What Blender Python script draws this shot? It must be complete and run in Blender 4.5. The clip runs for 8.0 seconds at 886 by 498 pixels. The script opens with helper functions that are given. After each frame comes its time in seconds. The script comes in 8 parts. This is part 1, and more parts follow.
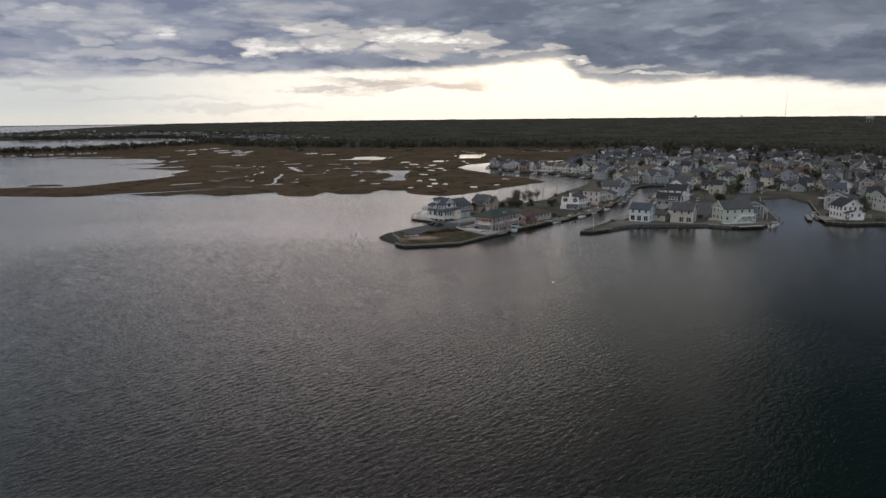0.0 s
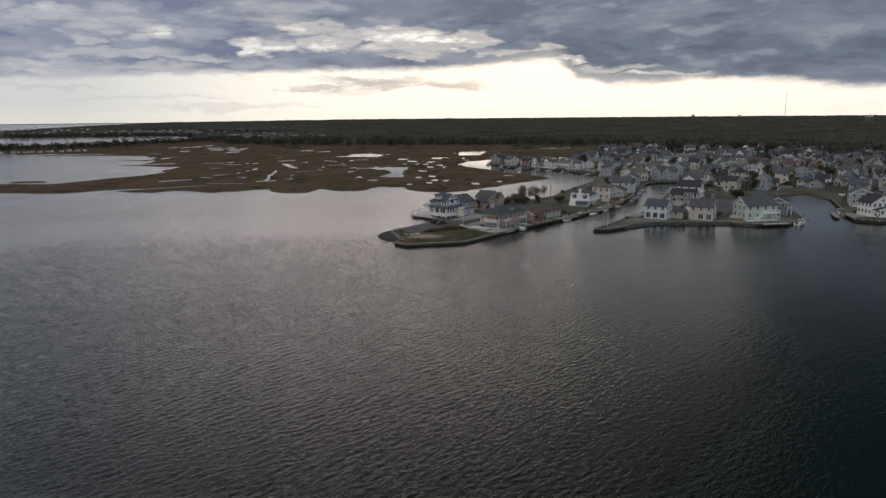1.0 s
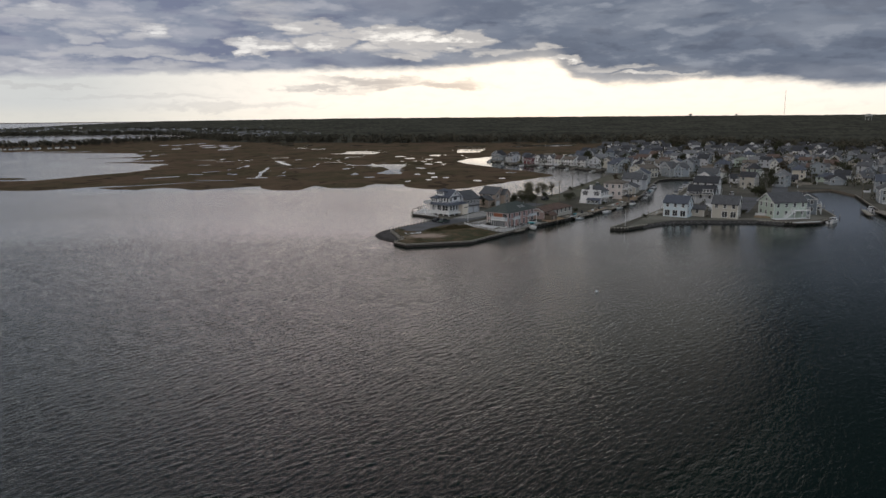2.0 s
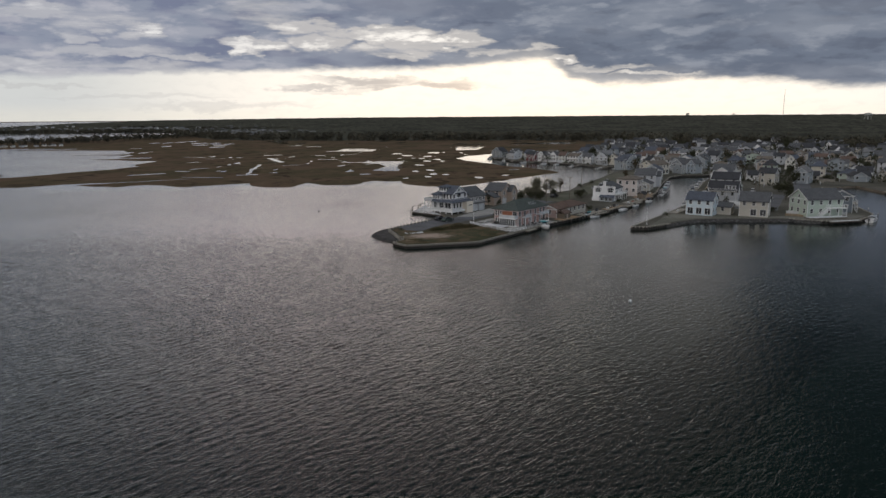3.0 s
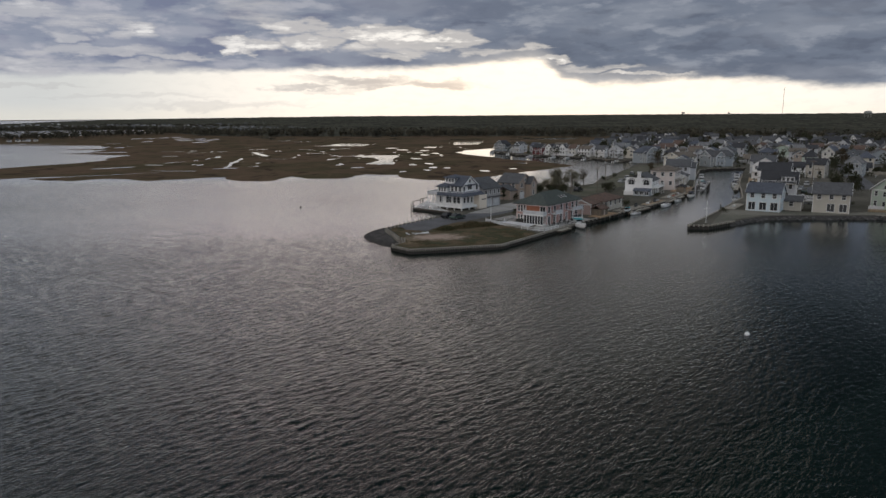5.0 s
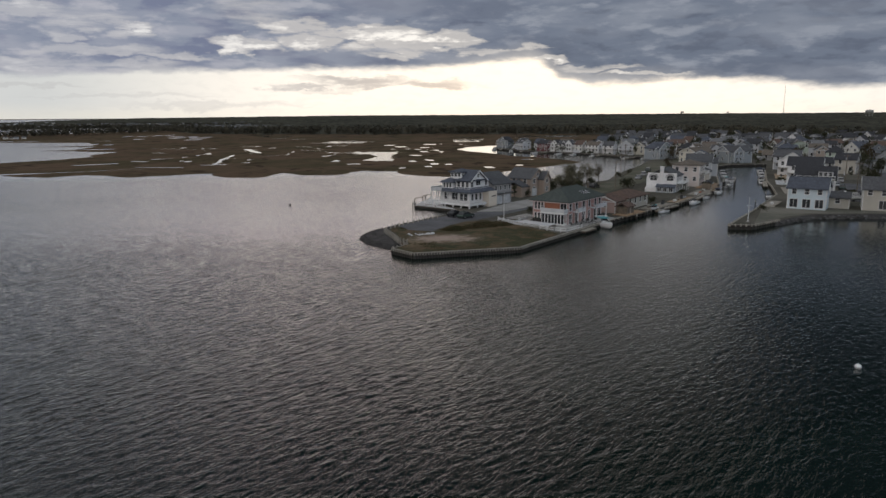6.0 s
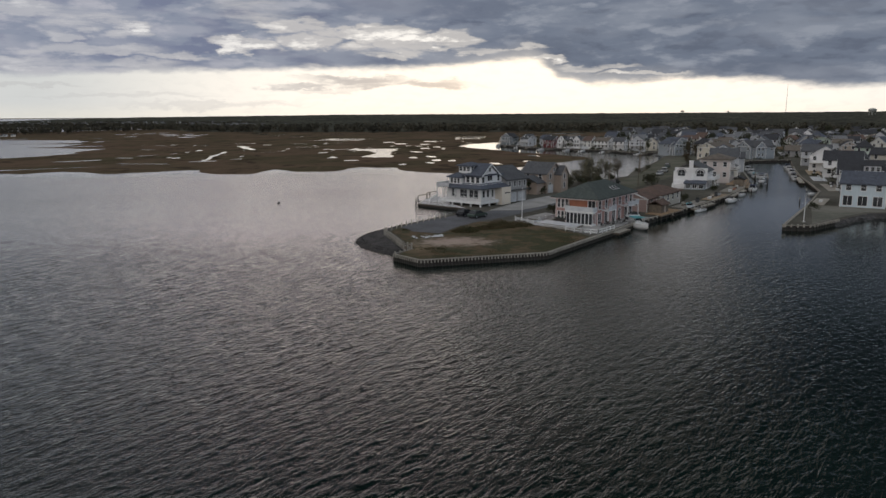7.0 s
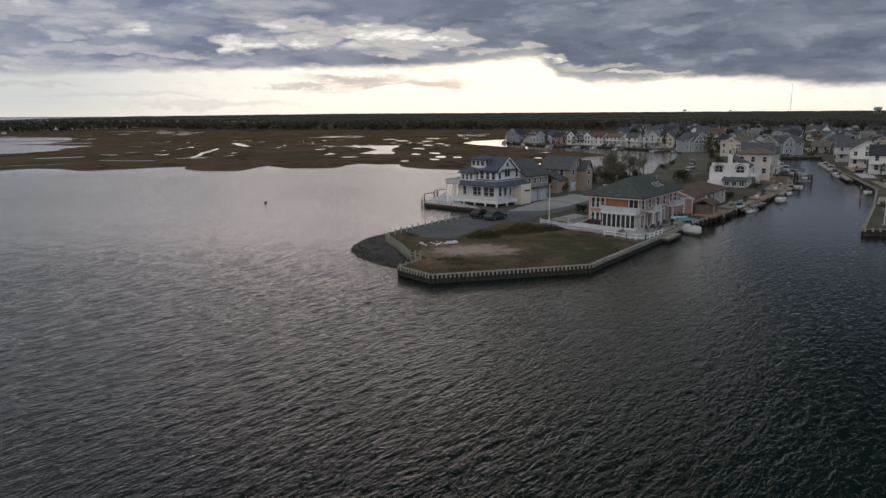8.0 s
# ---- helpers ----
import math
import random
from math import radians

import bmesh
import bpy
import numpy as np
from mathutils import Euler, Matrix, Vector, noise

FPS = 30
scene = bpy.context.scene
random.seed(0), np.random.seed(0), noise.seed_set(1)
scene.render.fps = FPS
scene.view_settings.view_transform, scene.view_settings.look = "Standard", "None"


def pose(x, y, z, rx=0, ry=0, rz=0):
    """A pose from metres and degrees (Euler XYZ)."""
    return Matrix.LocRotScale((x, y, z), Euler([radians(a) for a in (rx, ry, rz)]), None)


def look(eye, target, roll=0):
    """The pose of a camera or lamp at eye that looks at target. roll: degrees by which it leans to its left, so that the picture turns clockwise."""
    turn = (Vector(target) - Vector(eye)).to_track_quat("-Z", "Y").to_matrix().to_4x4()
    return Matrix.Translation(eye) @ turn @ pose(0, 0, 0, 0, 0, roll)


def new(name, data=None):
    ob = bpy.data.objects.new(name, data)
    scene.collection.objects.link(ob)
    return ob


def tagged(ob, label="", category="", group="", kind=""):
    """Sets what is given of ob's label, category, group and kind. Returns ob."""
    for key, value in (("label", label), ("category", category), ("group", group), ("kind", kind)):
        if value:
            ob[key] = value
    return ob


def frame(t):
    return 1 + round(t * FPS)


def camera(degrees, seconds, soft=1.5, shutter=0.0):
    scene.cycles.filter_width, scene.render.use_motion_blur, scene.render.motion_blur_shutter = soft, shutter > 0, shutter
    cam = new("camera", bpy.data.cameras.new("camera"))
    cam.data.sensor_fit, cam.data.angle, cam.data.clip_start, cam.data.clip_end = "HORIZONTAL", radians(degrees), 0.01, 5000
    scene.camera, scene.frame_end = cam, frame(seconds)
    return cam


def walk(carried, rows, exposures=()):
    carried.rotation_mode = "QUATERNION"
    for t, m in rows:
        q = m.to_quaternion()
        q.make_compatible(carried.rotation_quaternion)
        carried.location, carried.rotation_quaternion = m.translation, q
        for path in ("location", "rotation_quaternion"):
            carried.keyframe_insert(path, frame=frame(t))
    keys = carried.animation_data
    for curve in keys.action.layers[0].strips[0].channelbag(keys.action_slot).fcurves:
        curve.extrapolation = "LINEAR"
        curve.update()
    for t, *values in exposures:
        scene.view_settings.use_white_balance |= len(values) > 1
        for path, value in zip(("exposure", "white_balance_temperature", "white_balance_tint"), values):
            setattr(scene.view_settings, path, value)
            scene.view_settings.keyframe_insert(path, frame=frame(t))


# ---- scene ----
cam = camera(65.0, 8.0)
PATH = [
    (0, (-3.938, -238.196, 44.831), (-2.536, -218.595, 41.111), -0.55),
    (0.5, (-4.514, -229.117, 43.053), (-3.064, -209.521, 39.324), -0.52),
    (1, (-5.011, -219.430, 41.274), (-3.509, -199.840, 37.537), -0.49),
    (1.5, (-5.435, -209.308, 39.495), (-3.878, -189.723, 35.753), -0.47),
    (2, (-5.790, -198.899, 37.719), (-4.177, -179.319, 33.973), -0.44),
    (2.5, (-6.082, -188.330, 35.949), (-4.411, -168.756, 32.200), -0.42),
    (3, (-6.314, -177.705, 34.191), (-4.587, -158.136, 30.440), -0.40),
    (3.5, (-6.492, -167.107, 32.448), (-4.710, -147.543, 28.696), -0.39),
    (4, (-6.621, -156.593, 30.728), (-4.787, -137.034, 26.975), -0.37),
    (4.5, (-6.706, -146.201, 29.037), (-4.824, -126.647, 25.283), -0.36),
    (5, (-6.750, -135.945, 27.384), (-4.826, -116.395, 23.628), -0.35),
    (5.5, (-6.760, -125.816, 25.777), (-4.799, -106.270, 22.019), -0.34),
    (6, (-6.740, -115.783, 24.226), (-4.749, -96.241, 20.465), -0.33),
    (6.5, (-6.694, -105.792, 22.742), (-4.682, -86.253, 18.977), -0.33),
    (7, (-6.628, -95.768, 21.336), (-4.604, -76.231, 17.565), -0.33),
    (7.5, (-6.546, -85.612, 20.021), (-4.522, -66.077, 16.243), -0.32),
    (8, (-6.453, -75.203, 18.810), (-4.440, -55.668, 15.022), -0.32),
]
walk(cam, [(t, look(eye, target, roll)) for t, eye, target, roll in PATH])

# ---- world, sun ----
SUN_AZ, SUN_EL = 14.0, 7.0
world = bpy.data.worlds.new("dusk_sky")
scene.world = world
world.use_nodes = True


class Nodes:
    """Short hand for building a node tree."""

    def __init__(self, tree):
        self.t = tree
        tree.nodes.clear()

    def n(self, kind, **props):
        node = self.t.nodes.new(kind)
        for k, v in props.items():
            if k == "op":
                node.operation = v
            elif k == "blend":
                node.blend_type = v
            elif k == "dtype":
                node.data_type = v
        return node

    def link(self, a, b):
        self.t.links.new(a, b)

    def put(self, socket, v):
        if isinstance(v, bpy.types.NodeSocket):
            self.t.links.new(v, socket)
        elif isinstance(v, (tuple, list)) and len(v) == 3 and socket.type == "RGBA":
            socket.default_value = (*v, 1)
        else:
            socket.default_value = v

    def math(self, op, a, b=0.0, c=None, clamp=False):
        node = self.n("ShaderNodeMath", op=op)
        node.use_clamp = clamp
        self.put(node.inputs[0], a)
        self.put(node.inputs[1], b)
        if c is not None:
            self.put(node.inputs[2], c)
        return node.outputs[0]

    def mix(self, f, a, b, blend="MIX"):
        node = self.n("ShaderNodeMixRGB", blend=blend)
        self.put(node.inputs[0], f)
        self.put(node.inputs[1], a)
        self.put(node.inputs[2], b)
        return node.outputs[0]

    def ramp(self, v, stops):
        node = self.n("ShaderNodeValToRGB")
        cr = node.color_ramp
        while len(cr.elements) < len(stops):
            cr.elements.new(0.5)
        for e, (p, c) in zip(cr.elements, stops):
            e.position = p
            e.color = (*c, 1) if isinstance(c, (tuple, list)) else (c, c, c, 1)
        self.put(node.inputs[0], v)
        return node.outputs[0]

    def step(self, v, lo, hi):
        node = self.n("ShaderNodeMapRange")
        node.interpolation_type = "SMOOTHSTEP"
        self.put(node.inputs[0], v)
        self.put(node.inputs[1], lo)
        self.put(node.inputs[2], hi)
        return node.outputs[0]

    def noise(self, vec, scale, detail=4.0, rough=0.55, distort=0.0):
        node = self.n("ShaderNodeTexNoise")
        if vec is not None:
            self.link(vec, node.inputs["Vector"])
        node.inputs["Scale"].default_value = scale
        node.inputs["Detail"].default_value = detail
        node.inputs["Roughness"].default_value = rough
        node.inputs["Distortion"].default_value = distort
        return node.outputs["Fac"]

    def vec(self, x, y, z=0.0):
        node = self.n("ShaderNodeCombineXYZ")
        for s, v in zip(node.inputs, (x, y, z)):
            self.put(s, v)
        return node.outputs[0]

    def xyz(self, v):
        node = self.n("ShaderNodeSeparateXYZ")
        self.link(v, node.inputs[0])
        return node.outputs


# openings in the cloud deck: azimuth, elevation, half width, half height (degrees), strength
OPEN_WEST = [(-23.9, 7.3, 2.1, 0.5, 0.7), (-20.1, 7.1, 2.2, 0.38, 0.45), (-21.2, 6.3, 1.4, 0.34, 0.6), (-17.3, 6.6, 1.1, 0.31, 0.9), (-17.2, 5.9, 1.2, 0.32, 0.6), (-22.1, 5.6, 0.7, 0.38, 0.5), (-21.7, 4.7, 1.8, 0.27, 0.6),
             (-18.4, 4.7, 2.3, 0.24, 0.4), (-14.2, 4.4, 2.0, 0.2, 0.4), (-9.6, 5.5, 2.1, 0.41, 1.0), (-11.3, 5.2, 0.7, 0.33, 0.9), (-24.2, 3.7, 4.3, 0.45, 0.5), (-17.8, 3.7, 3.1, 0.32, 0.4), (-8.6, 7.9, 2.5, 0.8, 0.3)]
OPEN_EAST = [(-5.7, 6.8, 1.7, 0.41, 0.7), (-4.5, 5.7, 1.7, 0.42, 0.8), (-1.4, 6.4, 2.2, 0.34, 0.9), (1.3, 6.4, 2.2, 0.5, 1.0), (4.4, 5.5, 2.2, 0.43, 1.0), (6.6, 5.9, 1.3, 0.5, 1.0), (-0.1, 5.3, 1.3, 0.34, 0.5),
             (1.7, 4.8, 1.8, 0.26, 0.5), (8.9, 5.1, 1.8, 0.21, 0.5), (12.9, 5.2, 1.1, 0.17, 0.4), (14.2, 4.2, 0.9, 0.21, 0.9), (22.0, 3.0, 2.5, 0.13, 0.7), (17.7, 3.6, 2.6, 0.21, 0.5)]
# thin grey shreds in the clear strip
SHREDS = [(-1.1, 2.8, 3.1, 0.3, 0.9), (-0.2, 2.3, 1.8, 0.22, 0.8), (-5.5, 2.3, 1.8, 0.17, 0.75), (5.3, 2.5, 2.4, 0.26, 0.85), (-11.6, 0.9, 4.7, 0.17, 0.3), (-24.4, 2.3, 2.8, 0.11, 0.35), (-17.9, 1.5, 4.8, 0.12, 0.25), (-3.0, 2.0, 2.5, 0.12, 0.3)]
# lower edge of the deck: azimuth and elevation
DECK_EDGE = [(-40, 2.6), (-26.3, 2.83), (-19.3, 3.09), (-11.4, 3.37), (-4.6, 3.55), (4.4, 3.68), (7.1, 3.88), (10.7, 4.1), (12.9, 4.3), (14.0, 3.8), (15.1, 2.83), (17.8, 2.25), (20.8, 2.25), (23.6, 2.59), (27.6, 2.46), (31.4, 2.24), (32.9, 1.89), (45, 1.6)]


def build_sky():
    w = Nodes(world.node_tree)
    coord = w.n("ShaderNodeTexCoord").outputs["Generated"]
    x, y, z = w.xyz(coord)
    up = w.math("MAXIMUM", z, 0.0)
    az = w.math("MULTIPLY", w.math("ARCTAN2", x, y), 57.29578)
    el = w.math("MULTIPLY", w.math("ARCSINE", up), 57.29578)
    # streaky cloud texture, flattened towards the horizon
    place = w.vec(w.math("MULTIPLY", az, 0.11), w.math("MULTIPLY", el, 0.34), 1.3)
    broad = w.noise(place, 1.0, 3.0, 0.5, 0.3)
    mid = w.noise(place, 2.6, 6.0, 0.55, 0.12)
    fine = w.noise(place, 7.5, 5.0, 0.58, 0.1)
    tear = w.noise(w.vec(w.math("MULTIPLY", az, 0.11), w.math("MULTIPLY", el, 0.34), 7.9), 2.2, 7.0, 0.58, 0.12)
    shift_a = w.math("MULTIPLY", w.math("SUBTRACT", mid, 0.5), 6.0)
    shift_e = w.math("ADD", w.math("MULTIPLY", w.math("SUBTRACT", tear, 0.5), 2.0), w.math("MULTIPLY", w.math("SUBTRACT", fine, 0.5), 0.8))
    azw, elw = w.math("ADD", az, shift_a), w.math("ADD", el, shift_e)

    def blots(rows):
        total = 0.0
        for ca, ce, ra, re, k in rows:
            du = w.math("MULTIPLY_ADD", azw, 1 / (ra * 1.6), -ca / (ra * 1.6))
            dv = w.math("MULTIPLY_ADD", elw, 1 / (re * 1.6), -ce / (re * 1.6))
            r2 = w.math("MULTIPLY_ADD", du, du, w.math("MULTIPLY", dv, dv))
            fall = w.n("ShaderNodeMapRange")
            fall.interpolation_type = "SMOOTHSTEP"
            w.put(fall.inputs[0], r2)
            for q, v in ((1, 1.2), (2, 0.0), (3, 0.0), (4, k)):
                fall.inputs[q].default_value = v
            total = w.math("MAXIMUM", fall.outputs[0], total)
        return total

    lights = w.math("MAXIMUM", blots(OPEN_WEST), blots(OPEN_EAST))
    shreds = blots(SHREDS)
    base = w.ramp(w.math("MULTIPLY_ADD", az, 1 / 85.0, 40 / 85.0), [((a + 40) / 85.0, e / 10.0) for a, e in DECK_EDGE])
    above = w.math("SUBTRACT", w.math("MULTIPLY_ADD", shift_e, 0.55, el), w.math("MULTIPLY", base, 10.0))
    cloud = w.step(above, -0.26, 0.42)
    # brighter towards the hidden sun
    saz, sel = radians(SUN_AZ), radians(SUN_EL)
    toward = w.math("ADD", w.math("MULTIPLY", x, math.sin(saz)), w.math("MULTIPLY", y, math.cos(saz)))
    glow = w.step(toward, 0.80, 1.0)
    sky = w.n("ShaderNodeTexSky")
    sky.sky_type = "NISHITA"
    sky.sun_disc = False
    sky.sun_elevation, sky.sun_rotation = sel, saz
    sky.dust_density = 2.0
    clear = w.mix(w.step(toward, 0.78, 0.965), (0.62, 0.64, 0.64), (1.05, 0.99, 0.90))
    clear = w.mix(w.math("MULTIPLY", w.step(el, 1.3, 0.0), 0.25), clear, (0.97, 0.87, 0.68))
    clear = w.mix(w.math("MULTIPLY", w.step(fine, 0.45, 0.7), 0.14), clear, (0.55, 0.56, 0.56))
    clear = w.mix(shreds, clear, (0.44, 0.44, 0.455))
    clear = w.mix(0.004, clear, sky.outputs[0], "ADD")
    # the deck: slate blue, darker eastwards, with paler rolls
    dark = w.mix(w.step(x, -0.40, 0.40), (0.265, 0.295, 0.375), (0.160, 0.188, 0.245))
    roll = w.math("ADD", w.math("MULTIPLY", mid, 0.6), w.math("MULTIPLY", tear, 0.4))
    pale = w.mix(w.step(x, -0.35, 0.30), (0.44, 0.445, 0.50), (0.275, 0.300, 0.355))
    deep = w.mix(w.step(x, -0.35, 0.30), (0.19, 0.215, 0.31), (0.122, 0.143, 0.192))
    body = w.mix(w.step(roll, 0.50, 0.61), dark, pale)
    body = w.mix(w.step(roll, 0.48, 0.39), body, deep)
    bars = w.noise(w.vec(w.math("MULTIPLY", az, 0.07), w.math("MULTIPLY", el, 0.34), 5.1), 1.7, 4.0, 0.5, 0.1)
    body = w.mix(w.math("MULTIPLY", w.step(bars, 0.52, 0.36), 0.55), body, deep)
    body = w.mix(w.math("MULTIPLY", w.step(bars, 0.54, 0.68), 0.45), body, pale)
    body = w.mix(w.math("MULTIPLY", w.step(broad, 0.48, 0.66), 0.35), body, pale)
    fringe = w.mix(glow, (0.50, 0.50, 0.53), (0.66, 0.62, 0.58))
    body = w.mix(w.math("MULTIPLY", w.step(above, 0.55, 0.0), 0.5), body, fringe)
    body = w.mix(w.math("MULTIPLY", w.math("MULTIPLY", w.step(above, 1.7, 0.1), w.step(w.math("ABSOLUTE", w.math("SUBTRACT", az, 15.0)), 13.0, 2.0)), 0.6), body, fringe)
    opening = w.mix(glow, (0.76, 0.755, 0.76), (1.03, 0.98, 0.91))
    # openings fade out through ragged, half-lit cloud
    ragged = w.math("MULTIPLY", lights, w.math("ADD", 0.25, w.math("ADD", fine, w.math("MULTIPLY", mid, 0.5))))
    layer = w.step(w.noise(w.vec(w.math("MULTIPLY", az, 0.10), w.math("MULTIPLY", el, 0.9), 2.7), 1.6, 5.0, 0.6, 0.15), 0.36, 0.60)
    ragged = w.math("MULTIPLY", ragged, w.math("MULTIPLY_ADD", layer, 0.85, 0.45))
    body = w.mix(w.math("MULTIPLY", w.step(ragged, 0.0, 0.55), 0.72), body, fringe)
    # small grey puffs drift across the openings
    puffs = w.step(w.noise(w.vec(w.math("MULTIPLY", az, 0.16), w.math("MULTIPLY", el, 0.55), 9.4), 2.6, 5.0, 0.55, 0.1), 0.40, 0.58)
    ragged = w.math("MULTIPLY", ragged, w.math("MULTIPLY_ADD", puffs, 0.80, 0.38))
    wisp = w.noise(place, 14.0, 4.0, 0.6, 0.1)
    ragged = w.math("ADD", ragged, w.math("MULTIPLY", w.math("SUBTRACT", wisp, 0.5), 0.4))
    body = w.mix(w.step(ragged, 0.38, 1.55), body, opening)
    # above the view a bright column and near-black east are added for water reflections
    column = w.math("MULTIPLY", w.step(x, -0.50, -0.12), w.step(x, 0.42, 0.15))
    high = w.mix(column, (0.76, 0.77, 0.82), (2.15, 1.79, 1.73))
    lean = w.math("MULTIPLY_ADD", w.math("MAXIMUM", w.math("SUBTRACT", up, 0.2), 0.0), 2.4, x)
    high = w.mix(w.step(lean, 0.13, 0.32), high, (0.032, 0.042, 0.052))
    high = w.mix(w.step(up, 0.25, 0.42), high, w.mix(w.step(x, -0.5, 0.02), (0.34, 0.36, 0.385), (0.022, 0.028, 0.036)))
    body = w.mix(w.step(up, 0.160, 0.215), body, high)
    col = w.mix(cloud, clear, body)
    # the sky behind, away from the sunset, is a paler and thinner overcast
    back = w.step(w.math("SUBTRACT", y, w.math("MULTIPLY", up, 0.45)), 0.12, -0.6)
    # unseen: warm west and dim blue east added to tint and shade house fronts
    rear = w.mix(w.step(mid, 0.3, 0.7), (1.0, 0.955, 0.94), (0.77, 0.74, 0.745))
    rear = w.mix(w.step(x, -0.55, 0.25), rear, (0.53, 0.60, 0.70))
    col = w.mix(back, col, rear)
    bg = w.n("ShaderNodeBackground")
    w.link(col, bg.inputs[0])
    bg.inputs[1].default_value = 1.0
    out = w.n("ShaderNodeOutputWorld")
    w.link(bg.outputs[0], out.inputs[0])


build_sky()
sun_lamp = bpy.data.lights.new("sun", "SUN")
sun_lamp.energy, sun_lamp.angle, sun_lamp.color = 0.06, radians(30), (1.0, 0.90, 0.80)
sun = new("sun", sun_lamp)
sun.matrix_world = look((0, 0, 60), (-math.sin(radians(SUN_AZ)) * 50, -math.cos(radians(SUN_AZ)) * 50, 60 - 50 * math.tan(radians(SUN_EL + 8))))

# ---- materials ----
MATS = {}


def mat(name, a, b=None, rough=0.8, metal=0.0, scale=0.6, fine=6.0, bump=0.0, bump_scale=8.0, spread=0.0, coords="Object", gloss=0.5):
    """A surface with two scales of variation between colours a and b, fine relief, and a shade that differs object by object by spread."""
    m = bpy.data.materials.new(name)
    m.use_nodes = True
    w = Nodes(m.node_tree)
    tc = w.n("ShaderNodeTexCoord").outputs[coords]
    b = b or tuple(c * 0.8 for c in a)
    f1 = w.noise(tc, scale, 3.0, 0.55)
    f2 = w.noise(tc, fine, 3.0, 0.6)
    f = w.math("ADD", w.math("MULTIPLY", f1, 0.65), w.math("MULTIPLY", f2, 0.35))
    col = w.mix(w.step(f, 0.35, 0.65), a, b)
    if spread:
        rnd = w.n("ShaderNodeObjectInfo").outputs["Random"]
        hsv = w.n("ShaderNodeHueSaturation")
        w.put(hsv.inputs["Value"], w.math("ADD", w.math("MULTIPLY", rnd, 2 * spread), 1 - spread))
        w.link(col, hsv.inputs["Color"])
        col = hsv.outputs[0]
    p = w.n("ShaderNodeBsdfPrincipled")
    w.link(col, p.inputs["Base Color"])
    w.put(p.inputs["Roughness"], w.math("ADD", rough - 0.06, w.math("MULTIPLY", f2, 0.12)))
    p.inputs["Metallic"].default_value = metal
    p.inputs["Specular IOR Level"].default_value = gloss
    if bump:
        bn = w.n("ShaderNodeBump")
        bn.inputs["Strength"].default_value = 1.0
        bn.inputs["Distance"].default_value = bump
        w.link(w.noise(tc, bump_scale, 4.0, 0.6), bn.inputs["Height"])
        w.link(bn.outputs[0], p.inputs["Normal"])
    out = w.n("ShaderNodeOutputMaterial")
    w.link(p.outputs[0], out.inputs[0])
    MATS[name] = m
    return m


def siding(name, c, board=0.16):
    """Painted clapboard: fine horizontal laps, faint weathering."""
    m = bpy.data.materials.new(name)
    m.use_nodes = True
    w = Nodes(m.node_tree)
    tc = w.n("ShaderNodeTexCoord").outputs["Object"]
    x, y, z = w.xyz(tc)
    lap = w.math("FRACT", w.math("DIVIDE", z, board))
    stain = w.noise(tc, 0.5, 4.0, 0.6)
    streak = w.noise(w.vec(w.math("MULTIPLY", x, 3.0), w.math("MULTIPLY", y, 3.0), w.math("MULTIPLY", z, 0.35)), 1.0, 3.0)
    col = w.mix(w.math("MULTIPLY", w.step(stain, 0.45, 0.75), 0.30), c, tuple(v * 0.72 for v in c))
    col = w.mix(w.math("MULTIPLY", w.step(streak, 0.5, 0.8), 0.25), col, tuple(v * 0.6 for v in c))
    p = w.n("ShaderNodeBsdfPrincipled")
    w.link(col, p.inputs["Base Color"])
    p.inputs["Roughness"].default_value = 0.6
    bn = w.n("ShaderNodeBump")
    bn.inputs["Strength"].default_value = 1.0
    bn.inputs["Distance"].default_value = 0.02
    w.link(lap, bn.inputs["Height"])
    w.link(bn.outputs[0], p.inputs["Normal"])
    out = w.n("ShaderNodeOutputMaterial")
    w.link(p.outputs[0], out.inputs[0])
    MATS[name] = m
    return m


def shingles(name, c):
    """Asphalt shingles: courses with uneven tabs."""
    m = bpy.data.materials.new(name)
    m.use_nodes = True
    w = Nodes(m.node_tree)
    tc = w.n("ShaderNodeTexCoord").outputs["Object"]
    x, y, z = w.xyz(tc)
    course = w.math("FLOOR", w.math("DIVIDE", z, 0.11))
    cell = w.vec(w.math("FLOOR", w.math("MULTIPLY", w.math("ADD", x, y), 2.6)), course, 0.0)
    wn = w.n("ShaderNodeTexWhiteNoise")
    w.link(cell, wn.inputs["Vector"])
    tab = wn.outputs["Value"]
    stain = w.noise(tc, 0.35, 5.0, 0.6)
    col = w.mix(tab, tuple(v * 0.75 for v in c), tuple(min(1, v * 1.25) for v in c))
    col = w.mix(w.math("MULTIPLY", w.step(stain, 0.4, 0.75), 0.45), col, tuple(v * 0.55 for v in c))
    p = w.n("ShaderNodeBsdfPrincipled")
    w.link(col, p.inputs["Base Color"])
    p.inputs["Roughness"].default_value = 0.85
    bn = w.n("ShaderNodeBump")
    bn.inputs["Strength"].default_value = 1.0
    bn.inputs["Distance"].default_value = 0.03
    w.link(w.math("FRACT", w.math("DIVIDE", z, 0.11)), bn.inputs["Height"])
    w.link(bn.outputs[0], p.inputs["Normal"])
    out = w.n("ShaderNodeOutputMaterial")
    w.link(p.outputs[0], out.inputs[0])
    MATS[name] = m
    return m


# the stretch of open bay whose waves are modelled
BAY = (-145.0, 145.0, -172.0, 70.0)


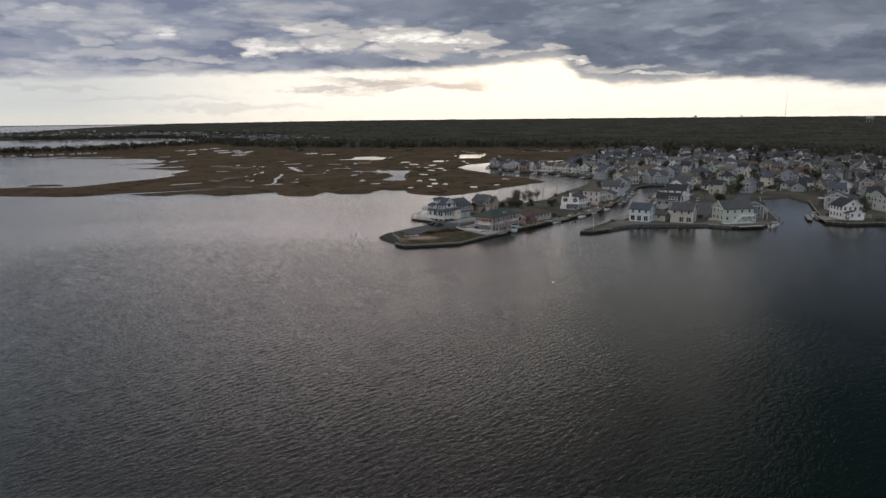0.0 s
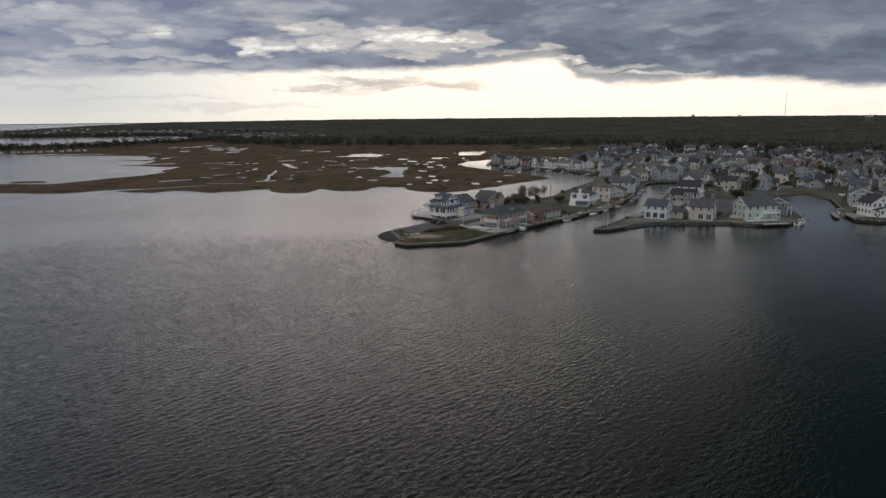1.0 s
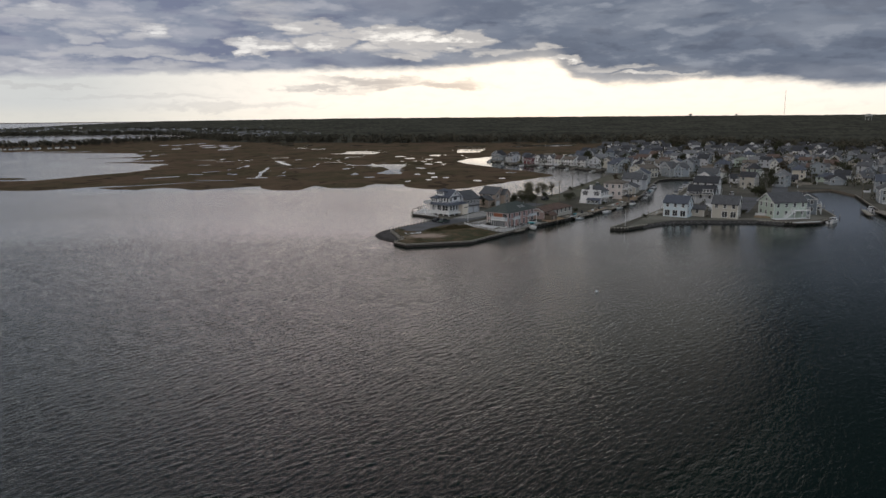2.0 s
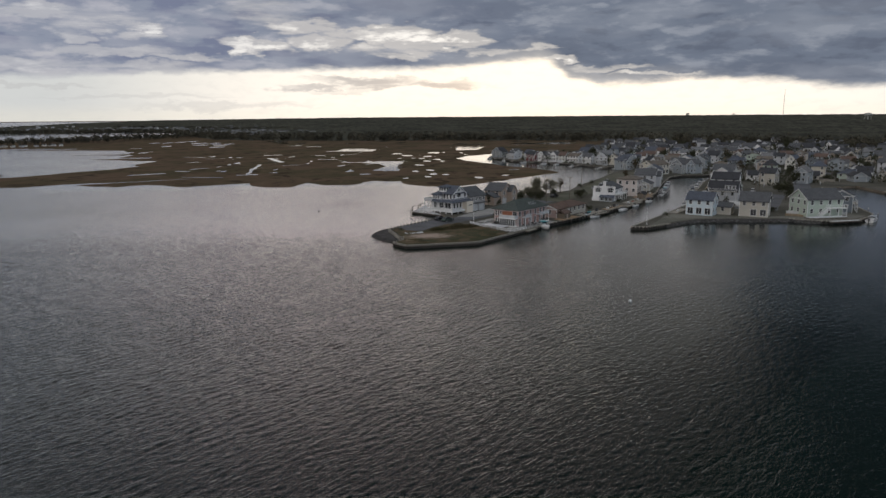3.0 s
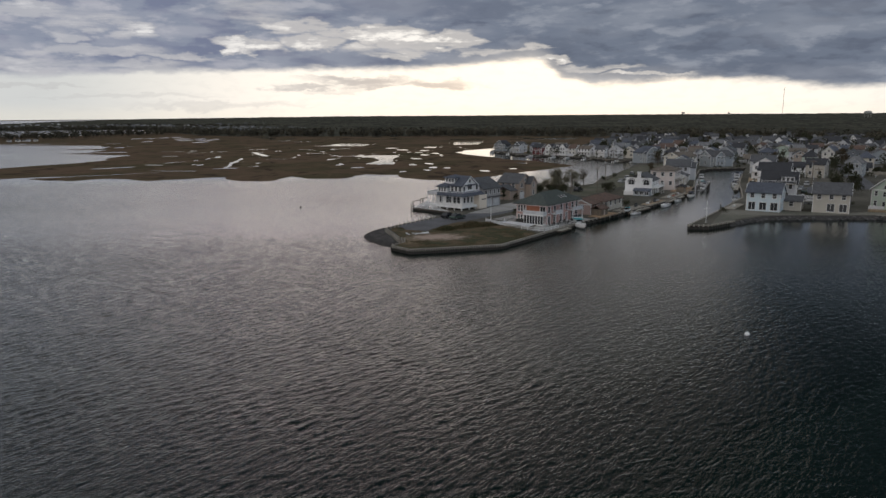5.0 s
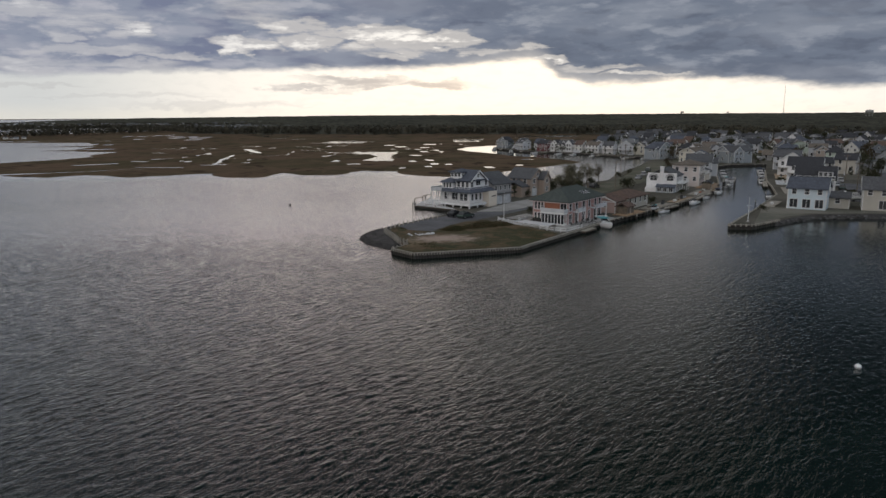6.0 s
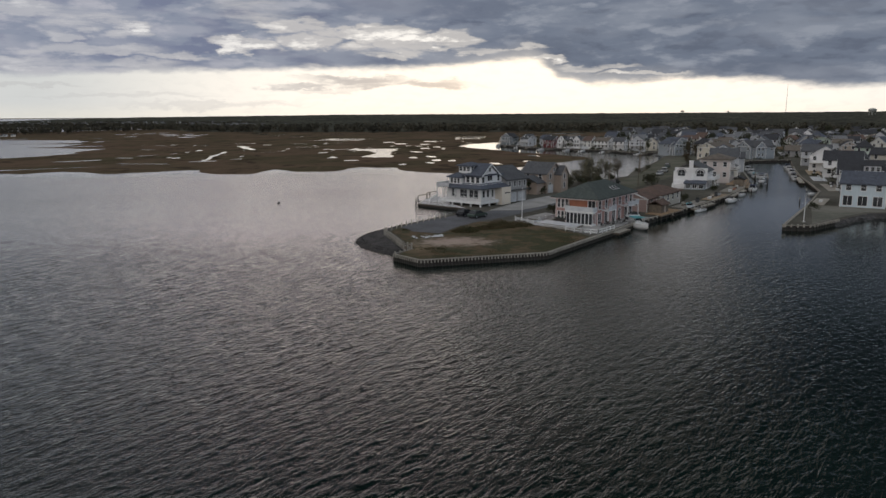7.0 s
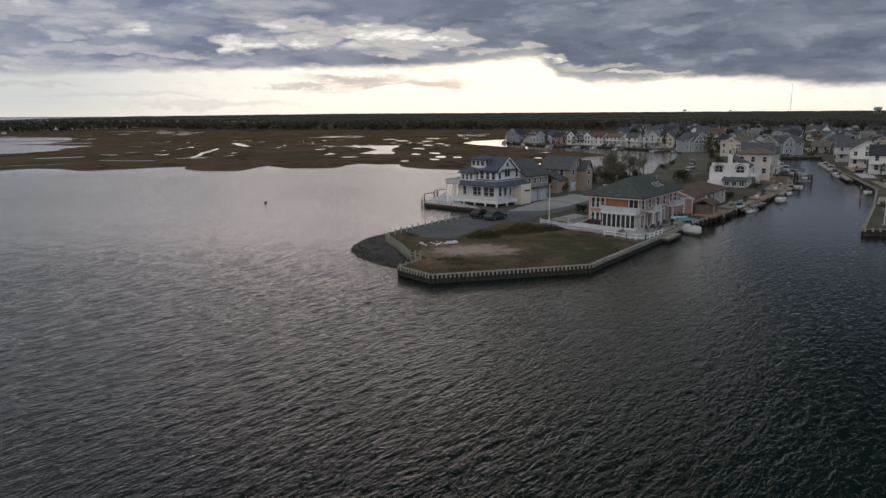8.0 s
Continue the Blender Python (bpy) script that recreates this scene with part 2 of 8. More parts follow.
def water_material():
    m = bpy.data.materials.new("bay_water")
    m.use_nodes = True
    w = Nodes(m.node_tree)
    pos = w.n("ShaderNodeNewGeometry").outputs["Position"]
    rot = w.n("ShaderNodeVectorRotate")
    rot.rotation_type = "Z_AXIS"
    w.link(pos, rot.inputs["Vector"])
    rot.inputs["Angle"].default_value = radians(-46)
    x, y, z = w.xyz(rot.outputs[0])
    wx, wy, wz = w.xyz(pos)
    def ridge(stretch, scale, seed, detail):
        n = w.noise(w.vec(w.math("MULTIPLY", x, stretch), y, seed), scale, detail, 0.5, 0.5)
        n = w.math("ABSOLUTE", w.math("SUBTRACT", n, 0.5))
        return w.math("SUBTRACT", 1.0, w.math("MULTIPLY", n, 2.6), clamp=True)

    chop = w.noise(w.vec(w.math("MULTIPLY", x, 0.42), y, 0.0), 0.7, 3.0, 0.55, 0.8)
    crest = ridge(0.36, 1.3, 4.0, 2.0)
    ripple = ridge(0.45, 2.6, 9.0, 3.0)
    gust = w.step(w.noise(pos, 0.02, 3.0, 0.55, 0.5), 0.25, 0.75)
    # only fine ripples where the waves are modelled
    x0, x1, y0, y1 = BAY
    near = w.math("MULTIPLY", w.step(wx, x0, x0 + 40), w.step(wx, x1, x1 - 40))
    near = w.math("MULTIPLY", near, w.math("MULTIPLY", w.step(wy, y0, y0 + 20), w.step(wy, y1, y1 - 50)))
    far = w.math("SUBTRACT", 1.0, near)
    # sheltered between the houses and the marsh
    open_bay = w.math("SUBTRACT", 1.0, w.math("MULTIPLY", w.step(wy, -15, 40), 0.62))
    open_bay = w.math("MULTIPLY", open_bay, w.math("SUBTRACT", 1.0, w.math("MULTIPLY", w.step(wx, 2, 55), 0.5)))
    # still water among the marsh and in the channel
    still = w.math("MULTIPLY", w.math("MULTIPLY", w.step(wy, 150, 200), w.step(wx, -200, -160)), w.step(w.math("MULTIPLY_ADD", wy, -0.25, wx), 50, 5))
    open_bay = w.math("MULTIPLY", open_bay, w.math("SUBTRACT", 1.0, w.math("MULTIPLY", still, 0.93)))
    h = w.math("ADD", w.math("MULTIPLY", crest, 0.050), w.math("MULTIPLY", ripple, 0.042))
    h = w.math("MULTIPLY", w.math("ADD", h, w.math("MULTIPLY", w.math("MULTIPLY", chop, far), 0.05)), open_bay)
    bn = w.n("ShaderNodeBump")
    w.put(bn.inputs["Strength"], w.math("ADD", 0.75, w.math("MULTIPLY", gust, 0.25)))
    bn.inputs["Distance"].default_value = 1.5
    w.link(h, bn.inputs["Height"])
    p = w.n("ShaderNodeBsdfPrincipled")
    silt = w.noise(pos, 0.02, 3.0)
    w.link(w.mix(silt, (0.0035, 0.0095, 0.0080), (0.0050, 0.0120, 0.0095)), p.inputs["Base Color"])
    w.put(p.inputs["Roughness"], w.math("ADD", w.math("MULTIPLY", w.math("MULTIPLY", w.step(wy, 30, 100), w.math("SUBTRACT", 1.0, still)), 0.10), w.math("ADD", 0.05, w.math("MULTIPLY", gust, 0.04))))
    p.inputs["IOR"].default_value = 1.333
    w.link(bn.outputs[0], p.inputs["Normal"])
    out = w.n("ShaderNodeOutputMaterial")
    w.link(p.outputs[0], out.inputs[0])
    return m


def glass_material():
    m = bpy.data.materials.new("window_glass")
    m.use_nodes = True
    w = Nodes(m.node_tree)
    tc = w.n("ShaderNodeTexCoord").outputs["Object"]
    p = w.n("ShaderNodeBsdfPrincipled")
    w.link(w.mix(w.noise(tc, 1.4, 2.0), (0.018, 0.02, 0.024), (0.05, 0.052, 0.055)), p.inputs["Base Color"])
    p.inputs["Roughness"].default_value = 0.06
    p.inputs["IOR"].default_value = 1.5
    out = w.n("ShaderNodeOutputMaterial")
    w.link(p.outputs[0], out.inputs[0])
    return m


def marsh_material():
    """Salt hay in autumn: russet, straw and olive patches drawn out along the creeks."""
    m = bpy.data.materials.new("marsh_grass")
    m.use_nodes = True
    w = Nodes(m.node_tree)
    pos = w.n("ShaderNodeNewGeometry").outputs["Position"]
    x, y, z = w.xyz(pos)
    patch = w.noise(pos, 0.022, 5.0, 0.6, 0.8)
    swirl = w.noise(w.vec(x, w.math("MULTIPLY", y, 0.6), 4.0), 0.07, 5.0, 0.62, 1.2)
    blade = w.noise(pos, 0.55, 4.0, 0.65)
    col = w.mix(w.step(patch, 0.38, 0.62), (0.128, 0.090, 0.063), (0.086, 0.072, 0.045))
    col = w.mix(w.math("MULTIPLY", w.step(swirl, 0.52, 0.66), 0.5), col, (0.150, 0.110, 0.074))
    col = w.mix(w.math("MULTIPLY", w.step(swirl, 0.46, 0.34), 0.85), col, (0.050, 0.039, 0.029))
    col = w.mix(w.math("MULTIPLY", w.step(blade, 0.5, 0.7), 0.4), col, (0.060, 0.050, 0.032))
    p = w.n("ShaderNodeBsdfPrincipled")
    w.link(col, p.inputs["Base Color"])
    p.inputs["Roughness"].default_value = 0.95
    p.inputs["Specular IOR Level"].default_value = 0.0
    bn = w.n("ShaderNodeBump")
    bn.inputs["Distance"].default_value = 0.2
    w.link(w.noise(pos, 0.9, 4.0, 0.6), bn.inputs["Height"])
    w.link(bn.outputs[0], p.inputs["Normal"])
    out = w.n("ShaderNodeOutputMaterial")
    w.link(p.outputs[0], out.inputs[0])
    return m


def lot_material():
    """Rough lot on the point: mown olive and straw grass round a worn sandy scar."""
    m = bpy.data.materials.new("rough_lot_grass")
    m.use_nodes = True
    w = Nodes(m.node_tree)
    pos = w.n("ShaderNodeNewGeometry").outputs["Position"]
    x, y, z = w.xyz(pos)
    n1, n2, n3 = w.noise(pos, 0.22, 5.0, 0.6, 0.6), w.noise(pos, 1.1, 4.0, 0.6), w.noise(pos, 6.0, 3.0, 0.6)
    col = w.mix(w.step(n1, 0.40, 0.62), (0.050, 0.053, 0.027), (0.128, 0.092, 0.057))
    col = w.mix(w.math("MULTIPLY", w.step(n2, 0.5, 0.7), 0.4), col, (0.150, 0.115, 0.070))
    col = w.mix(w.math("MULTIPLY", w.step(n3, 0.45, 0.7), 0.45), col, (0.040, 0.034, 0.022))
    # the scar, and paler trodden ground along the seawall corner
    wob = w.math("MULTIPLY", w.math("SUBTRACT", w.math("ADD", w.math("MULTIPLY", n1, 0.6), w.math("MULTIPLY", n2, 0.4)), 0.5), 3.4)
    dx = w.math("MULTIPLY_ADD", x, 1 / 6.0, -6.6 / 6.0)
    dy = w.math("MULTIPLY_ADD", y, 1 / 4.4, -13.4 / 4.4)
    r = w.math("ADD", w.math("SQRT", w.math("MULTIPLY_ADD", dx, dx, w.math("MULTIPLY", dy, dy))), wob)
    col = w.mix(w.math("MULTIPLY", w.step(r, 1.25, 0.45), 0.9), col, w.mix(n2, (0.27, 0.205, 0.165), (0.50, 0.40, 0.335)))
    ex = w.math("MULTIPLY_ADD", x, 1 / 3.4, -0.2 / 3.4)
    ey = w.math("MULTIPLY_ADD", y, 1 / 4.0, -8.6 / 4.0)
    q = w.math("ADD", w.math("SQRT", w.math("MULTIPLY_ADD", ex, ex, w.math("MULTIPLY", ey, ey))), wob)
    col = w.mix(w.math("MULTIPLY", w.step(q, 1.2, 0.3), 0.6), col, (0.230, 0.175, 0.115))
    p = w.n("ShaderNodeBsdfPrincipled")
    w.link(col, p.inputs["Base Color"])
    p.inputs["Roughness"].default_value = 0.95
    p.inputs["Specular IOR Level"].default_value = 0.1
    bn = w.n("ShaderNodeBump")
    bn.inputs["Distance"].default_value = 0.05
    w.link(w.noise(pos, 5.0, 4.0, 0.6), bn.inputs["Height"])
    w.link(bn.outputs[0], p.inputs["Normal"])
    out = w.n("ShaderNodeOutputMaterial")
    w.link(p.outputs[0], out.inputs[0])
    return m


WATER, GLASS, LOT = water_material(), glass_material(), lot_material()
SIDE = {k: siding(k + "_siding", c) for k, c in {
    "ivory": (0.78, 0.70, 0.59), "white": (0.80, 0.79, 0.78), "offwhite": (0.66, 0.65, 0.60), "lightgrey": (0.50, 0.51, 0.53), "grey": (0.315, 0.308, 0.30),
    "bluegrey": (0.30, 0.33, 0.35), "paleblue": (0.55, 0.63, 0.67), "cream": (0.58, 0.54, 0.45), "beige": (0.46, 0.43, 0.37), "pink": (0.42, 0.31, 0.28),
    "tan": (0.36, 0.30, 0.25), "blush": (0.62, 0.555, 0.52), "sage": (0.44, 0.51, 0.435), "brown": (0.37, 0.295, 0.24), "red": (0.17, 0.035, 0.04), "charcoal": (0.06, 0.065, 0.075),
    "slate": (0.16, 0.185, 0.21)}.items()}
ROOF = {k: shingles(k + "_shingles", c) for k, c in {
    "grey": (0.085, 0.087, 0.092), "dark": (0.036, 0.037, 0.042), "brown": (0.115, 0.075, 0.058), "slateblue": (0.075, 0.085, 0.108), "light": (0.16, 0.162, 0.165),
    "greengrey": (0.062, 0.074, 0.067), "tan": (0.14, 0.118, 0.095)}.items()}
TRIM = mat("white_trim", (0.76, 0.76, 0.75), (0.66, 0.66, 0.64), rough=0.5, scale=1.0)
VINYL = mat("white_vinyl", (0.58, 0.59, 0.60), (0.44, 0.45, 0.46), rough=0.45, scale=0.8)
TIMBER = mat("weathered_timber", (0.20, 0.165, 0.125), (0.11, 0.09, 0.07), rough=0.9, scale=1.5, fine=9, bump=0.02, spread=0.25)
DARKTIMBER = mat("wet_timber", (0.045, 0.038, 0.03), (0.02, 0.018, 0.016), rough=0.7, scale=1.5, fine=9, bump=0.02, spread=0.25)
CAPTIMBER = mat("grey_cap_timber", (0.36, 0.335, 0.285), (0.24, 0.22, 0.185), rough=0.9, scale=1.2, fine=9, bump=0.01, spread=0.15)
DECKWOOD = mat("deck_boards", (0.34, 0.26, 0.17), (0.23, 0.17, 0.11), rough=0.85, scale=1.0, fine=7, bump=0.01, spread=0.15)
CONCRETE = mat("concrete", (0.36, 0.35, 0.33), (0.25, 0.245, 0.23), rough=0.9, scale=0.25, fine=3, bump=0.01)
ASPHALT = mat("asphalt", (0.112, 0.114, 0.122), (0.066, 0.067, 0.072), rough=0.9, scale=0.18, fine=2.5, bump=0.015, coords="Object")
LAWN = mat("dry_lawn", (0.112, 0.094, 0.056), (0.050, 0.050, 0.029), rough=0.95, scale=0.12, fine=1.6, bump=0.05, bump_scale=5, gloss=0.1)
SOIL = mat("lot_gravel", (0.125, 0.115, 0.096), (0.058, 0.057, 0.043), rough=0.95, scale=0.05, fine=0.7, bump=0.04, bump_scale=4, gloss=0.15)
GRAVELM = mat("dark_gravel", (0.056, 0.051, 0.047), (0.026, 0.024, 0.023), rough=0.9, scale=0.7, fine=6, bump=0.05, bump_scale=6)
STONE = mat("grey_stone", (0.14, 0.135, 0.13), (0.06, 0.06, 0.06), rough=0.9, scale=1.0, fine=6, bump=0.03, spread=0.3)
MARSH = marsh_material()
GRASS = mat("grass_blades", (0.122, 0.094, 0.056), (0.060, 0.060, 0.031), rough=0.9, scale=0.15, fine=1.2, gloss=0.1)
SCRUB = mat("dry_scrub", (0.110, 0.080, 0.046), (0.044, 0.048, 0.022), rough=0.9, scale=0.22, fine=0.8, gloss=0.1)
LEAF = mat("olive_leaves", (0.062, 0.062, 0.034), (0.033, 0.037, 0.022), rough=0.85, scale=0.4, fine=2.0, gloss=0.15)
WOODS = mat("woodland_leaves", (0.098, 0.088, 0.064), (0.044, 0.043, 0.034), rough=0.9, scale=0.05, fine=0.4, gloss=0.0)
FEATHER = mat("thin_olive_leaves", (0.165, 0.148, 0.100), (0.090, 0.086, 0.058), rough=0.85, scale=0.4, fine=2.0, gloss=0.1)
ROSETRIM = mat("rose_white_trim", (0.60, 0.50, 0.47), (0.50, 0.41, 0.385), rough=0.6, scale=1.0)
LEAFB = mat("autumn_leaves", (0.085, 0.062, 0.035), (0.045, 0.04, 0.022), rough=0.85, scale=0.4, fine=2.0, gloss=0.15)
BARK = mat("bark", (0.09, 0.075, 0.06), (0.05, 0.042, 0.035), rough=0.95, scale=2, fine=9, bump=0.03)
FOREST = mat("far_forest", (0.090, 0.088, 0.070), (0.043, 0.044, 0.036), rough=0.95, scale=0.012, fine=0.09, bump=0.8, bump_scale=0.25, gloss=0.0)
GELCOAT = mat("white_gelcoat", (0.78, 0.78, 0.77), (0.70, 0.70, 0.69), rough=0.25, scale=0.8)
TEAL = mat("teal_canvas", (0.10, 0.34, 0.36), (0.07, 0.25, 0.27), rough=0.8, scale=1.0)
NAVY = mat("navy_canvas", (0.025, 0.04, 0.09), (0.02, 0.03, 0.06), rough=0.8, scale=1.0)
RUBBER = mat("black_rubber", (0.02, 0.02, 0.02), (0.03, 0.03, 0.03), rough=0.7)
DARKMETAL = mat("dark_steel", (0.09, 0.095, 0.10), (0.06, 0.06, 0.065), rough=0.6, metal=0.5)
METAL = mat("galvanised_steel", (0.45, 0.46, 0.47), (0.33, 0.34, 0.35), rough=0.45, metal=0.8)
CARGREEN = mat("dark_green_paint", (0.085, 0.115, 0.10), (0.07, 0.095, 0.085), rough=0.22, metal=0.4)
CARBLACK = mat("black_paint", (0.02, 0.02, 0.023), (0.016, 0.016, 0.018), rough=0.2)
CARSILVER = mat("silver_paint", (0.42, 0.43, 0.44), (0.38, 0.39, 0.40), rough=0.3, metal=0.4)
TERRACOTTA = mat("terracotta_stucco", (0.36, 0.145, 0.085), (0.30, 0.12, 0.07), rough=0.8, scale=0.8)
PINKBRICK = mat("rose_stucco", (0.43, 0.265, 0.235), (0.36, 0.22, 0.195), rough=0.85, scale=0.7, fine=5, bump=0.01)
ORANGE = mat("warm_planking", (0.34, 0.23, 0.13), (0.24, 0.15, 0.085), rough=0.8, scale=0.7)
TANK = mat("tank_paint", (0.34, 0.34, 0.31), (0.26, 0.26, 0.24), rough=0.6)
SANDYARD = mat("sandy_yard", (0.200, 0.190, 0.160), (0.115, 0.115, 0.094), rough=0.95, scale=0.08, fine=0.9, bump=0.03, bump_scale=4, gloss=0.1)
VERGE = mat("grassy_gravel", (0.15, 0.142, 0.112), (0.085, 0.088, 0.062), rough=0.95, scale=0.10, fine=1.2, bump=0.03, bump_scale=4, gloss=0.1)

# ---- geometry helpers ----


class Geo:
    """Plain lists of points and faces, for cheap meshes."""

    def __init__(self):
        self.v, self.f, self.m = [], [], []

    def poly(self, pts, mi=0):
        k = len(self.v)
        self.v += [tuple(p) for p in pts]
        self.f.append(tuple(range(k, k + len(pts))))
        self.m.append(mi)
        return self

    def box(self, x0, y0, z0, x1, y1, z1, mi=0):
        k = len(self.v)
        self.v += [(x0, y0, z0), (x1, y0, z0), (x1, y1, z0), (x0, y1, z0), (x0, y0, z1), (x1, y0, z1), (x1, y1, z1), (x0, y1, z1)]
        for q in ((0, 3, 2, 1), (4, 5, 6, 7), (0, 1, 5, 4), (1, 2, 6, 5), (2, 3, 7, 6), (3, 0, 4, 7)):
            self.f.append(tuple(k + i for i in q))
            self.m.append(mi)
        return self

    def bar(self, a, b, w, h, mi=0):
        """A beam of width w and height h from a to b."""
        a, b = Vector(a), Vector(b)
        d = (b - a).normalized()
        s = d.cross(Vector((0, 0, 1)))
        s = s.normalized() if s.length > 1e-4 else Vector((1, 0, 0))
        u = s.cross(d)
        k = len(self.v)
        for p in (a, b):
            for i, j in ((-1, -1), (1, -1), (1, 1), (-1, 1)):
                self.v.append(tuple(p + s * (i * w / 2) + u * (j * h / 2)))
        for q in ((0, 1, 2, 3), (4, 7, 6, 5), (0, 4, 5, 1), (1, 5, 6, 2), (2, 6, 7, 3), (3, 7, 4, 0)):
            self.f.append(tuple(k + i for i in q))
            self.m.append(mi)
        return self

    def tube(self, a, b, r0, r1, n=8, mi=0, cap=True):
        a, b = Vector(a), Vector(b)
        d = (b - a).normalized()
        s = d.cross(Vector((0, 0, 1)))
        s = s.normalized() if s.length > 1e-4 else Vector((1, 0, 0))
        u = s.cross(d)
        k = len(self.v)
        for p, r in ((a, r0), (b, r1)):
            for i in range(n):
                t = 2 * math.pi * i / n
                self.v.append(tuple(p + s * (r * math.cos(t)) + u * (r * math.sin(t))))
        for i in range(n):
            j = (i + 1) % n
            self.f.append((k + i, k + j, k + n + j, k + n + i))
            self.m.append(mi)
        if cap:
            self.f += [tuple(k + i for i in reversed(range(n))), tuple(k + n + i for i in range(n))]
            self.m += [mi, mi]
        return self

    def prism(self, pts, z0, z1, mi=0):
        """A convex outline in x and y, drawn up from z0 to z1."""
        k, n = len(self.v), len(pts)
        self.v += [(x, y, z0) for x, y in pts] + [(x, y, z1) for x, y in pts]
        self.f += [tuple(k + i for i in reversed(range(n))), tuple(k + n + i for i in range(n))]
        self.f += [(k + i, k + (i + 1) % n, k + n + (i + 1) % n, k + n + i) for i in range(n)]
        self.m += [mi] * (n + 2)
        return self

    def side(self, pts, x0, x1, mi=0):
        """An outline in y and z, drawn along x."""
        k, n = len(self.v), len(pts)
        self.v += [(x0, y, z) for y, z in pts] + [(x1, y, z) for y, z in pts]
        self.f += [tuple(k + i for i in reversed(range(n))), tuple(k + n + i for i in range(n))]
        self.f += [(k + i, k + (i + 1) % n, k + n + (i + 1) % n, k + n + i) for i in range(n)]
        self.m += [mi] * (n + 2)
        return self

    def turned(self, m, start=0):
        for i in range(start, len(self.v)):
            self.v[i] = tuple(m @ Vector(self.v[i]))
        return self

    def mesh(self, name, mats):
        me = bpy.data.meshes.new(name)
        me.from_pydata(self.v, [], self.f)
        for m in mats if isinstance(mats, (list, tuple)) else [mats]:
            me.materials.append(m)
        if any(self.m):
            me.polygons.foreach_set("material_index", self.m)
        bm = bmesh.new()
        bm.from_mesh(me)
        bmesh.ops.recalc_face_normals(bm, faces=bm.faces)
        bm.to_mesh(me)
        bm.free()
        return me


def part(name, geo, mats, parent=None, label="", at=None):
    """Links a Geo or a mesh as one object under its thing or part."""
    me = geo.mesh(name, mats) if isinstance(geo, Geo) else geo
    ob = new(name, me)
    ob.parent = parent
    if at is not None:
        ob.matrix_local = at
    if label:
        ob["label"] = label
    return ob


def thing(name, m, label, category, group="", kind=""):
    ob = new(name)
    ob.empty_display_size = 0.5
    ob.matrix_world = m
    return tagged(ob, label, category, group, kind)


GROUND = 1.3
CITY = random.Random(7)

WL = 0.4  # the tide stands this high

# ---- shores ----
TIP = [(-3.4, 4.6), (0, -0.2), (19.1, 2.8), (21.1, 5.2)]
CANAL_WEST = [(30.2, 15.2), (42, 28.4), (53, 39.5), (62, 48), (72, 58), (82, 69), (93.4, 82.8), (110.5, 110), (128, 146), (148, 184)]
CANAL_HEAD = [(158, 192), (176, 192)]
CANAL_EAST = [(155, 157), (131, 115), (122, 97), (110, 74), (88, 46), (68, 22)]
BAY_FRONT = [(72.5, 21), (82, 27), (94, 34.5), (108, 33), (123, 31), (131, 25), (143, 26.5), (152, 33)]
SECOND_CANAL = [(156, 38), (175, 86), (192, 120), (212, 125), (207, 99), (184, 54), (173, 32)]
EAST_FRONT = [(179, 26), (194, 26), (260, 32), (420, 20), (1500, -150)]
BACK = [(1500, 640), (560, 640), (300, 640), (255, 602), (192, 490), (150, 425), (108, 415), (86, 405)]
PENINSULA = [(81, 384), (86, 366), (93, 333), (104, 323), (111, 311), (127, 290), (131, 270), (140, 261), (147, 257)]
CHANNEL = [(146, 246), (132, 225), (119, 200), (104, 174), (89, 150), (78, 127), (64, 115), (50, 110), (32, 98), (16, 84)]
INLET = [(11, 70), (13, 60), (15, 52), (11, 47), (5, 40), (-1, 33), (-4, 26), (-2.7, 19.5), (-1.7, 13), (-0.7, 8.6)]
LAND = TIP + CANAL_WEST + CANAL_HEAD + CANAL_EAST + BAY_FRONT + SECOND_CANAL + EAST_FRONT + BACK + PENINSULA + CHANNEL + INLET


def inside(x, y, outline):
    """Even and odd test for arrays of places."""
    x, y = np.asarray(x, float), np.asarray(y, float)
    hit = np.zeros(x.shape, bool)
    for (ax, ay), (bx, by) in zip(outline, outline[1:] + outline[:1]):
        if ay != by:
            hit ^= ((ay > y) != (by > y)) & (x < (bx - ax) * (y - ay) / (by - ay) + ax)
    return hit


def shore_distance(x, y, outline):
    best = 1e9
    for (ax, ay), (bx, by) in zip(outline, outline[1:] + outline[:1]):
        dx, dy = bx - ax, by - ay
        t = max(0, min(1, ((x - ax) * dx + (y - ay) * dy) / (dx * dx + dy * dy)))
        best = min(best, math.hypot(x - ax - t * dx, y - ay - t * dy))
    return best


def fbm(x, y, octaves=4, seed=0):
    """Smooth noise from 0 to 1 on arrays."""
    total, amp, norm = 0.0, 1.0, 0.0
    for o in range(octaves):
        xi, yi = np.floor(x).astype(np.int64), np.floor(y).astype(np.int64)
        fx, fy = x - xi, y - yi
        fx, fy = fx * fx * (3 - 2 * fx), fy * fy * (3 - 2 * fy)

        def h(i, j):
            n = (i * 374761393 + j * 668265263 + (seed + o) * 974634541) & 0x7FFFFFFF
            n = ((n ^ (n >> 13)) * 1274126177) & 0x7FFFFFFF
            return ((n ^ (n >> 16)) & 0xFFFF) / 65535.0

        v = (h(xi, yi) * (1 - fx) + h(xi + 1, yi) * fx) * (1 - fy) + (h(xi, yi + 1) * (1 - fx) + h(xi + 1, yi + 1) * fx) * fy
        total, norm, amp = total + amp * v, norm + amp, amp * 0.5
        x, y = x * 2.03 + 7.1, y * 2.03 + 3.7
    return total / norm


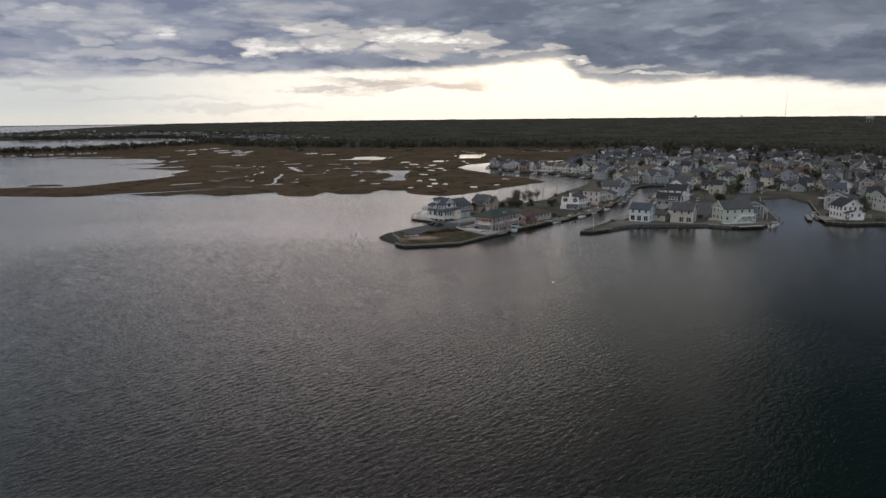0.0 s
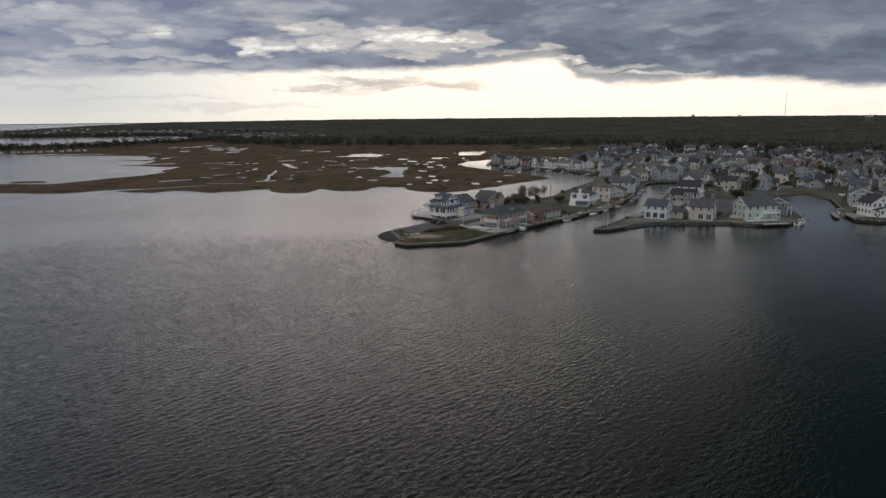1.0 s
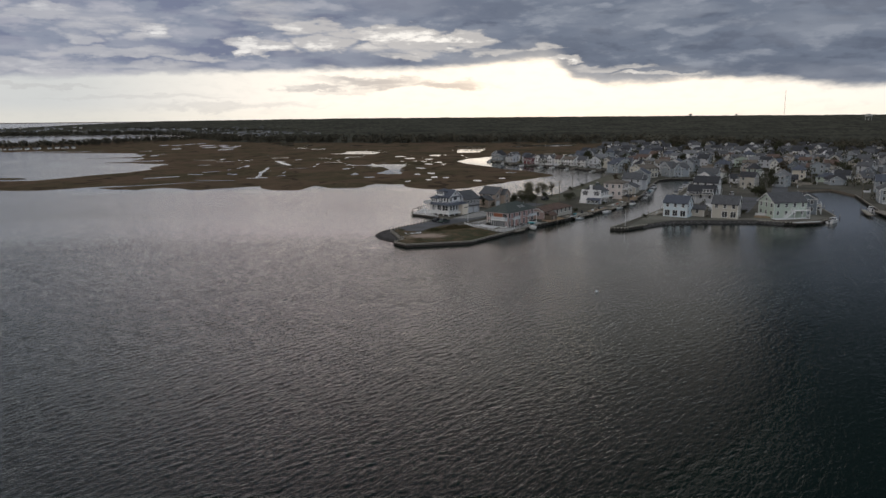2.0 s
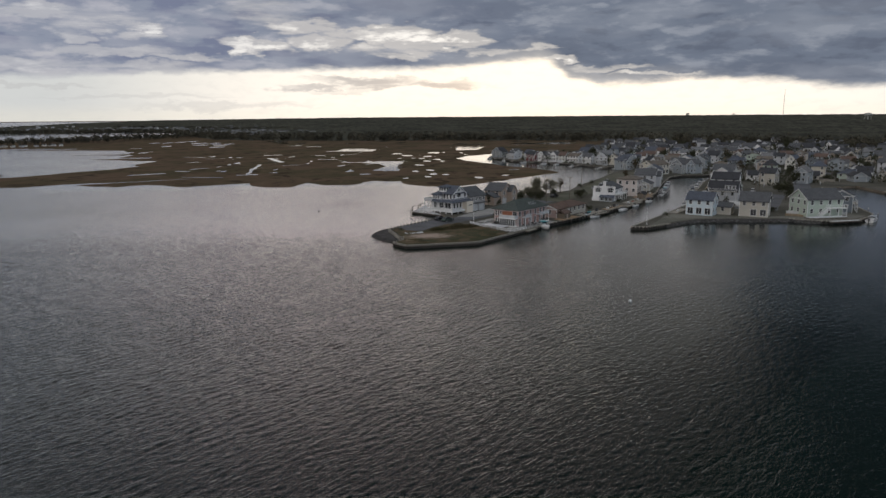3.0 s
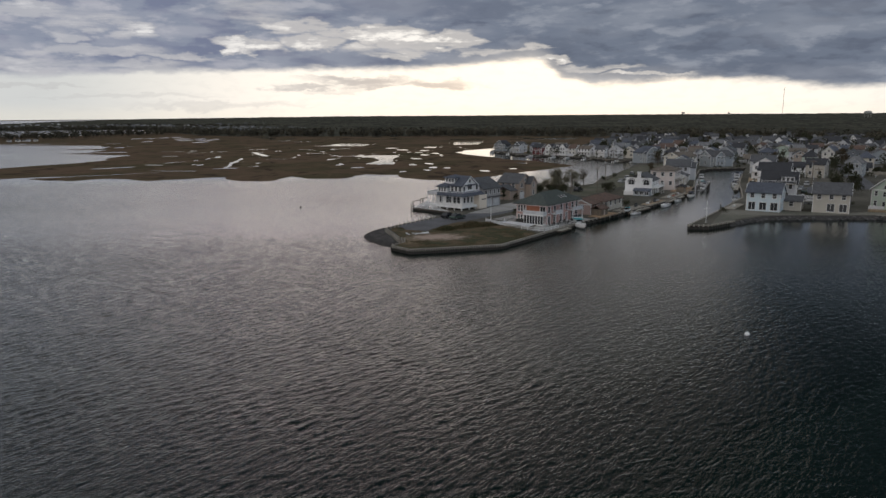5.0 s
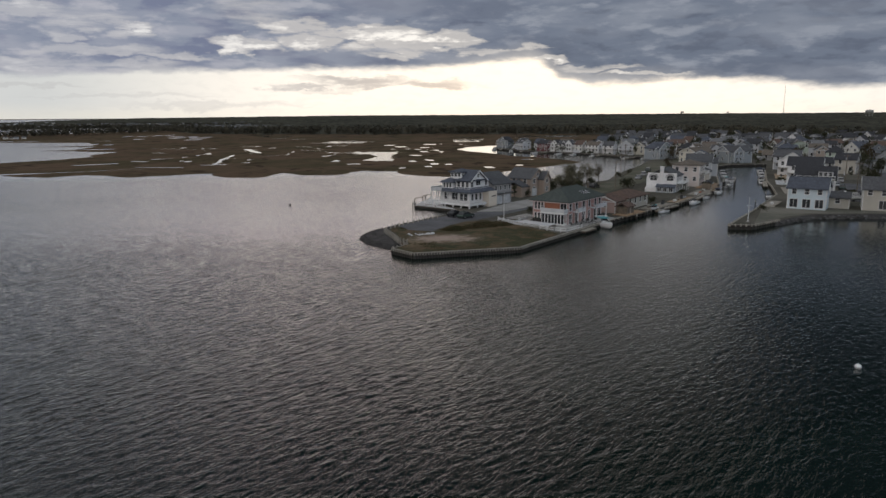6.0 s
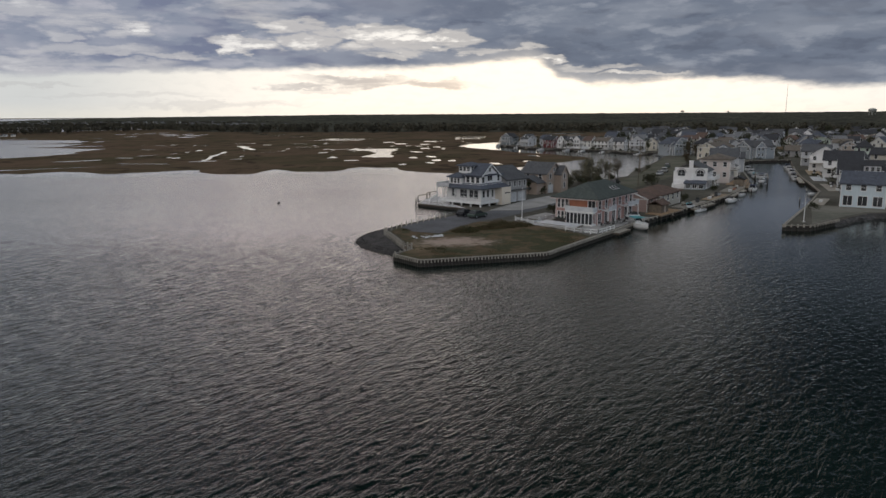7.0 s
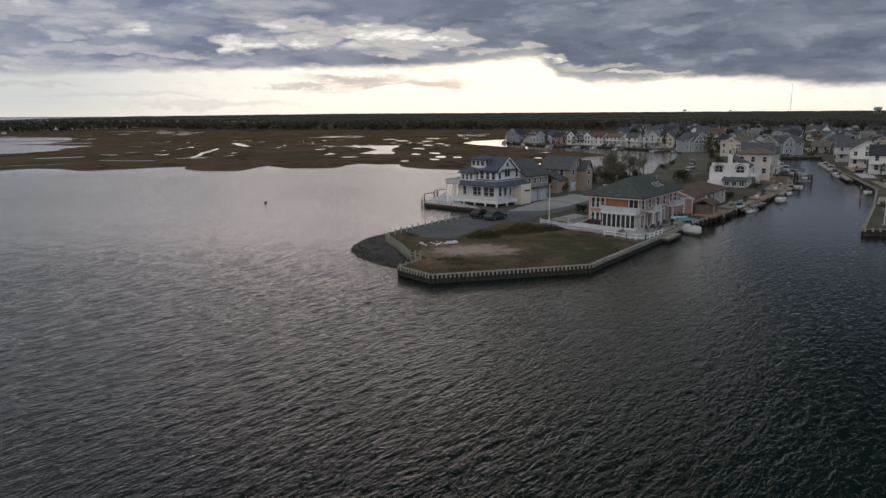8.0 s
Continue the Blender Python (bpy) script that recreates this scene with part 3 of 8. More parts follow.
def sheet(name, xs, ys, zs, material, kind_label, category, keep=None):
    """A surface over a grid of places (2D arrays); keep leaves out the cells with a corner outside."""
    rows, cols = xs.shape
    me = bpy.data.meshes.new(name)
    idx = np.arange(rows * cols).reshape(rows, cols)
    quads = np.stack([idx[:-1, :-1], idx[:-1, 1:], idx[1:, 1:], idx[1:, :-1]], -1).reshape(-1, 4)
    if keep is not None:
        quads = quads[keep.reshape(-1)[quads].all(1)]
    me.from_pydata(np.stack([xs, ys, zs], -1).reshape(-1, 3).tolist(), [], quads.tolist())
    me.materials.append(material)
    me.polygons.foreach_set("use_smooth", [True] * len(me.polygons))
    ob = new(name, me)
    return tagged(ob, kind_label, category, kind="structure")


# ---- water, ground, marsh ----


def build_water():
    """The bay: a sheet to the horizon, with wind waves modelled off the point."""
    x0, x1, y0, y1 = BAY
    xs = np.arange(x0, x1 + 0.16, 0.32)
    ys = [y0]
    while ys[-1] < y1:
        ys.append(ys[-1] + 0.28 + 0.34 * min(1, max(0, (ys[-1] + 60) / 120)))
    ys[-1] = y1
    X, Y = np.meshgrid(xs, np.array(ys))
    rng = np.random.default_rng(4)
    Z = np.zeros(X.shape, np.float32)
    Xf, Yf = X.astype(np.float32), Y.astype(np.float32)
    for i in range(64):
        lam = 0.8 * (1.8 / 0.8) ** (rng.random() ** 1.2)
        t = radians(-44 + rng.normal(0, 22))
        k = 2 * math.pi / lam
        Z += np.float32(0.0076 * lam / math.pi) * np.sin(np.float32(k * math.cos(t)) * Xf + np.float32(k * math.sin(t)) * Yf + np.float32(rng.random() * 6.28))
    # gusts make some patches rougher; crests sharpen; calm at the edges and in the lee of the land
    Z = Z * (0.85 + 0.3 * fbm(X / 34, Y / 34, 3, 81)) + 0.9 * Z * np.abs(Z)
    ease = np.clip((X - x0) / 40, 0, 1) * np.clip((x1 - X) / 40, 0, 1) * np.clip((Y - y0) / 20, 0, 1) * np.clip((y1 - Y) / 50, 0, 1)
    lee = np.clip((20 - X) / 45 + 0.6, 0.1, 1)
    Z = Z * ease * (0.35 + 0.65 * lee) * np.where(Y > 20, np.clip((75 - X) / 40, 0.12, 1), 1)
    rows, cols = X.shape
    idx = np.arange(rows * cols, dtype=np.int32).reshape(rows, cols)
    quads = np.stack([idx[:-1, :-1], idx[:-1, 1:], idx[1:, 1:], idx[1:, :-1]], -1).reshape(-1)
    n = len(quads) // 4
    # the flat rest of the sheet, in a ring round the waves
    R = 2475.0  # beyond it the sheet rises to where the eye meets the horizon
    ring = [(x0 + 2, y0 + 2), (x1 - 2, y0 + 2), (x1 - 2, y1 - 2), (x0 + 2, y1 - 2)]
    outer = [(R * math.cos(a), R * math.sin(a)) for a in (radians(225 + 90 * q / 12) for q in range(48))]
    rim = [(x * 2, y * 2) for x, y in outer]
    verts = np.concatenate([np.stack([X, Y, Z + WL], -1).reshape(-1, 3), np.array([(x, y, WL - 0.02) for x, y in ring + outer] + [(x, y, 17.0) for x, y in rim])])
    base = rows * cols
    tri = []
    for q in range(4):
        a, b = base + q, base + (q + 1) % 4
        for s in range(12):
            tri += [a, base + 4 + q * 12 + s, base + 4 + (q * 12 + s + 1) % 48]
        tri += [a, base + 4 + (q * 12 + 12) % 48, b]
    for q in range(48):
        a, b = base + 4 + q, base + 4 + (q + 1) % 48
        tri += [a, a + 48, b + 48, a, b + 48, b]
    loops = np.concatenate([quads, np.array(tri, np.int32)])
    starts = np.concatenate([np.arange(n) * 4, n * 4 + np.arange(len(tri) // 3) * 3])
    me = bpy.data.meshes.new("water")
    me.vertices.add(len(verts))
    me.vertices.foreach_set("co", verts.astype(np.float32).reshape(-1))
    me.loops.add(len(loops))
    me.loops.foreach_set("vertex_index", loops.astype(np.int32))
    me.polygons.add(len(starts))
    me.polygons.foreach_set("loop_start", starts.astype(np.int32))
    me.polygons.foreach_set("use_smooth", np.ones(len(starts), bool))
    me.update(calc_edges=True)
    me.materials.append(WATER)
    tagged(new("water", me), "grey rippled bay water under an overcast sky", "water", kind="structure")


build_water()


# the narrow water beyond the lagoon
STRAIT = [(-640, 960), (-490, 1010), (-400, 1180), (-380, 1290), (-430, 1420), (-470, 1500), (-640, 1540), (-920, 1490), (-1400, 1700), (-4000, 1700), (-4000, 1000)]


def build_ground():
    """The built-up land with its straight shores, joined to the flat country behind it as far as the horizon."""
    g = Geo()
    from mathutils.geometry import tessellate_polygon
    pts = [Vector((x, y, GROUND)) for x, y in LAND]
    k = len(g.v)
    g.v += [tuple(p) for p in pts]
    for tri in tessellate_polygon([pts]):
        g.f.append(tuple(k + i for i in tri))
        g.m.append(0)
    n = len(pts)
    for i in range(n):
        a, b = pts[i], pts[(i + 1) % n]
        g.poly([(a.x, a.y, -1.5), (b.x, b.y, -1.5), tuple(b), tuple(a)], 1)
    # country behind: a fan of rows out to the horizon
    az = np.radians(np.linspace(-62, 75, 260))
    rr = np.geomspace(560, 4900, 90)
    A, Rr = np.meshgrid(az, rr)
    X, Y = Rr * np.sin(A), Rr * np.cos(A) - 60
    wob = 60 * (fbm(X / 90, Y / 90, 4, 3) - 0.5)
    wet = inside(X + wob, Y + wob, [(-240, 560), (-300, 612), (-486, 668), (-900, 725), (-3000, 800), (-3000, 0), (-240, 0)])
    wet |= inside(X + wob, Y + wob * 0.6, STRAIT)
    wet |= inside(X + wob, Y + wob, [(-1400, 2500), (-1500, 3300), (-1500, 5200), (-6000, 5200), (-6000, 2300)])
    ponds = fbm(X / 22, Y / 17, 3, 9) > 0.70
    wet |= ponds & (Y < 900) & (X < 330) & (X > -320)
    wet |= (((X - 92) / 30) ** 2 + ((Y - 570) / 56) ** 2 < 1) | (((X + 31) / 28) ** 2 + ((Y - 556) / 46) ** 2 < 1) | (((X - 190) / 40) ** 2 + ((Y - 672) / 22) ** 2 < 1)
    rise = np.clip((Rr - 1300) / 3500, 0, 1)
    Z = np.where(wet & (Rr < 4700), -1.0, WL + 0.12 + 0.2 * fbm(X / 30, Y / 30, 3, 5) + 19 * rise * rise * (3 - 2 * rise) * np.clip((X + 1500) / 1500, 0.0, 1) + 18 * np.clip((Rr - 2400) / 2450, 0, 1) * (1 - np.clip((X + 1500) / 1500, 0.0, 1)))
    k = len(g.v)
    rows, cols = X.shape
    g.v += np.stack([X, Y, Z], -1).reshape(-1, 3).tolist()
    for i in range(rows - 1):
        for j in range(cols - 1):
            a = k + i * cols + j
            g.f.append((a, a + 1, a + cols + 1, a + cols))
            g.m.append(2)
    me = bpy.data.meshes.new("ground")
    me.from_pydata(g.v, [], g.f)
    for m in (SOIL, TIMBER, MARSH):
        me.materials.append(m)
    me.polygons.foreach_set("material_index", g.m)
    ob = new("ground", me)
    tagged(ob, "flat built-up bayfront land running back to low woods", "ground", kind="structure")
    return ob


ground = build_ground()


# creeks and pools: both ends and half width
POOLS = [(-30, 356, -14, 354, 2.2), (-64, 530, -40, 536, 6), (160, 592, 205, 676, 9)]
BROAD_POOLS = [[(-18, 352), (-6.5, 367), (9, 360), (10.5, 342), (2.6, 310), (6.8, 281), (5, 264), (-12, 269), (-3.2, 303), (-7.5, 336)],
               [(-51, 530), (-46, 579), (-24, 588), (-10, 557), (-15, 521)], [(69, 525), (93, 530), (113, 612), (78, 606)]]
CREEKS = [(-87, 255, -95, 345, 1.3), (-90, 249, -82, 252, 3.2), (-122, 240, -98, 233, 1.5), (-133, 218, -114, 226, 1.3), (-156, 259, -143, 268, 2.8), (-131, 303, -124, 312, 2.2), (-138, 287, -130, 284, 2.2), (-155, 381, -147, 379, 2.6),
          (-150, 424, -138, 426, 2.2), (-99, 422, -83, 368, 2.6), (-151, 552, -138, 550, 3), (-96, 563, -68, 559, 4), (-52, 396, -43, 394, 2.4), (-176, 452, -160, 448, 2.4), (-76, 331, -66, 333, 2.0), (-108, 470, -98, 474, 3), (-66, 462, -58, 458, 3), (-40, 470, -30, 474, 3.4), (-120, 516, -104, 512, 3)]
EAST_POOLS = [(27, 357, 33, 357, 2.6), (13, 258, 18, 258, 1.8), (24, 238, 28, 238, 1.8), (31, 233, 34, 233, 1.6), (18, 315, 24, 312, 2.2), (23, 268, 28, 266, 1.9), (6, 214, 10, 214, 1.7), (44, 211, 54, 212, 1.8), (62, 219, 68, 219, 1.4), (73, 261, 82, 261, 1.3),
              (42, 495, 50, 495, 3.6), (30, 420, 40, 423, 2.4), (10, 440, 22, 438, 2.8), (-20, 240, -12, 243, 1.8), (20, 216, 23, 217, 1.5), (4, 470, 14, 474, 3), (24, 395, 30, 392, 2)]


def edge_distance(X, Y, outline):
    """How far each place lies inside an outline (negative outside)."""
    best = np.full(X.shape, 1e9)
    for (ax, ay), (bx, by) in zip(outline, outline[1:] + outline[:1]):
        dx, dy = bx - ax, by - ay
        t = np.clip(((X - ax) * dx + (Y - ay) * dy) / (dx * dx + dy * dy), 0, 1)
        best = np.minimum(best, np.hypot(X - ax - t * dx, Y - ay - t * dy))
    return np.where(inside(X, Y, outline), best, -best)


def build_marsh():
    xs = np.arange(-480, 340, 1.7)
    ys = np.arange(145, 640, 1.7)
    X, Y = np.meshgrid(xs, ys)
    wx = 11 * (fbm(X / 18, Y / 18, 4, 21) - 0.5)
    wy = 11 * (fbm(X / 18, Y / 18, 4, 22) - 0.5)
    front = [(-520, 212), (-243, 200), (-204, 190), (-190, 190), (-176, 199), (-150, 211), (-112, 226), (-147, 207), (-163, 194), (-138, 185), (-126, 196), (-102, 182), (-76, 195), (-65, 168), (-52, 169),
             (-44, 192), (-33, 176), (-22, 177), (-10, 196), (4, 195), (10, 170), (25, 159), (46, 175), (72, 203), (103, 239)]
    back = [(95, 263), (76, 304), (53, 388), (70, 425), (92, 448), (125, 438), (200, 500), (265, 600), (285, 650), (285, 900), (-900, 900), (-900, 690), (-486, 655), (-297, 605), (-222, 560), (-240, 520), (-300, 500), (-232, 505),
            (-200, 444), (-250, 432), (-186, 400), (-188, 355), (-176, 341), (-203, 289), (-223, 254), (-520, 244)]
    dry = edge_distance(X + wx, Y + wy, front + back)
    for pool in BROAD_POOLS:
        dry = np.minimum(dry, -edge_distance(X + wx * 0.3, Y + wy, pool))
    for ax, ay, bx, by, r in POOLS + CREEKS:
        dx, dy = bx - ax, by - ay
        px, py = X + wx * 0.5 - ax, Y + wy * 0.8 - ay
        t = np.clip((px * dx + py * dy) / (dx * dx + dy * dy), 0, 1)
        dry = np.minimum(dry, np.hypot(px - t * dx, py - t * dy) - r)
    # short pans that run away from the shore
    for ax, ay, bx, by, r in EAST_POOLS:
        px, py = X + wx * 0.6 - (ax + bx) / 2, Y + wy * 1.5 - (ay + by) / 2
        dry = np.minimum(dry, np.hypot(np.maximum(np.abs(px) - 0.2 * (bx - ax), 0), py * 0.3) - 0.9 * r)
    # a scatter of little pans
    pans = fbm(X / 5 + 3.1, Y / 20, 3, 17)
    scatter = fbm(X / 60, Y / 60, 2, 19)
    dry = np.where((Y > 262) & (X > np.where(Y < 400, -120, -165)) & ~((X > 8) & (Y < 330)), np.minimum(dry, (0.765 - 0.05 * (scatter > 0.52) - pans) * 26), dry)
    Z = WL + np.clip(dry * 0.10, -0.5, 0.10) + 0.10 * fbm(X / 6, Y / 6, 3, 4) * np.clip(dry * 0.3, 0, 1)
    Z = np.where(((X + 247) / 12) ** 2 + ((Y - 268) / 5) ** 2 < 1, WL + 0.3, Z)
    Z = np.where(inside(X, Y, LAND), -0.6, Z)
    sheet("marsh", X, Y, Z, MARSH, "brown autumn salt marsh broken by creeks and pools", "marsh")


build_marsh()


def grown(x, y):
    """Height of the open country under the woods, as the ground sheet has it."""
    r = math.hypot(x, y + 60)
    q = min(1, max(0, (r - 1300) / 3500))
    e = min(1, max(0, (x + 1500) / 1500))
    return WL + 0.5 + 19 * q * q * (3 - 2 * q) * e + 18 * min(1, max(0, (r - 2400) / 2450)) * (1 - e)


# ---- woods ----
EDGE = [(-62, 1800), (-40, 1750), (-24, 1680), (-18.5, 1560), (-15, 1080), (-11, 960), (0, 900), (11, 880), (17, 860), (23, 830), (30, 760), (38, 690), (46, 650), (60, 660), (76, 700)]


def wood_edge(az):
    return np.interp(az, [e[0] for e in EDGE], [e[1] for e in EDGE])


def build_woods():
    az = np.linspace(-58, 74, 560)
    k = np.linspace(0, 1, 130)
    A, K = np.meshgrid(az, k)
    R0 = wood_edge(A) + 24 * (fbm(A * 1.7, A * 0 + 2.0, 3, 41) - 0.5) * 4
    Rr = R0 * (4880 / R0) ** (K ** 1.25)
    X, Y = Rr * np.sin(np.radians(A)), Rr * np.cos(np.radians(A)) - 60
    q = np.clip((Rr - 1300) / 3500, 0, 1)
    e = np.clip((X + 1500) / 1500, 0, 1)
    base = WL + 0.5 + 19 * q * q * (3 - 2 * q) * e + 18 * np.clip((Rr - 2400) / 2450, 0, 1) * (1 - e)
    lump = np.random.default_rng(8).random(X.shape)
    broad = fbm(X / 160, Y / 160, 3, 52)
    full = (5.0 + 4.5 * lump + 3.5 * broad) * np.interp(A, [-16, -3], [0.3, 1.0])
    Z = base - 0.3 + full * np.clip((Rr - R0) / 45, 0, 1) ** 0.7
    wob = 50 * (fbm(X / 90, Y / 90, 3, 3) - 0.5)
    open_ = inside(X + wob, Y + wob, STRAIT)
    open_ |= inside(X, Y, [(-1350, 2400), (-1450, 3300), (-1450, 5200), (-6000, 5200), (-6000, 2200)])
    clear = (fbm(X / 120, Y / 60, 3, 61) > 0.60) & (X < -120) & (Y < 2600)
    Z = np.where(open_, -2.0, np.where(clear, base - 0.5, Z))
    ob = sheet("woods", X, Y, Z, FOREST, "dark low pine and oak woods reaching the horizon", "woods")
    tagged(ob, kind="stuff")


build_woods()


def crown_geo(rnd, height, radius, count, size, gaps=0.3):
    """Many small leaf clumps round a few uneven lobes."""
    g = Geo()
    lobes = []
    for i in range(rnd.randint(10, 13)):
        t = rnd.random()
        a = rnd.uniform(0, 6.28)
        r = radius * rnd.uniform(0.25, 0.85) * (1 - 0.5 * t)
        lobes.append((r * math.cos(a), r * math.sin(a), height * (0.28 + 0.6 * t), radius * rnd.uniform(0.26, 0.48)))
    for i in range(count):
        cx, cy, cz, cr = rnd.choice(lobes)
        d = Vector((rnd.gauss(0, 1), rnd.gauss(0, 1), rnd.gauss(0, 0.8))).normalized() * cr * rnd.uniform(0.55, 1.08)
        p = Vector((cx, cy, cz)) + d
        u = Vector((rnd.gauss(0, 1), rnd.gauss(0, 1), rnd.gauss(0, 0.6))).normalized() * size * rnd.uniform(0.5, 1.2)
        w = u.cross(Vector((rnd.gauss(0, 1), rnd.gauss(0, 1), rnd.gauss(0, 1)))).normalized() * size * rnd.uniform(0.35, 0.8)
        g.poly([p - u, p - w * 0.8, p + u, p + w])
    return g, lobes


def trunk_geo(rnd, height, r, lobes):
    g = Geo()
    top = Vector((rnd.uniform(-0.3, 0.3), rnd.uniform(-0.3, 0.3), height * 0.6))
    g.tube((0, 0, -0.2), top, r, r * 0.5, 7)
    for cx, cy, cz, cr in lobes:
        s = top * rnd.uniform(0.5, 1.0)
        g.tube(s, (cx, cy, cz), r * 0.42, r * 0.1, 5)
        for q in range(2):
            e = Vector((cx, cy, cz)) + Vector((rnd.uniform(-1, 1), rnd.uniform(-1, 1), rnd.uniform(0, 1))) * cr
            g.tube((cx, cy, cz), e, r * 0.12, r * 0.04, 4)
    return g


TREES = {}


def tree(x, y, kind="olive", scale=1.0, turn=0.0, z=GROUND, group="town trees", label=""):
    if kind not in TREES:
        rnd = random.Random(sum(map(ord, kind)))
        spec = {"olive": (8.0, 3.8, 1700, 0.30, LEAF), "autumn": (7.5, 3.8, 1500, 0.27, LEAFB), "pine": (9.0, 2.4, 1600, 0.28, LEAF), "bare": (8.0, 3.4, 800, 0.22, LEAFB), "shrub": (1.8, 1.6, 600, 0.16, LEAF), "low": (4.5, 3.2, 1400, 0.25, LEAF), "bushy": (7.5, 4.2, 2500, 0.22, FEATHER)}[kind]
        cg, lobes = crown_geo(rnd, spec[0], spec[1], spec[2], spec[3])
        TREES[kind] = (trunk_geo(rnd, spec[0], spec[0] * 0.022 + 0.03, lobes).mesh("trunk", BARK), cg.mesh("crown", spec[4]))
    what = {"olive": "broad olive-green tree in a yard", "autumn": "tree with thinning brown autumn leaves", "pine": "narrow dark green tree", "bare": "nearly bare autumn tree with fine twigs",
            "shrub": "rounded dark green shrub", "low": "low spreading dark green tree", "bushy": "broad bushy olive-brown tree beside the inlet"}[kind]
    ob = thing("shrub" if kind == "shrub" else "tree", pose(x, y, z, rz=turn) @ Matrix.Scale(scale, 4), label or what, "shrub" if kind == "shrub" else "tree", group)
    part("trunk", TREES[kind][0], BARK, ob)
    part("crown", TREES[kind][1], LEAF, ob)
    return ob


def build_wood_edge():
    """The nearest trees of the woods, joined: trunks and crowns of leaf clumps."""
    rnd = random.Random(12)
    g = Geo()
    for i in range(2600):
        az = rnd.uniform(-30, 56)
        r = float(wood_edge(az)) + rnd.uniform(-40, 90)
        x, y = r * math.sin(radians(az)), r * math.cos(radians(az)) - 60
        h = rnd.uniform(6, 13)
        z = grown(x, y)
        g.bar((x, y, z - 0.5), (x, y, z + h * 0.7), 0.16, 0.16, 1)
        rad = h * rnd.uniform(0.22, 0.4)
        for q in range(26):
            d = Vector((rnd.gauss(0, 1), rnd.gauss(0, 1), rnd.gauss(0, 1))).normalized()
            p = Vector((x, y, z + h * 0.55)) + Vector((d.x * rad, d.y * rad, d.z * h * 0.45)) * rnd.uniform(0.5, 1)
            u = Vector((rnd.gauss(0, 1), rnd.gauss(0, 1), rnd.gauss(0, 0.7))).normalized() * rnd.uniform(0.7, 1.5)
            w = u.cross(Vector((rnd.gauss(0, 1), rnd.gauss(0, 1), rnd.gauss(0, 1)))).normalized() * rnd.uniform(0.5, 1.1)
            g.poly([p - u, p - w, p + u, p + w])
    # tree belts on the far side of the lagoon
    for (ax, ay), (bx, by), n, tall in (((-1100, 850), (-560, 735), 170, 8), ((-560, 735), (-440, 820), 130, 10), ((-440, 820), (-370, 990), 130, 10), ((-370, 990), (-310, 1210), 120, 9), ((-1600, 1750), (-700, 1640), 260, 6), ((-700, 1640), (-380, 1500), 120, 6), ((-310, 1210), (-120, 1050), 90, 8), ((-900, 2300), (-200, 1700), 200, 8), ((-500, 1800), (0, 1400), 200, 9)):
        for i in range(n):
            t = rnd.random()
            x, y = ax + (bx - ax) * t + rnd.uniform(-25, 25), ay + (by - ay) * t + rnd.uniform(-25, 25)
            h = tall * rnd.uniform(0.6, 1.1)
            z = grown(x, y)
            g.bar((x, y, z - 0.5), (x, y, z + h * 0.7), 0.3, 0.3, 1)
            for q in range(22):
                d = Vector((rnd.gauss(0, 1), rnd.gauss(0, 1), rnd.gauss(0, 1))).normalized()
                p = Vector((x, y, z + h * 0.6)) + Vector((d.x * h * 0.4, d.y * h * 0.4, d.z * h * 0.4)) * rnd.uniform(0.5, 1)
                u = Vector((rnd.gauss(0, 1), rnd.gauss(0, 1), rnd.gauss(0, 0.7))).normalized() * rnd.uniform(0.8, 1.7)
                w = u.cross(Vector((rnd.gauss(0, 1), rnd.gauss(0, 1), rnd.gauss(0, 1)))).normalized() * rnd.uniform(0.6, 1.2)
                g.poly([p - u, p - w, p + u, p + w])
    tagged(part("wood_edge", g, [WOODS, BARK]), "dark mixed trees along the edge of the woods", "woods", kind="stuff")


build_wood_edge()

# ---- houses ----
WIN = {}


def window_mesh(w, h, cols=1, rows=2):
    """A window unit: white frame and bars, glass set back. Faces -y, its sill at the origin's middle."""
    key = (round(w, 2), round(h, 2), cols, rows)
    if key not in WIN:
        f = Geo()
        t = 0.10
        x0, x1, z0, z1 = -w / 2 - t, w / 2 + t, -t - 0.03, h + t
        f.v = [(x0, 0.03, z0), (x1, 0.03, z0), (x1, 0.03, z1), (x0, 0.03, z1), (x0, -0.07, z0), (x1, -0.07, z0), (x1, -0.07, z1), (x0, -0.07, z1),
               (-w / 2, -0.06, 0), (w / 2, -0.06, 0), (w / 2, -0.06, h), (-w / 2, -0.06, h), (-w / 2, 0.0, 0), (w / 2, 0.0, 0), (w / 2, 0.0, h), (-w / 2, 0.0, h)]
        for i in range(4):
            j = (i + 1) % 4
            f.f += [(i, j, 4 + j, 4 + i), (4 + i, 4 + j, 8 + j, 8 + i), (8 + i, 8 + j, 12 + j, 12 + i)]
        f.m = [0] * 12
        bars = []
        for i in range(1, cols):
            x = -w / 2 + w * i / cols
            bars.append(Geo().box(x - 0.035, -0.05, 0, x + 0.035, 0.0, h).mesh("glazing_bar", TRIM))
        for i in range(1, rows):
            z = h * i / rows
            bars.append(Geo().box(-w / 2, -0.045, z - 0.03, w / 2, 0.0, z + 0.03).mesh("glazing_bar", TRIM))
        p = Geo().poly([(-w / 2, -0.015, 0), (w / 2, -0.015, 0), (w / 2, -0.015, h), (-w / 2, -0.015, h)])
        WIN[key] = (f.mesh("window_frame", TRIM), p.mesh("pane", GLASS), bars)
    return WIN[key]


PLAIN = {}


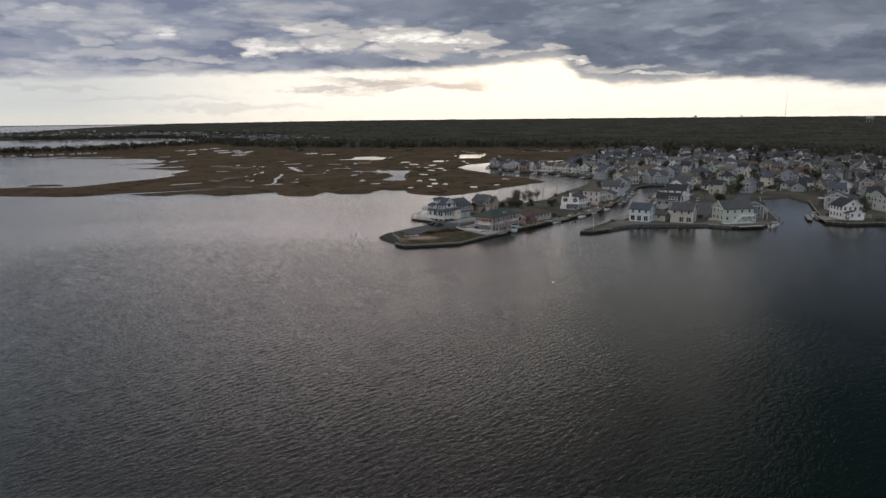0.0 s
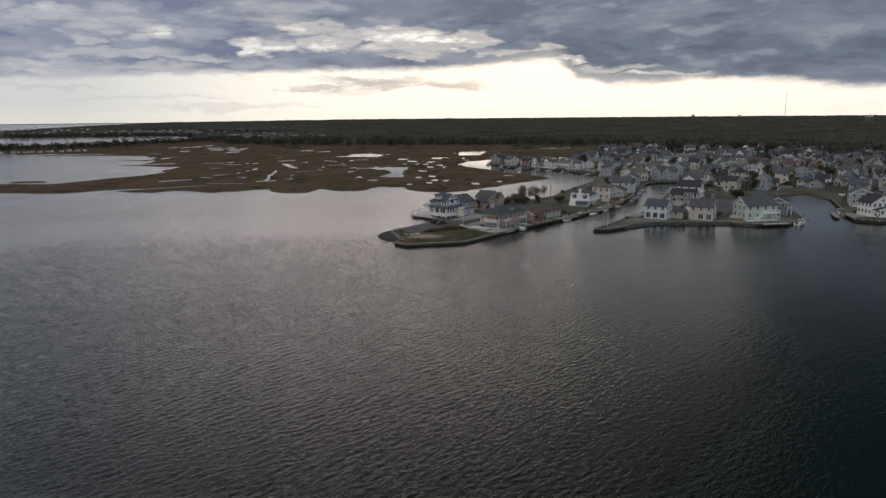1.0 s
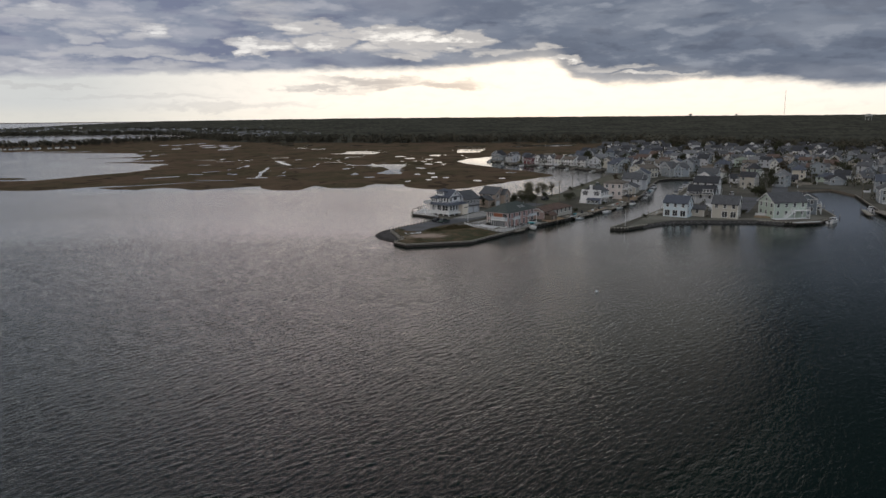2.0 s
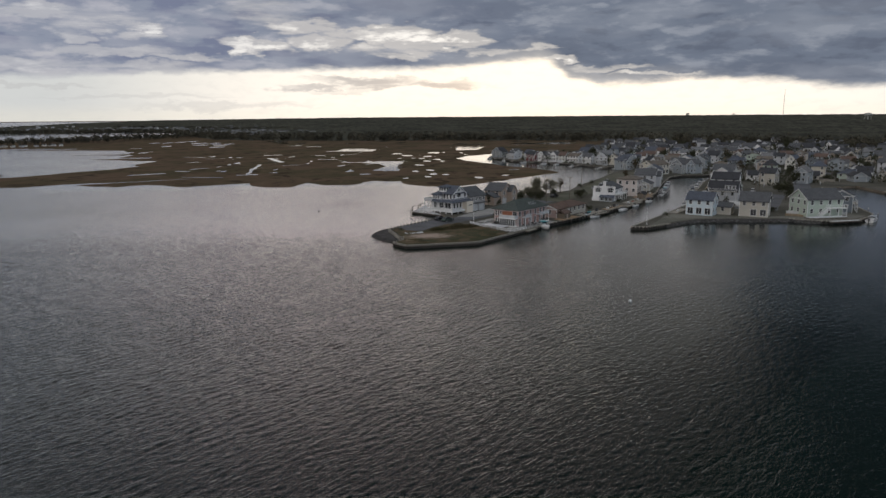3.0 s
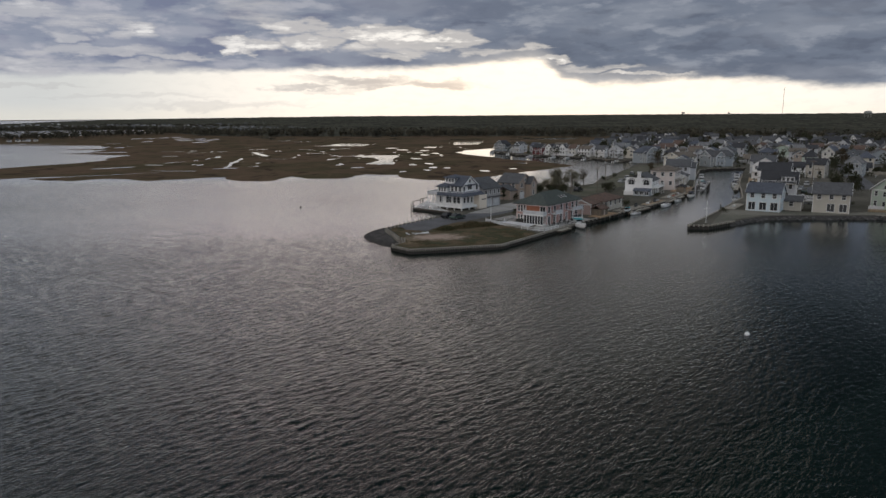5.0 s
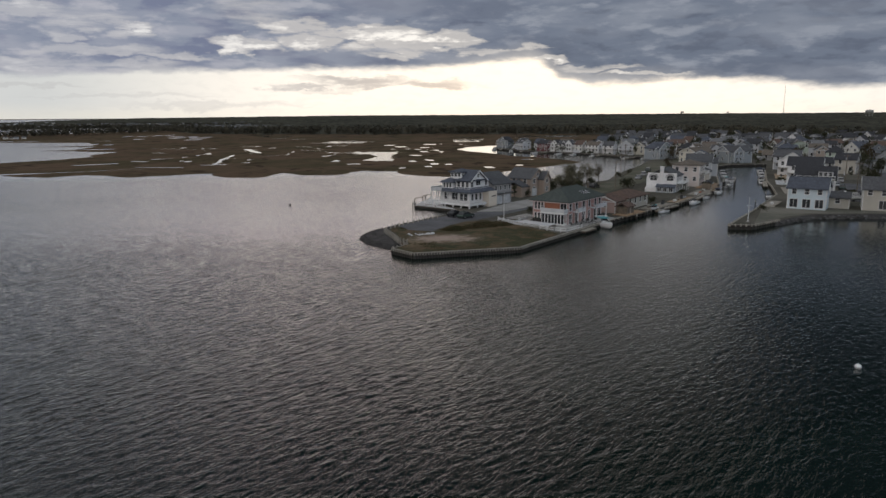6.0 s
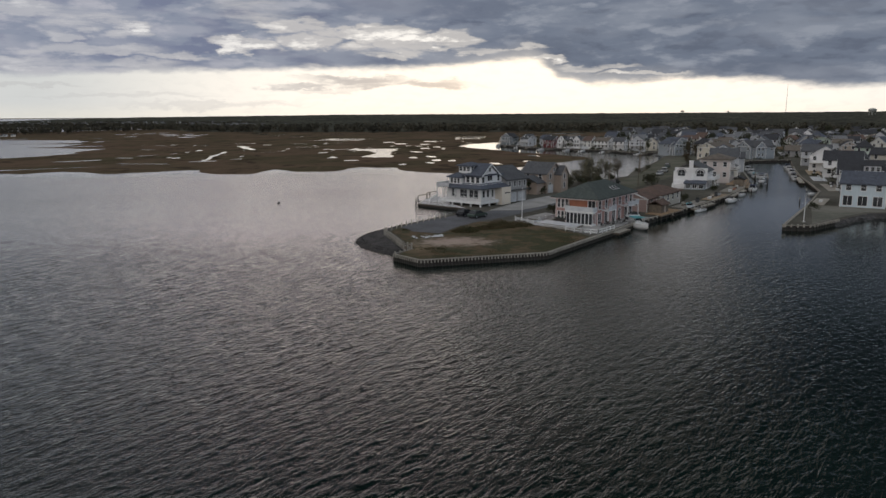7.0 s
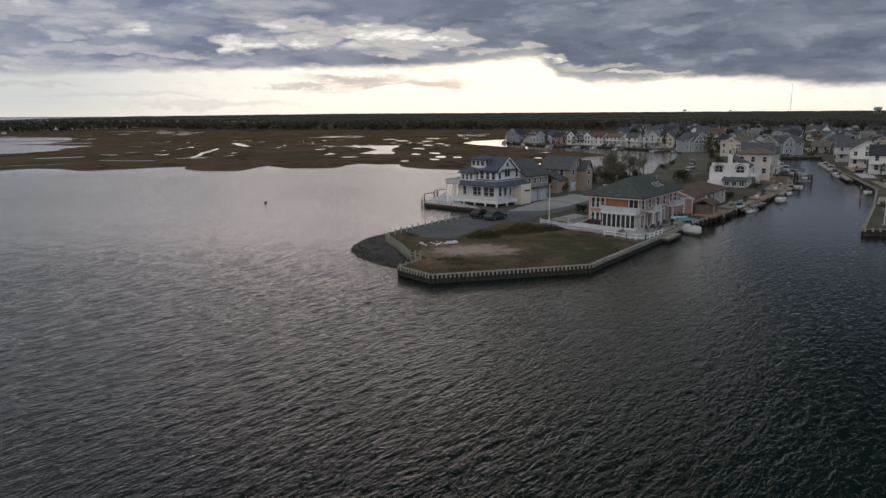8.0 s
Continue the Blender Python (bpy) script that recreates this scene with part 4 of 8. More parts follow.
def window(parent, m, w=0.95, h=1.35, cols=1, rows=2, name="window"):
    if parent.get("group") == "town houses":
        key = (round(w, 2), round(h, 2))
        if key not in PLAIN:
            t = 0.11
            f = Geo()
            x0, x1, z0, z1 = -w / 2 - t, w / 2 + t, -t, h + t
            f.v = [(x0, 0.02, z0), (x1, 0.02, z0), (x1, 0.02, z1), (x0, 0.02, z1), (x0, -0.06, z0), (x1, -0.06, z0), (x1, -0.06, z1), (x0, -0.06, z1),
                   (-w / 2, -0.06, 0), (w / 2, -0.06, 0), (w / 2, -0.06, h), (-w / 2, -0.06, h), (-w / 2, -0.02, 0), (w / 2, -0.02, 0), (w / 2, -0.02, h), (-w / 2, -0.02, h)]
            for i in range(4):
                j = (i + 1) % 4
                f.f += [(i, j, 4 + j, 4 + i), (4 + i, 4 + j, 8 + j, 8 + i), (8 + i, 8 + j, 12 + j, 12 + i)]
            f.f.append((12, 13, 14, 15))
            f.m = [0] * 12 + [1]
            PLAIN[key] = f.mesh("window", [TRIM, GLASS])
        return part(name, PLAIN[key], TRIM, parent, at=m)
    frame_me, pane_me, bars = window_mesh(w, h, cols, rows)
    ob = part(name, frame_me, TRIM, parent, at=m)
    part("pane", pane_me, GLASS, ob)
    for me in bars:
        part("glazing_bar", me, TRIM, ob)
    return ob


def gable(g, x0, x1, y0, y1, z, rise, over=0.45, thick=0.22, axis="x", mi=0):
    """A pitched roof of two slabs with thickness and overhang; its ridge runs along axis."""
    k = len(g.v)
    half = (y1 - y0) / 2 if axis == "x" else (x1 - x0) / 2
    s = rise / half
    run = half + over
    prof = [(-run, -over * s), (0, rise), (run, -over * s), (run, -over * s + thick), (0, rise + thick * 1.1), (-run, -over * s + thick)]
    lo = ((x0 - over, x1 + over) if axis == "x" else (y0 - over, y1 + over))
    g.v += [(u, p, q) for u in lo for p, q in prof]
    ends = [(0, 5, 4, 1), (1, 4, 3, 2), (6, 7, 10, 11), (7, 8, 9, 10)]
    rim = [(i, (i + 1) % 6, 6 + (i + 1) % 6, 6 + i) for i in range(6)]
    g.f += [tuple(k + i for i in q) for q in ends + rim]
    g.m += [mi] * 10
    cx, cy = (x0 + x1) / 2, (y0 + y1) / 2
    m = Matrix.Translation((0, cy, z)) if axis == "x" else Matrix.Translation((cx, 0, z)) @ Matrix(((0, -1, 0, 0), (1, 0, 0, 0), (0, 0, 1, 0), (0, 0, 0, 1)))
    return g.turned(m, k)


def gable_wall(g, x0, x1, y0, y1, z, rise, axis="x", mi=0):
    """The triangular ends under a pitched roof."""
    if axis == "x":
        g.side([(y0, z), (y1, z), ((y0 + y1) / 2, z + rise)], x0, x1, mi)
    else:
        k = len(g.v)
        g.side([(x0, z), (x1, z), ((x0 + x1) / 2, z + rise)], -y1, -y0, mi)
        g.turned(Matrix(((0, 1, 0, 0), (-1, 0, 0, 0), (0, 0, 1, 0), (0, 0, 0, 1))), k)
    return g


def hip(g, x0, x1, y0, y1, z, rise, over=0.5, thick=0.2, mi=0):
    """A hipped roof with a level eave."""
    x0, x1, y0, y1 = x0 - over, x1 + over, y0 - over, y1 + over
    w, d = x1 - x0, y1 - y0
    r = min(w, d) / 2
    a, b = ((x0 + r, (y0 + y1) / 2), (x1 - r, (y0 + y1) / 2)) if w >= d else (((x0 + x1) / 2, y0 + r), ((x0 + x1) / 2, y1 - r))
    k = len(g.v)
    e = z - 0.15
    g.v += [(x0, y0, e), (x1, y0, e), (x1, y1, e), (x0, y1, e), (x0, y0, e + thick), (x1, y0, e + thick), (x1, y1, e + thick), (x0, y1, e + thick), (*a, z + rise), (*b, z + rise)]
    faces = [(0, 3, 2, 1), (0, 1, 5, 4), (1, 2, 6, 5), (2, 3, 7, 6), (3, 0, 4, 7)]
    faces += [(4, 5, 9, 8), (5, 6, 9), (6, 7, 8, 9), (7, 4, 8)] if w >= d else [(4, 5, 8), (5, 6, 9, 8), (6, 7, 9), (7, 4, 8, 9)]
    g.f += [tuple(k + i for i in q) for q in faces]
    g.m += [mi] * len(faces)
    return g


def rakes(g, x0, x1, y0, y1, z, rise, over, axis, front_only=False):
    """White boards along the sloping edges of a pitched roof."""
    half = (y1 - y0) / 2 if axis == "x" else (x1 - x0) / 2
    s = rise / half
    ends = ((x0 - over - 0.03, x1 + over + 0.03) if axis == "x" else (y0 - over - 0.03, y1 + over + 0.03))
    c = (y0 + y1) / 2 if axis == "x" else (x0 + x1) / 2
    for e in ends[:1] if front_only else ends:
        for q in (-1, 1):
            a, b = (c + q * (half + over), z - over * s + 0.06), (c, z + rise + 0.06)
            if axis == "x":
                g.bar((e, a[0], a[1]), (e, b[0], b[1]), 0.06, 0.24)
            else:
                g.bar((a[0], e, a[1]), (b[0], e, b[1]), 0.06, 0.24)
    return g


def corner_trim(g, x0, x1, y0, y1, z0, z1, t=0.16):
    for x, y in ((x0, y0), (x1, y0), (x1, y1), (x0, y1)):
        g.box(x - t / 2, y - t / 2, z0, x + t / 2, y + t / 2, z1)
    g.box(x0 - 0.03, y0 - 0.03, z1 - 0.2, x1 + 0.03, y1 + 0.03, z1 - 0.003)
    return g


def railing(g, pts, z, h=1.0, step=0.45, w=0.06):
    """Posts, rails and balusters along a line of places."""
    for (ax, ay), (bx, by) in zip(pts, pts[1:]):
        n = max(1, int(math.hypot(bx - ax, by - ay) / step))
        for i in range(n + 1):
            x, y = ax + (bx - ax) * i / n, ay + (by - ay) * i / n
            q = w * (1.6 if i in (0, n) else 0.7)
            g.box(x - q / 2, y - q / 2, z, x + q / 2, y + q / 2, z + h)
        g.bar((ax, ay, z + h), (bx, by, z + h), w * 1.5, w)
        g.bar((ax, ay, z + 0.12), (bx, by, z + 0.12), w, w)
    return g


FACES = {"s": 0, "e": 90, "n": 180, "w": 270}


def on_wall(x0, x1, y0, y1, side, u, z):
    """The pose of something on the wall that faces side, u metres from its left end as seen from outside."""
    if side == "s":
        return pose(x0 + u, y0, z, rz=0)
    if side == "e":
        return pose(x1, y0 + u, z, rz=90)
    if side == "n":
        return pose(x1 - u, y1, z, rz=180)
    return pose(x0, y1 - u, z, rz=270)


def wall_len(x0, x1, y0, y1, side):
    return x1 - x0 if side in "sn" else y1 - y0


def window_rows(ob, x0, x1, y0, y1, z0, storeys, rnd, sides="sewn", pitch=2.5, storey=2.6, skip=0.2, big_ground=""):
    turn = ob.matrix_world.to_euler().z
    for side in sides:
        # the far row shows only the walls turned to the bay
        if ob.get("group") == "town houses" and math.cos(turn + radians(FACES[side])) + 0.7 * math.sin(turn + radians(FACES[side])) * -1 < -0.2:
            continue
        L = wall_len(x0, x1, y0, y1, side)
        n = max(1, int((L - 0.8) / pitch))
        for s in range(storeys):
            for i in range(n):
                if rnd.random() < skip:
                    continue
                u = L * (i + 0.5) / n
                if s == 0 and side in big_ground:
                    window(ob, on_wall(x0, x1, y0, y1, side, u, z0 + 0.15), 1.7, 2.0, 2, 1, name="glass_door")
                else:
                    window(ob, on_wall(x0, x1, y0, y1, side, u, z0 + 0.95 + s * storey), 0.95, 1.3)


def house(x, y, ang, w, d, storeys=2, roof="gable", axis="x", rise=2.2, wall="white", top="grey", label="", group="town houses", wing=None, porch=None, chimney=False,
          sides="sewn", seed=1, base=0.35, storey=2.6, skip=0.2, z=GROUND, big_ground="", name="house", over=0.45, garage=False, pitch=2.5, trim_paint=None, dormers=0, stair=False):
    """A timber house. Local x runs along ang; the south side is the front."""
    rnd = random.Random(seed)
    ob = thing(name, pose(x, y, z, rz=ang), label, "house", group)
    x0, x1, y0, y1 = -w / 2, w / 2, -d / 2, d / 2
    h = base + storeys * storey
    body, tops, trim = Geo(), Geo(), Geo()
    body.box(x0, y0, -0.3, x1, y1, h)
    corner_trim(trim, x0, x1, y0, y1, 0, h)
    if roof == "gable":
        gable_wall(body, x0, x1, y0, y1, h, rise, axis)
        gable(tops, x0, x1, y0, y1, h, rise, over, axis=axis)
    elif roof == "hip":
        hip(tops, x0, x1, y0, y1, h, rise, over + 0.1)
    else:
        tops.box(x0 - 0.15, y0 - 0.15, h, x1 + 0.15, y1 + 0.15, h + 0.25)
    if wing:
        # a lower or equal cross wing on the front
        wx, ww, wd, wh, wr = wing
        body.box(wx - ww / 2, y0 - wd, -0.3, wx + ww / 2, y0 + 0.5, wh)
        gable_wall(body, wx - ww / 2, wx + ww / 2, y0 - wd, y0 + 0.5, wh, wr, "y")
        gable(tops, wx - ww / 2, wx + ww / 2, y0 - wd, y0 + min(d * 0.5, wr / rise * d * 0.5) if rise else y0, wh, wr, 0.35, axis="y")
        corner_trim(trim, wx - ww / 2, wx + ww / 2, y0 - wd, y0, 0, wh)
        for s in range(max(1, int((wh - base) / storey + 0.2))):
            for u in ((0.3, 0.7) if ww > 4 else (0.5,)):
                window(ob, pose(wx - ww / 2 + ww * u, y0 - wd, base + 0.95 + s * storey), 0.9, 1.3)
    if roof == "gable":
        rakes(trim, x0, x1, y0, y1, h, rise, over, axis)
    if wing:
        rakes(trim, wing[0] - wing[1] / 2, wing[0] + wing[1] / 2, y0 - wing[2], y0, wing[3], wing[4], 0.35, "y", front_only=True)
    for i in range(dormers):
        # gabled dormers on the front slope
        dx, yy = x0 + w * (i + 0.5) / dormers, y0 + d * 0.16
        body.box(dx - 0.8, yy, h - 0.1, dx + 0.8, yy + d * 0.26, h + rise * 0.32 + 0.85)
        gable_wall(body, dx - 0.8, dx + 0.8, yy, yy + d * 0.26, h + rise * 0.32 + 0.85, 0.55, "y")
        gable(tops, dx - 0.8, dx + 0.8, yy, yy + d * 0.3, h + rise * 0.32 + 0.85, 0.55, 0.2, axis="y")
        window(ob, pose(dx, yy, h + rise * 0.32 - 0.05), 0.8, 0.8)
    part("wall", body, SIDE[wall], ob)
    part("roof", tops, ROOF[top], ob)
    part("trim", trim, trim_paint or ((VINYL, SIDE[wall], SIDE["lightgrey"])[seed % 3] if group == "town houses" else TRIM), ob)
    if stair:
        # outside stair up to the first floor
        n = 9
        g = Geo()
        for i in range(n):
            z = base + storey * (i + 1) / n
            g.box(x1 + 0.02, y0 + 0.3 + 0.3 * i, z - 0.06, x1 + 1.0, y0 + 0.6 + 0.3 * i, z)
        g.box(x1 + 0.02, y0 + 0.3 + 0.3 * n, base + storey - 0.2, x1 + 1.3, y0 + 2.0 + 0.3 * n, base + storey)
        g.bar((x1 + 1.0, y0 + 0.3, base + 0.1), (x1 + 1.0, y0 + 0.3 + 0.3 * n, base + storey - 0.1), 0.06, 0.3)
        g.bar((x1 + 1.0, y0 + 0.3, base + 1.1), (x1 + 1.0, y0 + 0.3 + 0.3 * n, base + storey + 0.9), 0.06, 0.08)
        g.box(x1 + 1.15, y0 + 1.8 + 0.3 * n, -0.3, x1 + 1.28, y0 + 1.95 + 0.3 * n, base + storey - 0.2)
        part("stair", g, TRIM, ob, "white outside stair")
    if roof == "gable" and rise > 1.8:
        for m in ((pose(0, y0, h + 0.35), pose(0, y1, h + 0.35, rz=180)) if axis == "y" else (pose(x0, 0, h + 0.35, rz=270), pose(x1, 0, h + 0.35, rz=90))):
            window(ob, m, 0.8, 0.9)
    window_rows(ob, x0, x1, y0, y1, base, storeys, rnd, sides, pitch, storey, skip, big_ground)
    if chimney:
        cx = rnd.uniform(-w * 0.25, w * 0.25)
        part("chimney", Geo().box(cx - 0.4, -0.35, h - 0.5, cx + 0.4, 0.35, h + rise + 0.9).box(cx - 0.48, -0.43, h + rise + 0.9, cx + 0.48, 0.43, h + rise + 1.05), STONE, ob)
    if porch:
        # a balcony on posts over a deck, on the front
        pd, level = porch
        zf = base + level * storey
        part("balcony", Geo().box(x0 + 0.2, y0 - pd, zf - 0.22, x1 - 0.2, y0 - 0.02, zf - 0.02), CAPTIMBER, ob)
        part("railing", railing(Geo(), [(x0 + 0.25, y0), (x0 + 0.25, y0 - pd + 0.05), (x1 - 0.25, y0 - pd + 0.05), (x1 - 0.25, y0)], zf, 0.95), TRIM, ob)
        n = max(2, int(w / 3.2))
        for i in range(n + 1):
            px = x0 + 0.3 + (w - 0.6) * i / n
            part("post", Geo().box(px - 0.08, y0 - pd, -0.3, px + 0.08, y0 - pd + 0.16, zf - 0.22), TRIM, ob)
    if garage:
        part("garage_door", Geo().box(x0 + 0.8, y0 - 0.05, 0.05, x0 + 3.3, y0 + 0.02, 2.2).box(x0 + 0.8, y0 - 0.07, 0.72, x0 + 3.3, y0, 0.76).box(x0 + 0.8, y0 - 0.07, 1.44, x0 + 3.3, y0, 1.48), VINYL, ob)
    return ob


def pink_house():
    """Two storeys of rose stucco under a green-grey hipped roof, glazed sun room and balcony towards the bay."""
    ob = thing("house", pose(34.3, 26.6, GROUND, rz=46.6), "rose stucco house with green-grey hipped roof and white balconies", "house", "bayfront houses")
    L, D, h = 16.6, 8.4, 4.9
    body = Geo().box(0, 0, -0.3, L, D, h)
    part("wall", body, PINKBRICK, ob)
    part("roof", hip(Geo(), 0, L, 0, D, h, 2.55, 0.75, 0.2), ROOF["greengrey"], ob)
    part("eave_trim", Geo().box(-0.72, -0.72, h - 0.32, L + 0.72, D + 0.72, h - 0.16), ROSETRIM, ob)
    for i in range(3):
        light = part("skylight", Geo().box(0, 0, 0, 0.55, 1.1, 0.1), VINYL, ob, at=pose(8.6 + i * 1.25, 0.75, h + 0.93, rx=30))
        part("pane", Geo().box(0.09, 0.09, 0.08, 0.46, 1.01, 0.115), GLASS, light)
    # bay end (faces -x): glazed porch below, balcony above
    room = part("sun_room", Geo().box(-1.5, 0.1, 2.3, -0.003, 5.4, 2.55), TRIM, ob, "white-framed glazed sun room")
    part("plinth", Geo().box(-1.5, 0.1, -0.3, -0.003, 5.4, 0.35), TRIM, room)
    for i in range(8):
        y = 0.1 + 5.3 * i / 7
        part("mullion", Geo().box(-1.5, y - 0.07 if i else y, 0.35, -1.36, y + 0.07 if i < 7 else y, 2.3), TRIM, room)
    for i in range(1, 3):
        part("mullion", Geo().box(-1.5 + 0.7 * i, 0.1, 0.35, -1.4 + 0.7 * i, 0.2, 2.3), TRIM, room)
    for i in range(7):
        y = 0.1 + 5.3 * i / 7
        part("pane", Geo().poly([(-1.43, y + 0.07, 0.35), (-1.43, y + 0.69, 0.35), (-1.43, y + 0.69, 2.3), (-1.43, y + 0.07, 2.3)]), GLASS, room)
    part("balcony", Geo().box(-1.7, -0.1, 2.55, -0.003, 5.6, 2.72), TRIM, ob)
    part("parapet", Geo().box(-1.7, -0.1, 2.72, -1.6, 5.6, 3.45).box(-1.6, -0.1, 2.72, -0.003, 0.0, 3.45).box(-1.6, 5.5, 2.72, -0.003, 5.6, 3.6).box(-1.75, -0.15, 3.45, -1.55, 5.65, 3.52), VINYL, ob, "white balcony parapet")
    part("accent_panel", Geo().box(-0.03, 1.9, 2.75, -0.003, 5.5, 4.55), TERRACOTTA, ob, "terracotta wall panel")
    window(ob, pose(0, 1.0, 2.9, rz=270), 1.4, 1.6, 2, 1, name="glass_door")
    for y in (6.1, 6.9, 7.7):
        window(ob, pose(0, y, 3.0, rz=270), 0.5, 1.5)
        window(ob, pose(0, y, 0.6, rz=270), 0.5, 1.6)
    for y in (5.7, 8.3):
        part("pilaster", Geo().box(-0.07, y - 0.1, 0, 0.0, y + 0.1, h - 0.32), ROSETRIM, ob)
    # canal side (faces -y)
    for i, u in enumerate((1.2, 4.0, 7.4, 10.2, 13.2, 15.4)):
        window(ob, pose(u, 0, 2.95), 0.95, 1.5)
        window(ob, pose(u, 0, 0.15), 1.15, 2.0, 2, 1, name="glass_door")
    for u in (0.1, 2.1, 6.2, 8.6, 10.7, 14.3, 16.5):
        part("pilaster", Geo().box(u - 0.1, -0.06, 0, u + 0.1, 0.0, h - 0.32), ROSETRIM, ob)
    for a, b in ((2.2, 5.6), (11.0, 16.4)):
        part("balcony", Geo().box(a, -1.4, 2.5, b, -0.003, 2.66), TRIM, ob)
        part("railing", railing(Geo().box(a, -1.4, 2.66, b, -1.32, 3.35), [(a, -0.03), (a, -1.36), (b, -1.36), (b, -0.03)], 2.66, 0.8), VINYL, ob)
        for u in (a + 0.1, b - 0.1):
            part("post", Geo().box(u - 0.07, -1.38, 0, u + 0.07, -1.24, 2.5), TRIM, ob)
    for u in (2.2, 5.5, 9.0, 13.0):
        window(ob, pose(u, D, 3.0, rz=180))
    part("vent_pipe", Geo().tube((14.5, 3.0, h + 1.4), (14.5, 3.0, h + 2.3), 0.06, 0.06, 6), METAL, ob)
    return ob


def deck_house():
    """The white three-level house on the inlet: raised porch, skirt roof, dormers, grey garage wing."""
    ob = thing("house", pose(17.6, 55.6, GROUND, rz=43), "white three-level house with skirt roof and grey wing", "house", "bayfront houses")
    # x runs up the street, y towards the inlet; the bayward corner is the origin
    L, D = 9.5, 10.5
    f1, e1, e2 = 1.25, 4.2, 6.75
    body = Geo().box(0.9, 0.9, f1, L, D, e1 + 0.6).box(1.7, 1.5, e1, L, D - 1.9, e2)
    gable_wall(body, 2.0, 8.2, 1.5, 5.2, e2, 2.35, "y")
    body.box(2.3, 4.9, e2, 6.6, 8.3, e2 + 2.05)
    part("wall", body, SIDE["white"], ob)
    part("porch_floor", Geo().box(-0.5, -0.3, f1 - 0.3, L, D + 1.2, f1 - 0.003), TRIM, ob)
    for i in range(5):
        part("pier", Geo().box(-0.35, -0.1 + i * 2.7, -0.5, -0.05, 0.2 + i * 2.7, f1 - 0.3), TRIM, ob)
    for i in range(1, 4):
        part("pier", Geo().box(i * 2.8, -0.2, -0.5, i * 2.8 + 0.3, 0.1, f1 - 0.3), TRIM, ob)
    part("footing", Geo().box(1.2, 1.2, -0.5, L, D - 0.5, f1 - 0.3), DARKTIMBER, ob)
    # skirt roof all round the first floor
    sk = Geo()
    o, i_, z0, z1 = -0.9, 1.75, e1 - 0.1, e1 + 0.85
    for a, b, c, d in (((o, o), (L, o), (L, i_), (i_, i_)), ((o, D + 1.4), (o, o), (i_, i_), (i_, D - 1.9))):
        sk.poly([(*a, z0), (*b, z0), (*c, z1), (*d, z1)])
        sk.poly([(*a, z0 - 0.16), (*b, z0 - 0.16), (*b, z0), (*a, z0)])
    sk.poly([(o, o, z0 - 0.16), (L, o, z0 - 0.16), (L, D, z0 - 0.16), (o, D + 1.4, z0 - 0.16)])
    sk.poly([(o, D + 1.4, z0), (i_, D - 1.9, z1), (L, D - 1.9, z1), (L, D + 1.4, z0)])
    part("skirt_roof", sk, ROOF["slateblue"], ob)
    tops = hip(hip(gable(Geo(), 2.0, 8.2, 1.5, 5.2, e2, 2.35, 0.5, axis="y"), 1.7, L, 1.5, D - 1.9, e2, 1.0, 0.5), 2.3, 6.6, 4.9, 8.3, e2 + 2.05, 0.75, 0.5)
    part("roof", tops, ROOF["slateblue"], ob)
    part("trim", corner_trim(corner_trim(Geo(), 0.9, L, 0.9, D, f1, e1), 1.7, L, 1.5, D - 1.9, e1 + 0.6, e2), TRIM, ob)
    part("rake_board", rakes(Geo(), 2.0, 8.2, 1.5, 5.2, e2, 2.35, 0.5, "y", front_only=True), TRIM, ob)
    # roof terrace rail and its awning on the inlet side
    part("roof_terrace", Geo().box(-0.9, D - 1.8, z0 - 0.1, 5.0, D + 1.9, z0 + 0.06), TRIM, ob, "white roof terrace over the porch")
    part("terrace_parapet", Geo().box(-0.9, D - 1.8, z0 + 0.06, -0.8, D + 1.9, z0 + 0.85).box(-0.8, D + 1.8, z0 + 0.06, 5.0, D + 1.9, z0 + 0.85), VINYL, ob)
    for p in ((-0.8, D + 1.8), (2.0, D + 1.8), (4.9, D + 1.8)):
        part("terrace_post", Geo().box(p[0] - 0.08, p[1] - 0.08, -0.2, p[0] + 0.08, p[1] + 0.08, z0 - 0.1), TRIM, ob)
    hip(turret := Geo(), 0.7, 3.4, D - 4.2, D - 0.6, e2 - 0.5, 1.0, 0.45)
    part("turret_wall", Geo().box(0.75, D - 4.15, e1 + 0.2, 3.4, D - 0.65, e2 - 0.5), SIDE["white"], ob)
    part("turret_roof", turret, ROOF["slateblue"], ob)
    for y in (D - 3.4, D - 2.4, D - 1.4):
        window(ob, pose(0.75, y, e1 + 0.75, rz=270), 0.6, 1.0)
    for u in (2.0, 3.6, 5.2, 7.2, 8.6):
        window(ob, pose(u, 0.9, f1 + 0.6), 0.8, 1.6)
    window(ob, pose(2.6, 1.5, e1 + 1.0), 0.8, 1.2)
    window(ob, pose(5.1, 1.5, e1 + 1.3), 1.7, 1.5, 2, 1)
    window(ob, pose(5.1, 1.5, e2 + 0.75), 0.7, 0.8)
    window(ob, pose(8.3, 1.5, e1 + 1.1), 0.8, 1.2)
    for y in (2.2, 3.4, 5.6, 8.6):
        window(ob, pose(0.9, y, f1 + 0.5, rz=270), 1.25 if y != 5.6 else 2.2, 1.8, 2 if y == 5.6 else 1)
    for y in (2.3, 3.7, 5.1, 6.5, 7.8):
        window(ob, pose(1.7, y, e1 + 0.95, rz=270), 0.9, 1.25)
    for y in (5.5, 6.6, 7.7):
        window(ob, pose(2.3, y, e2 + 0.9, rz=270), 0.8, 0.85)
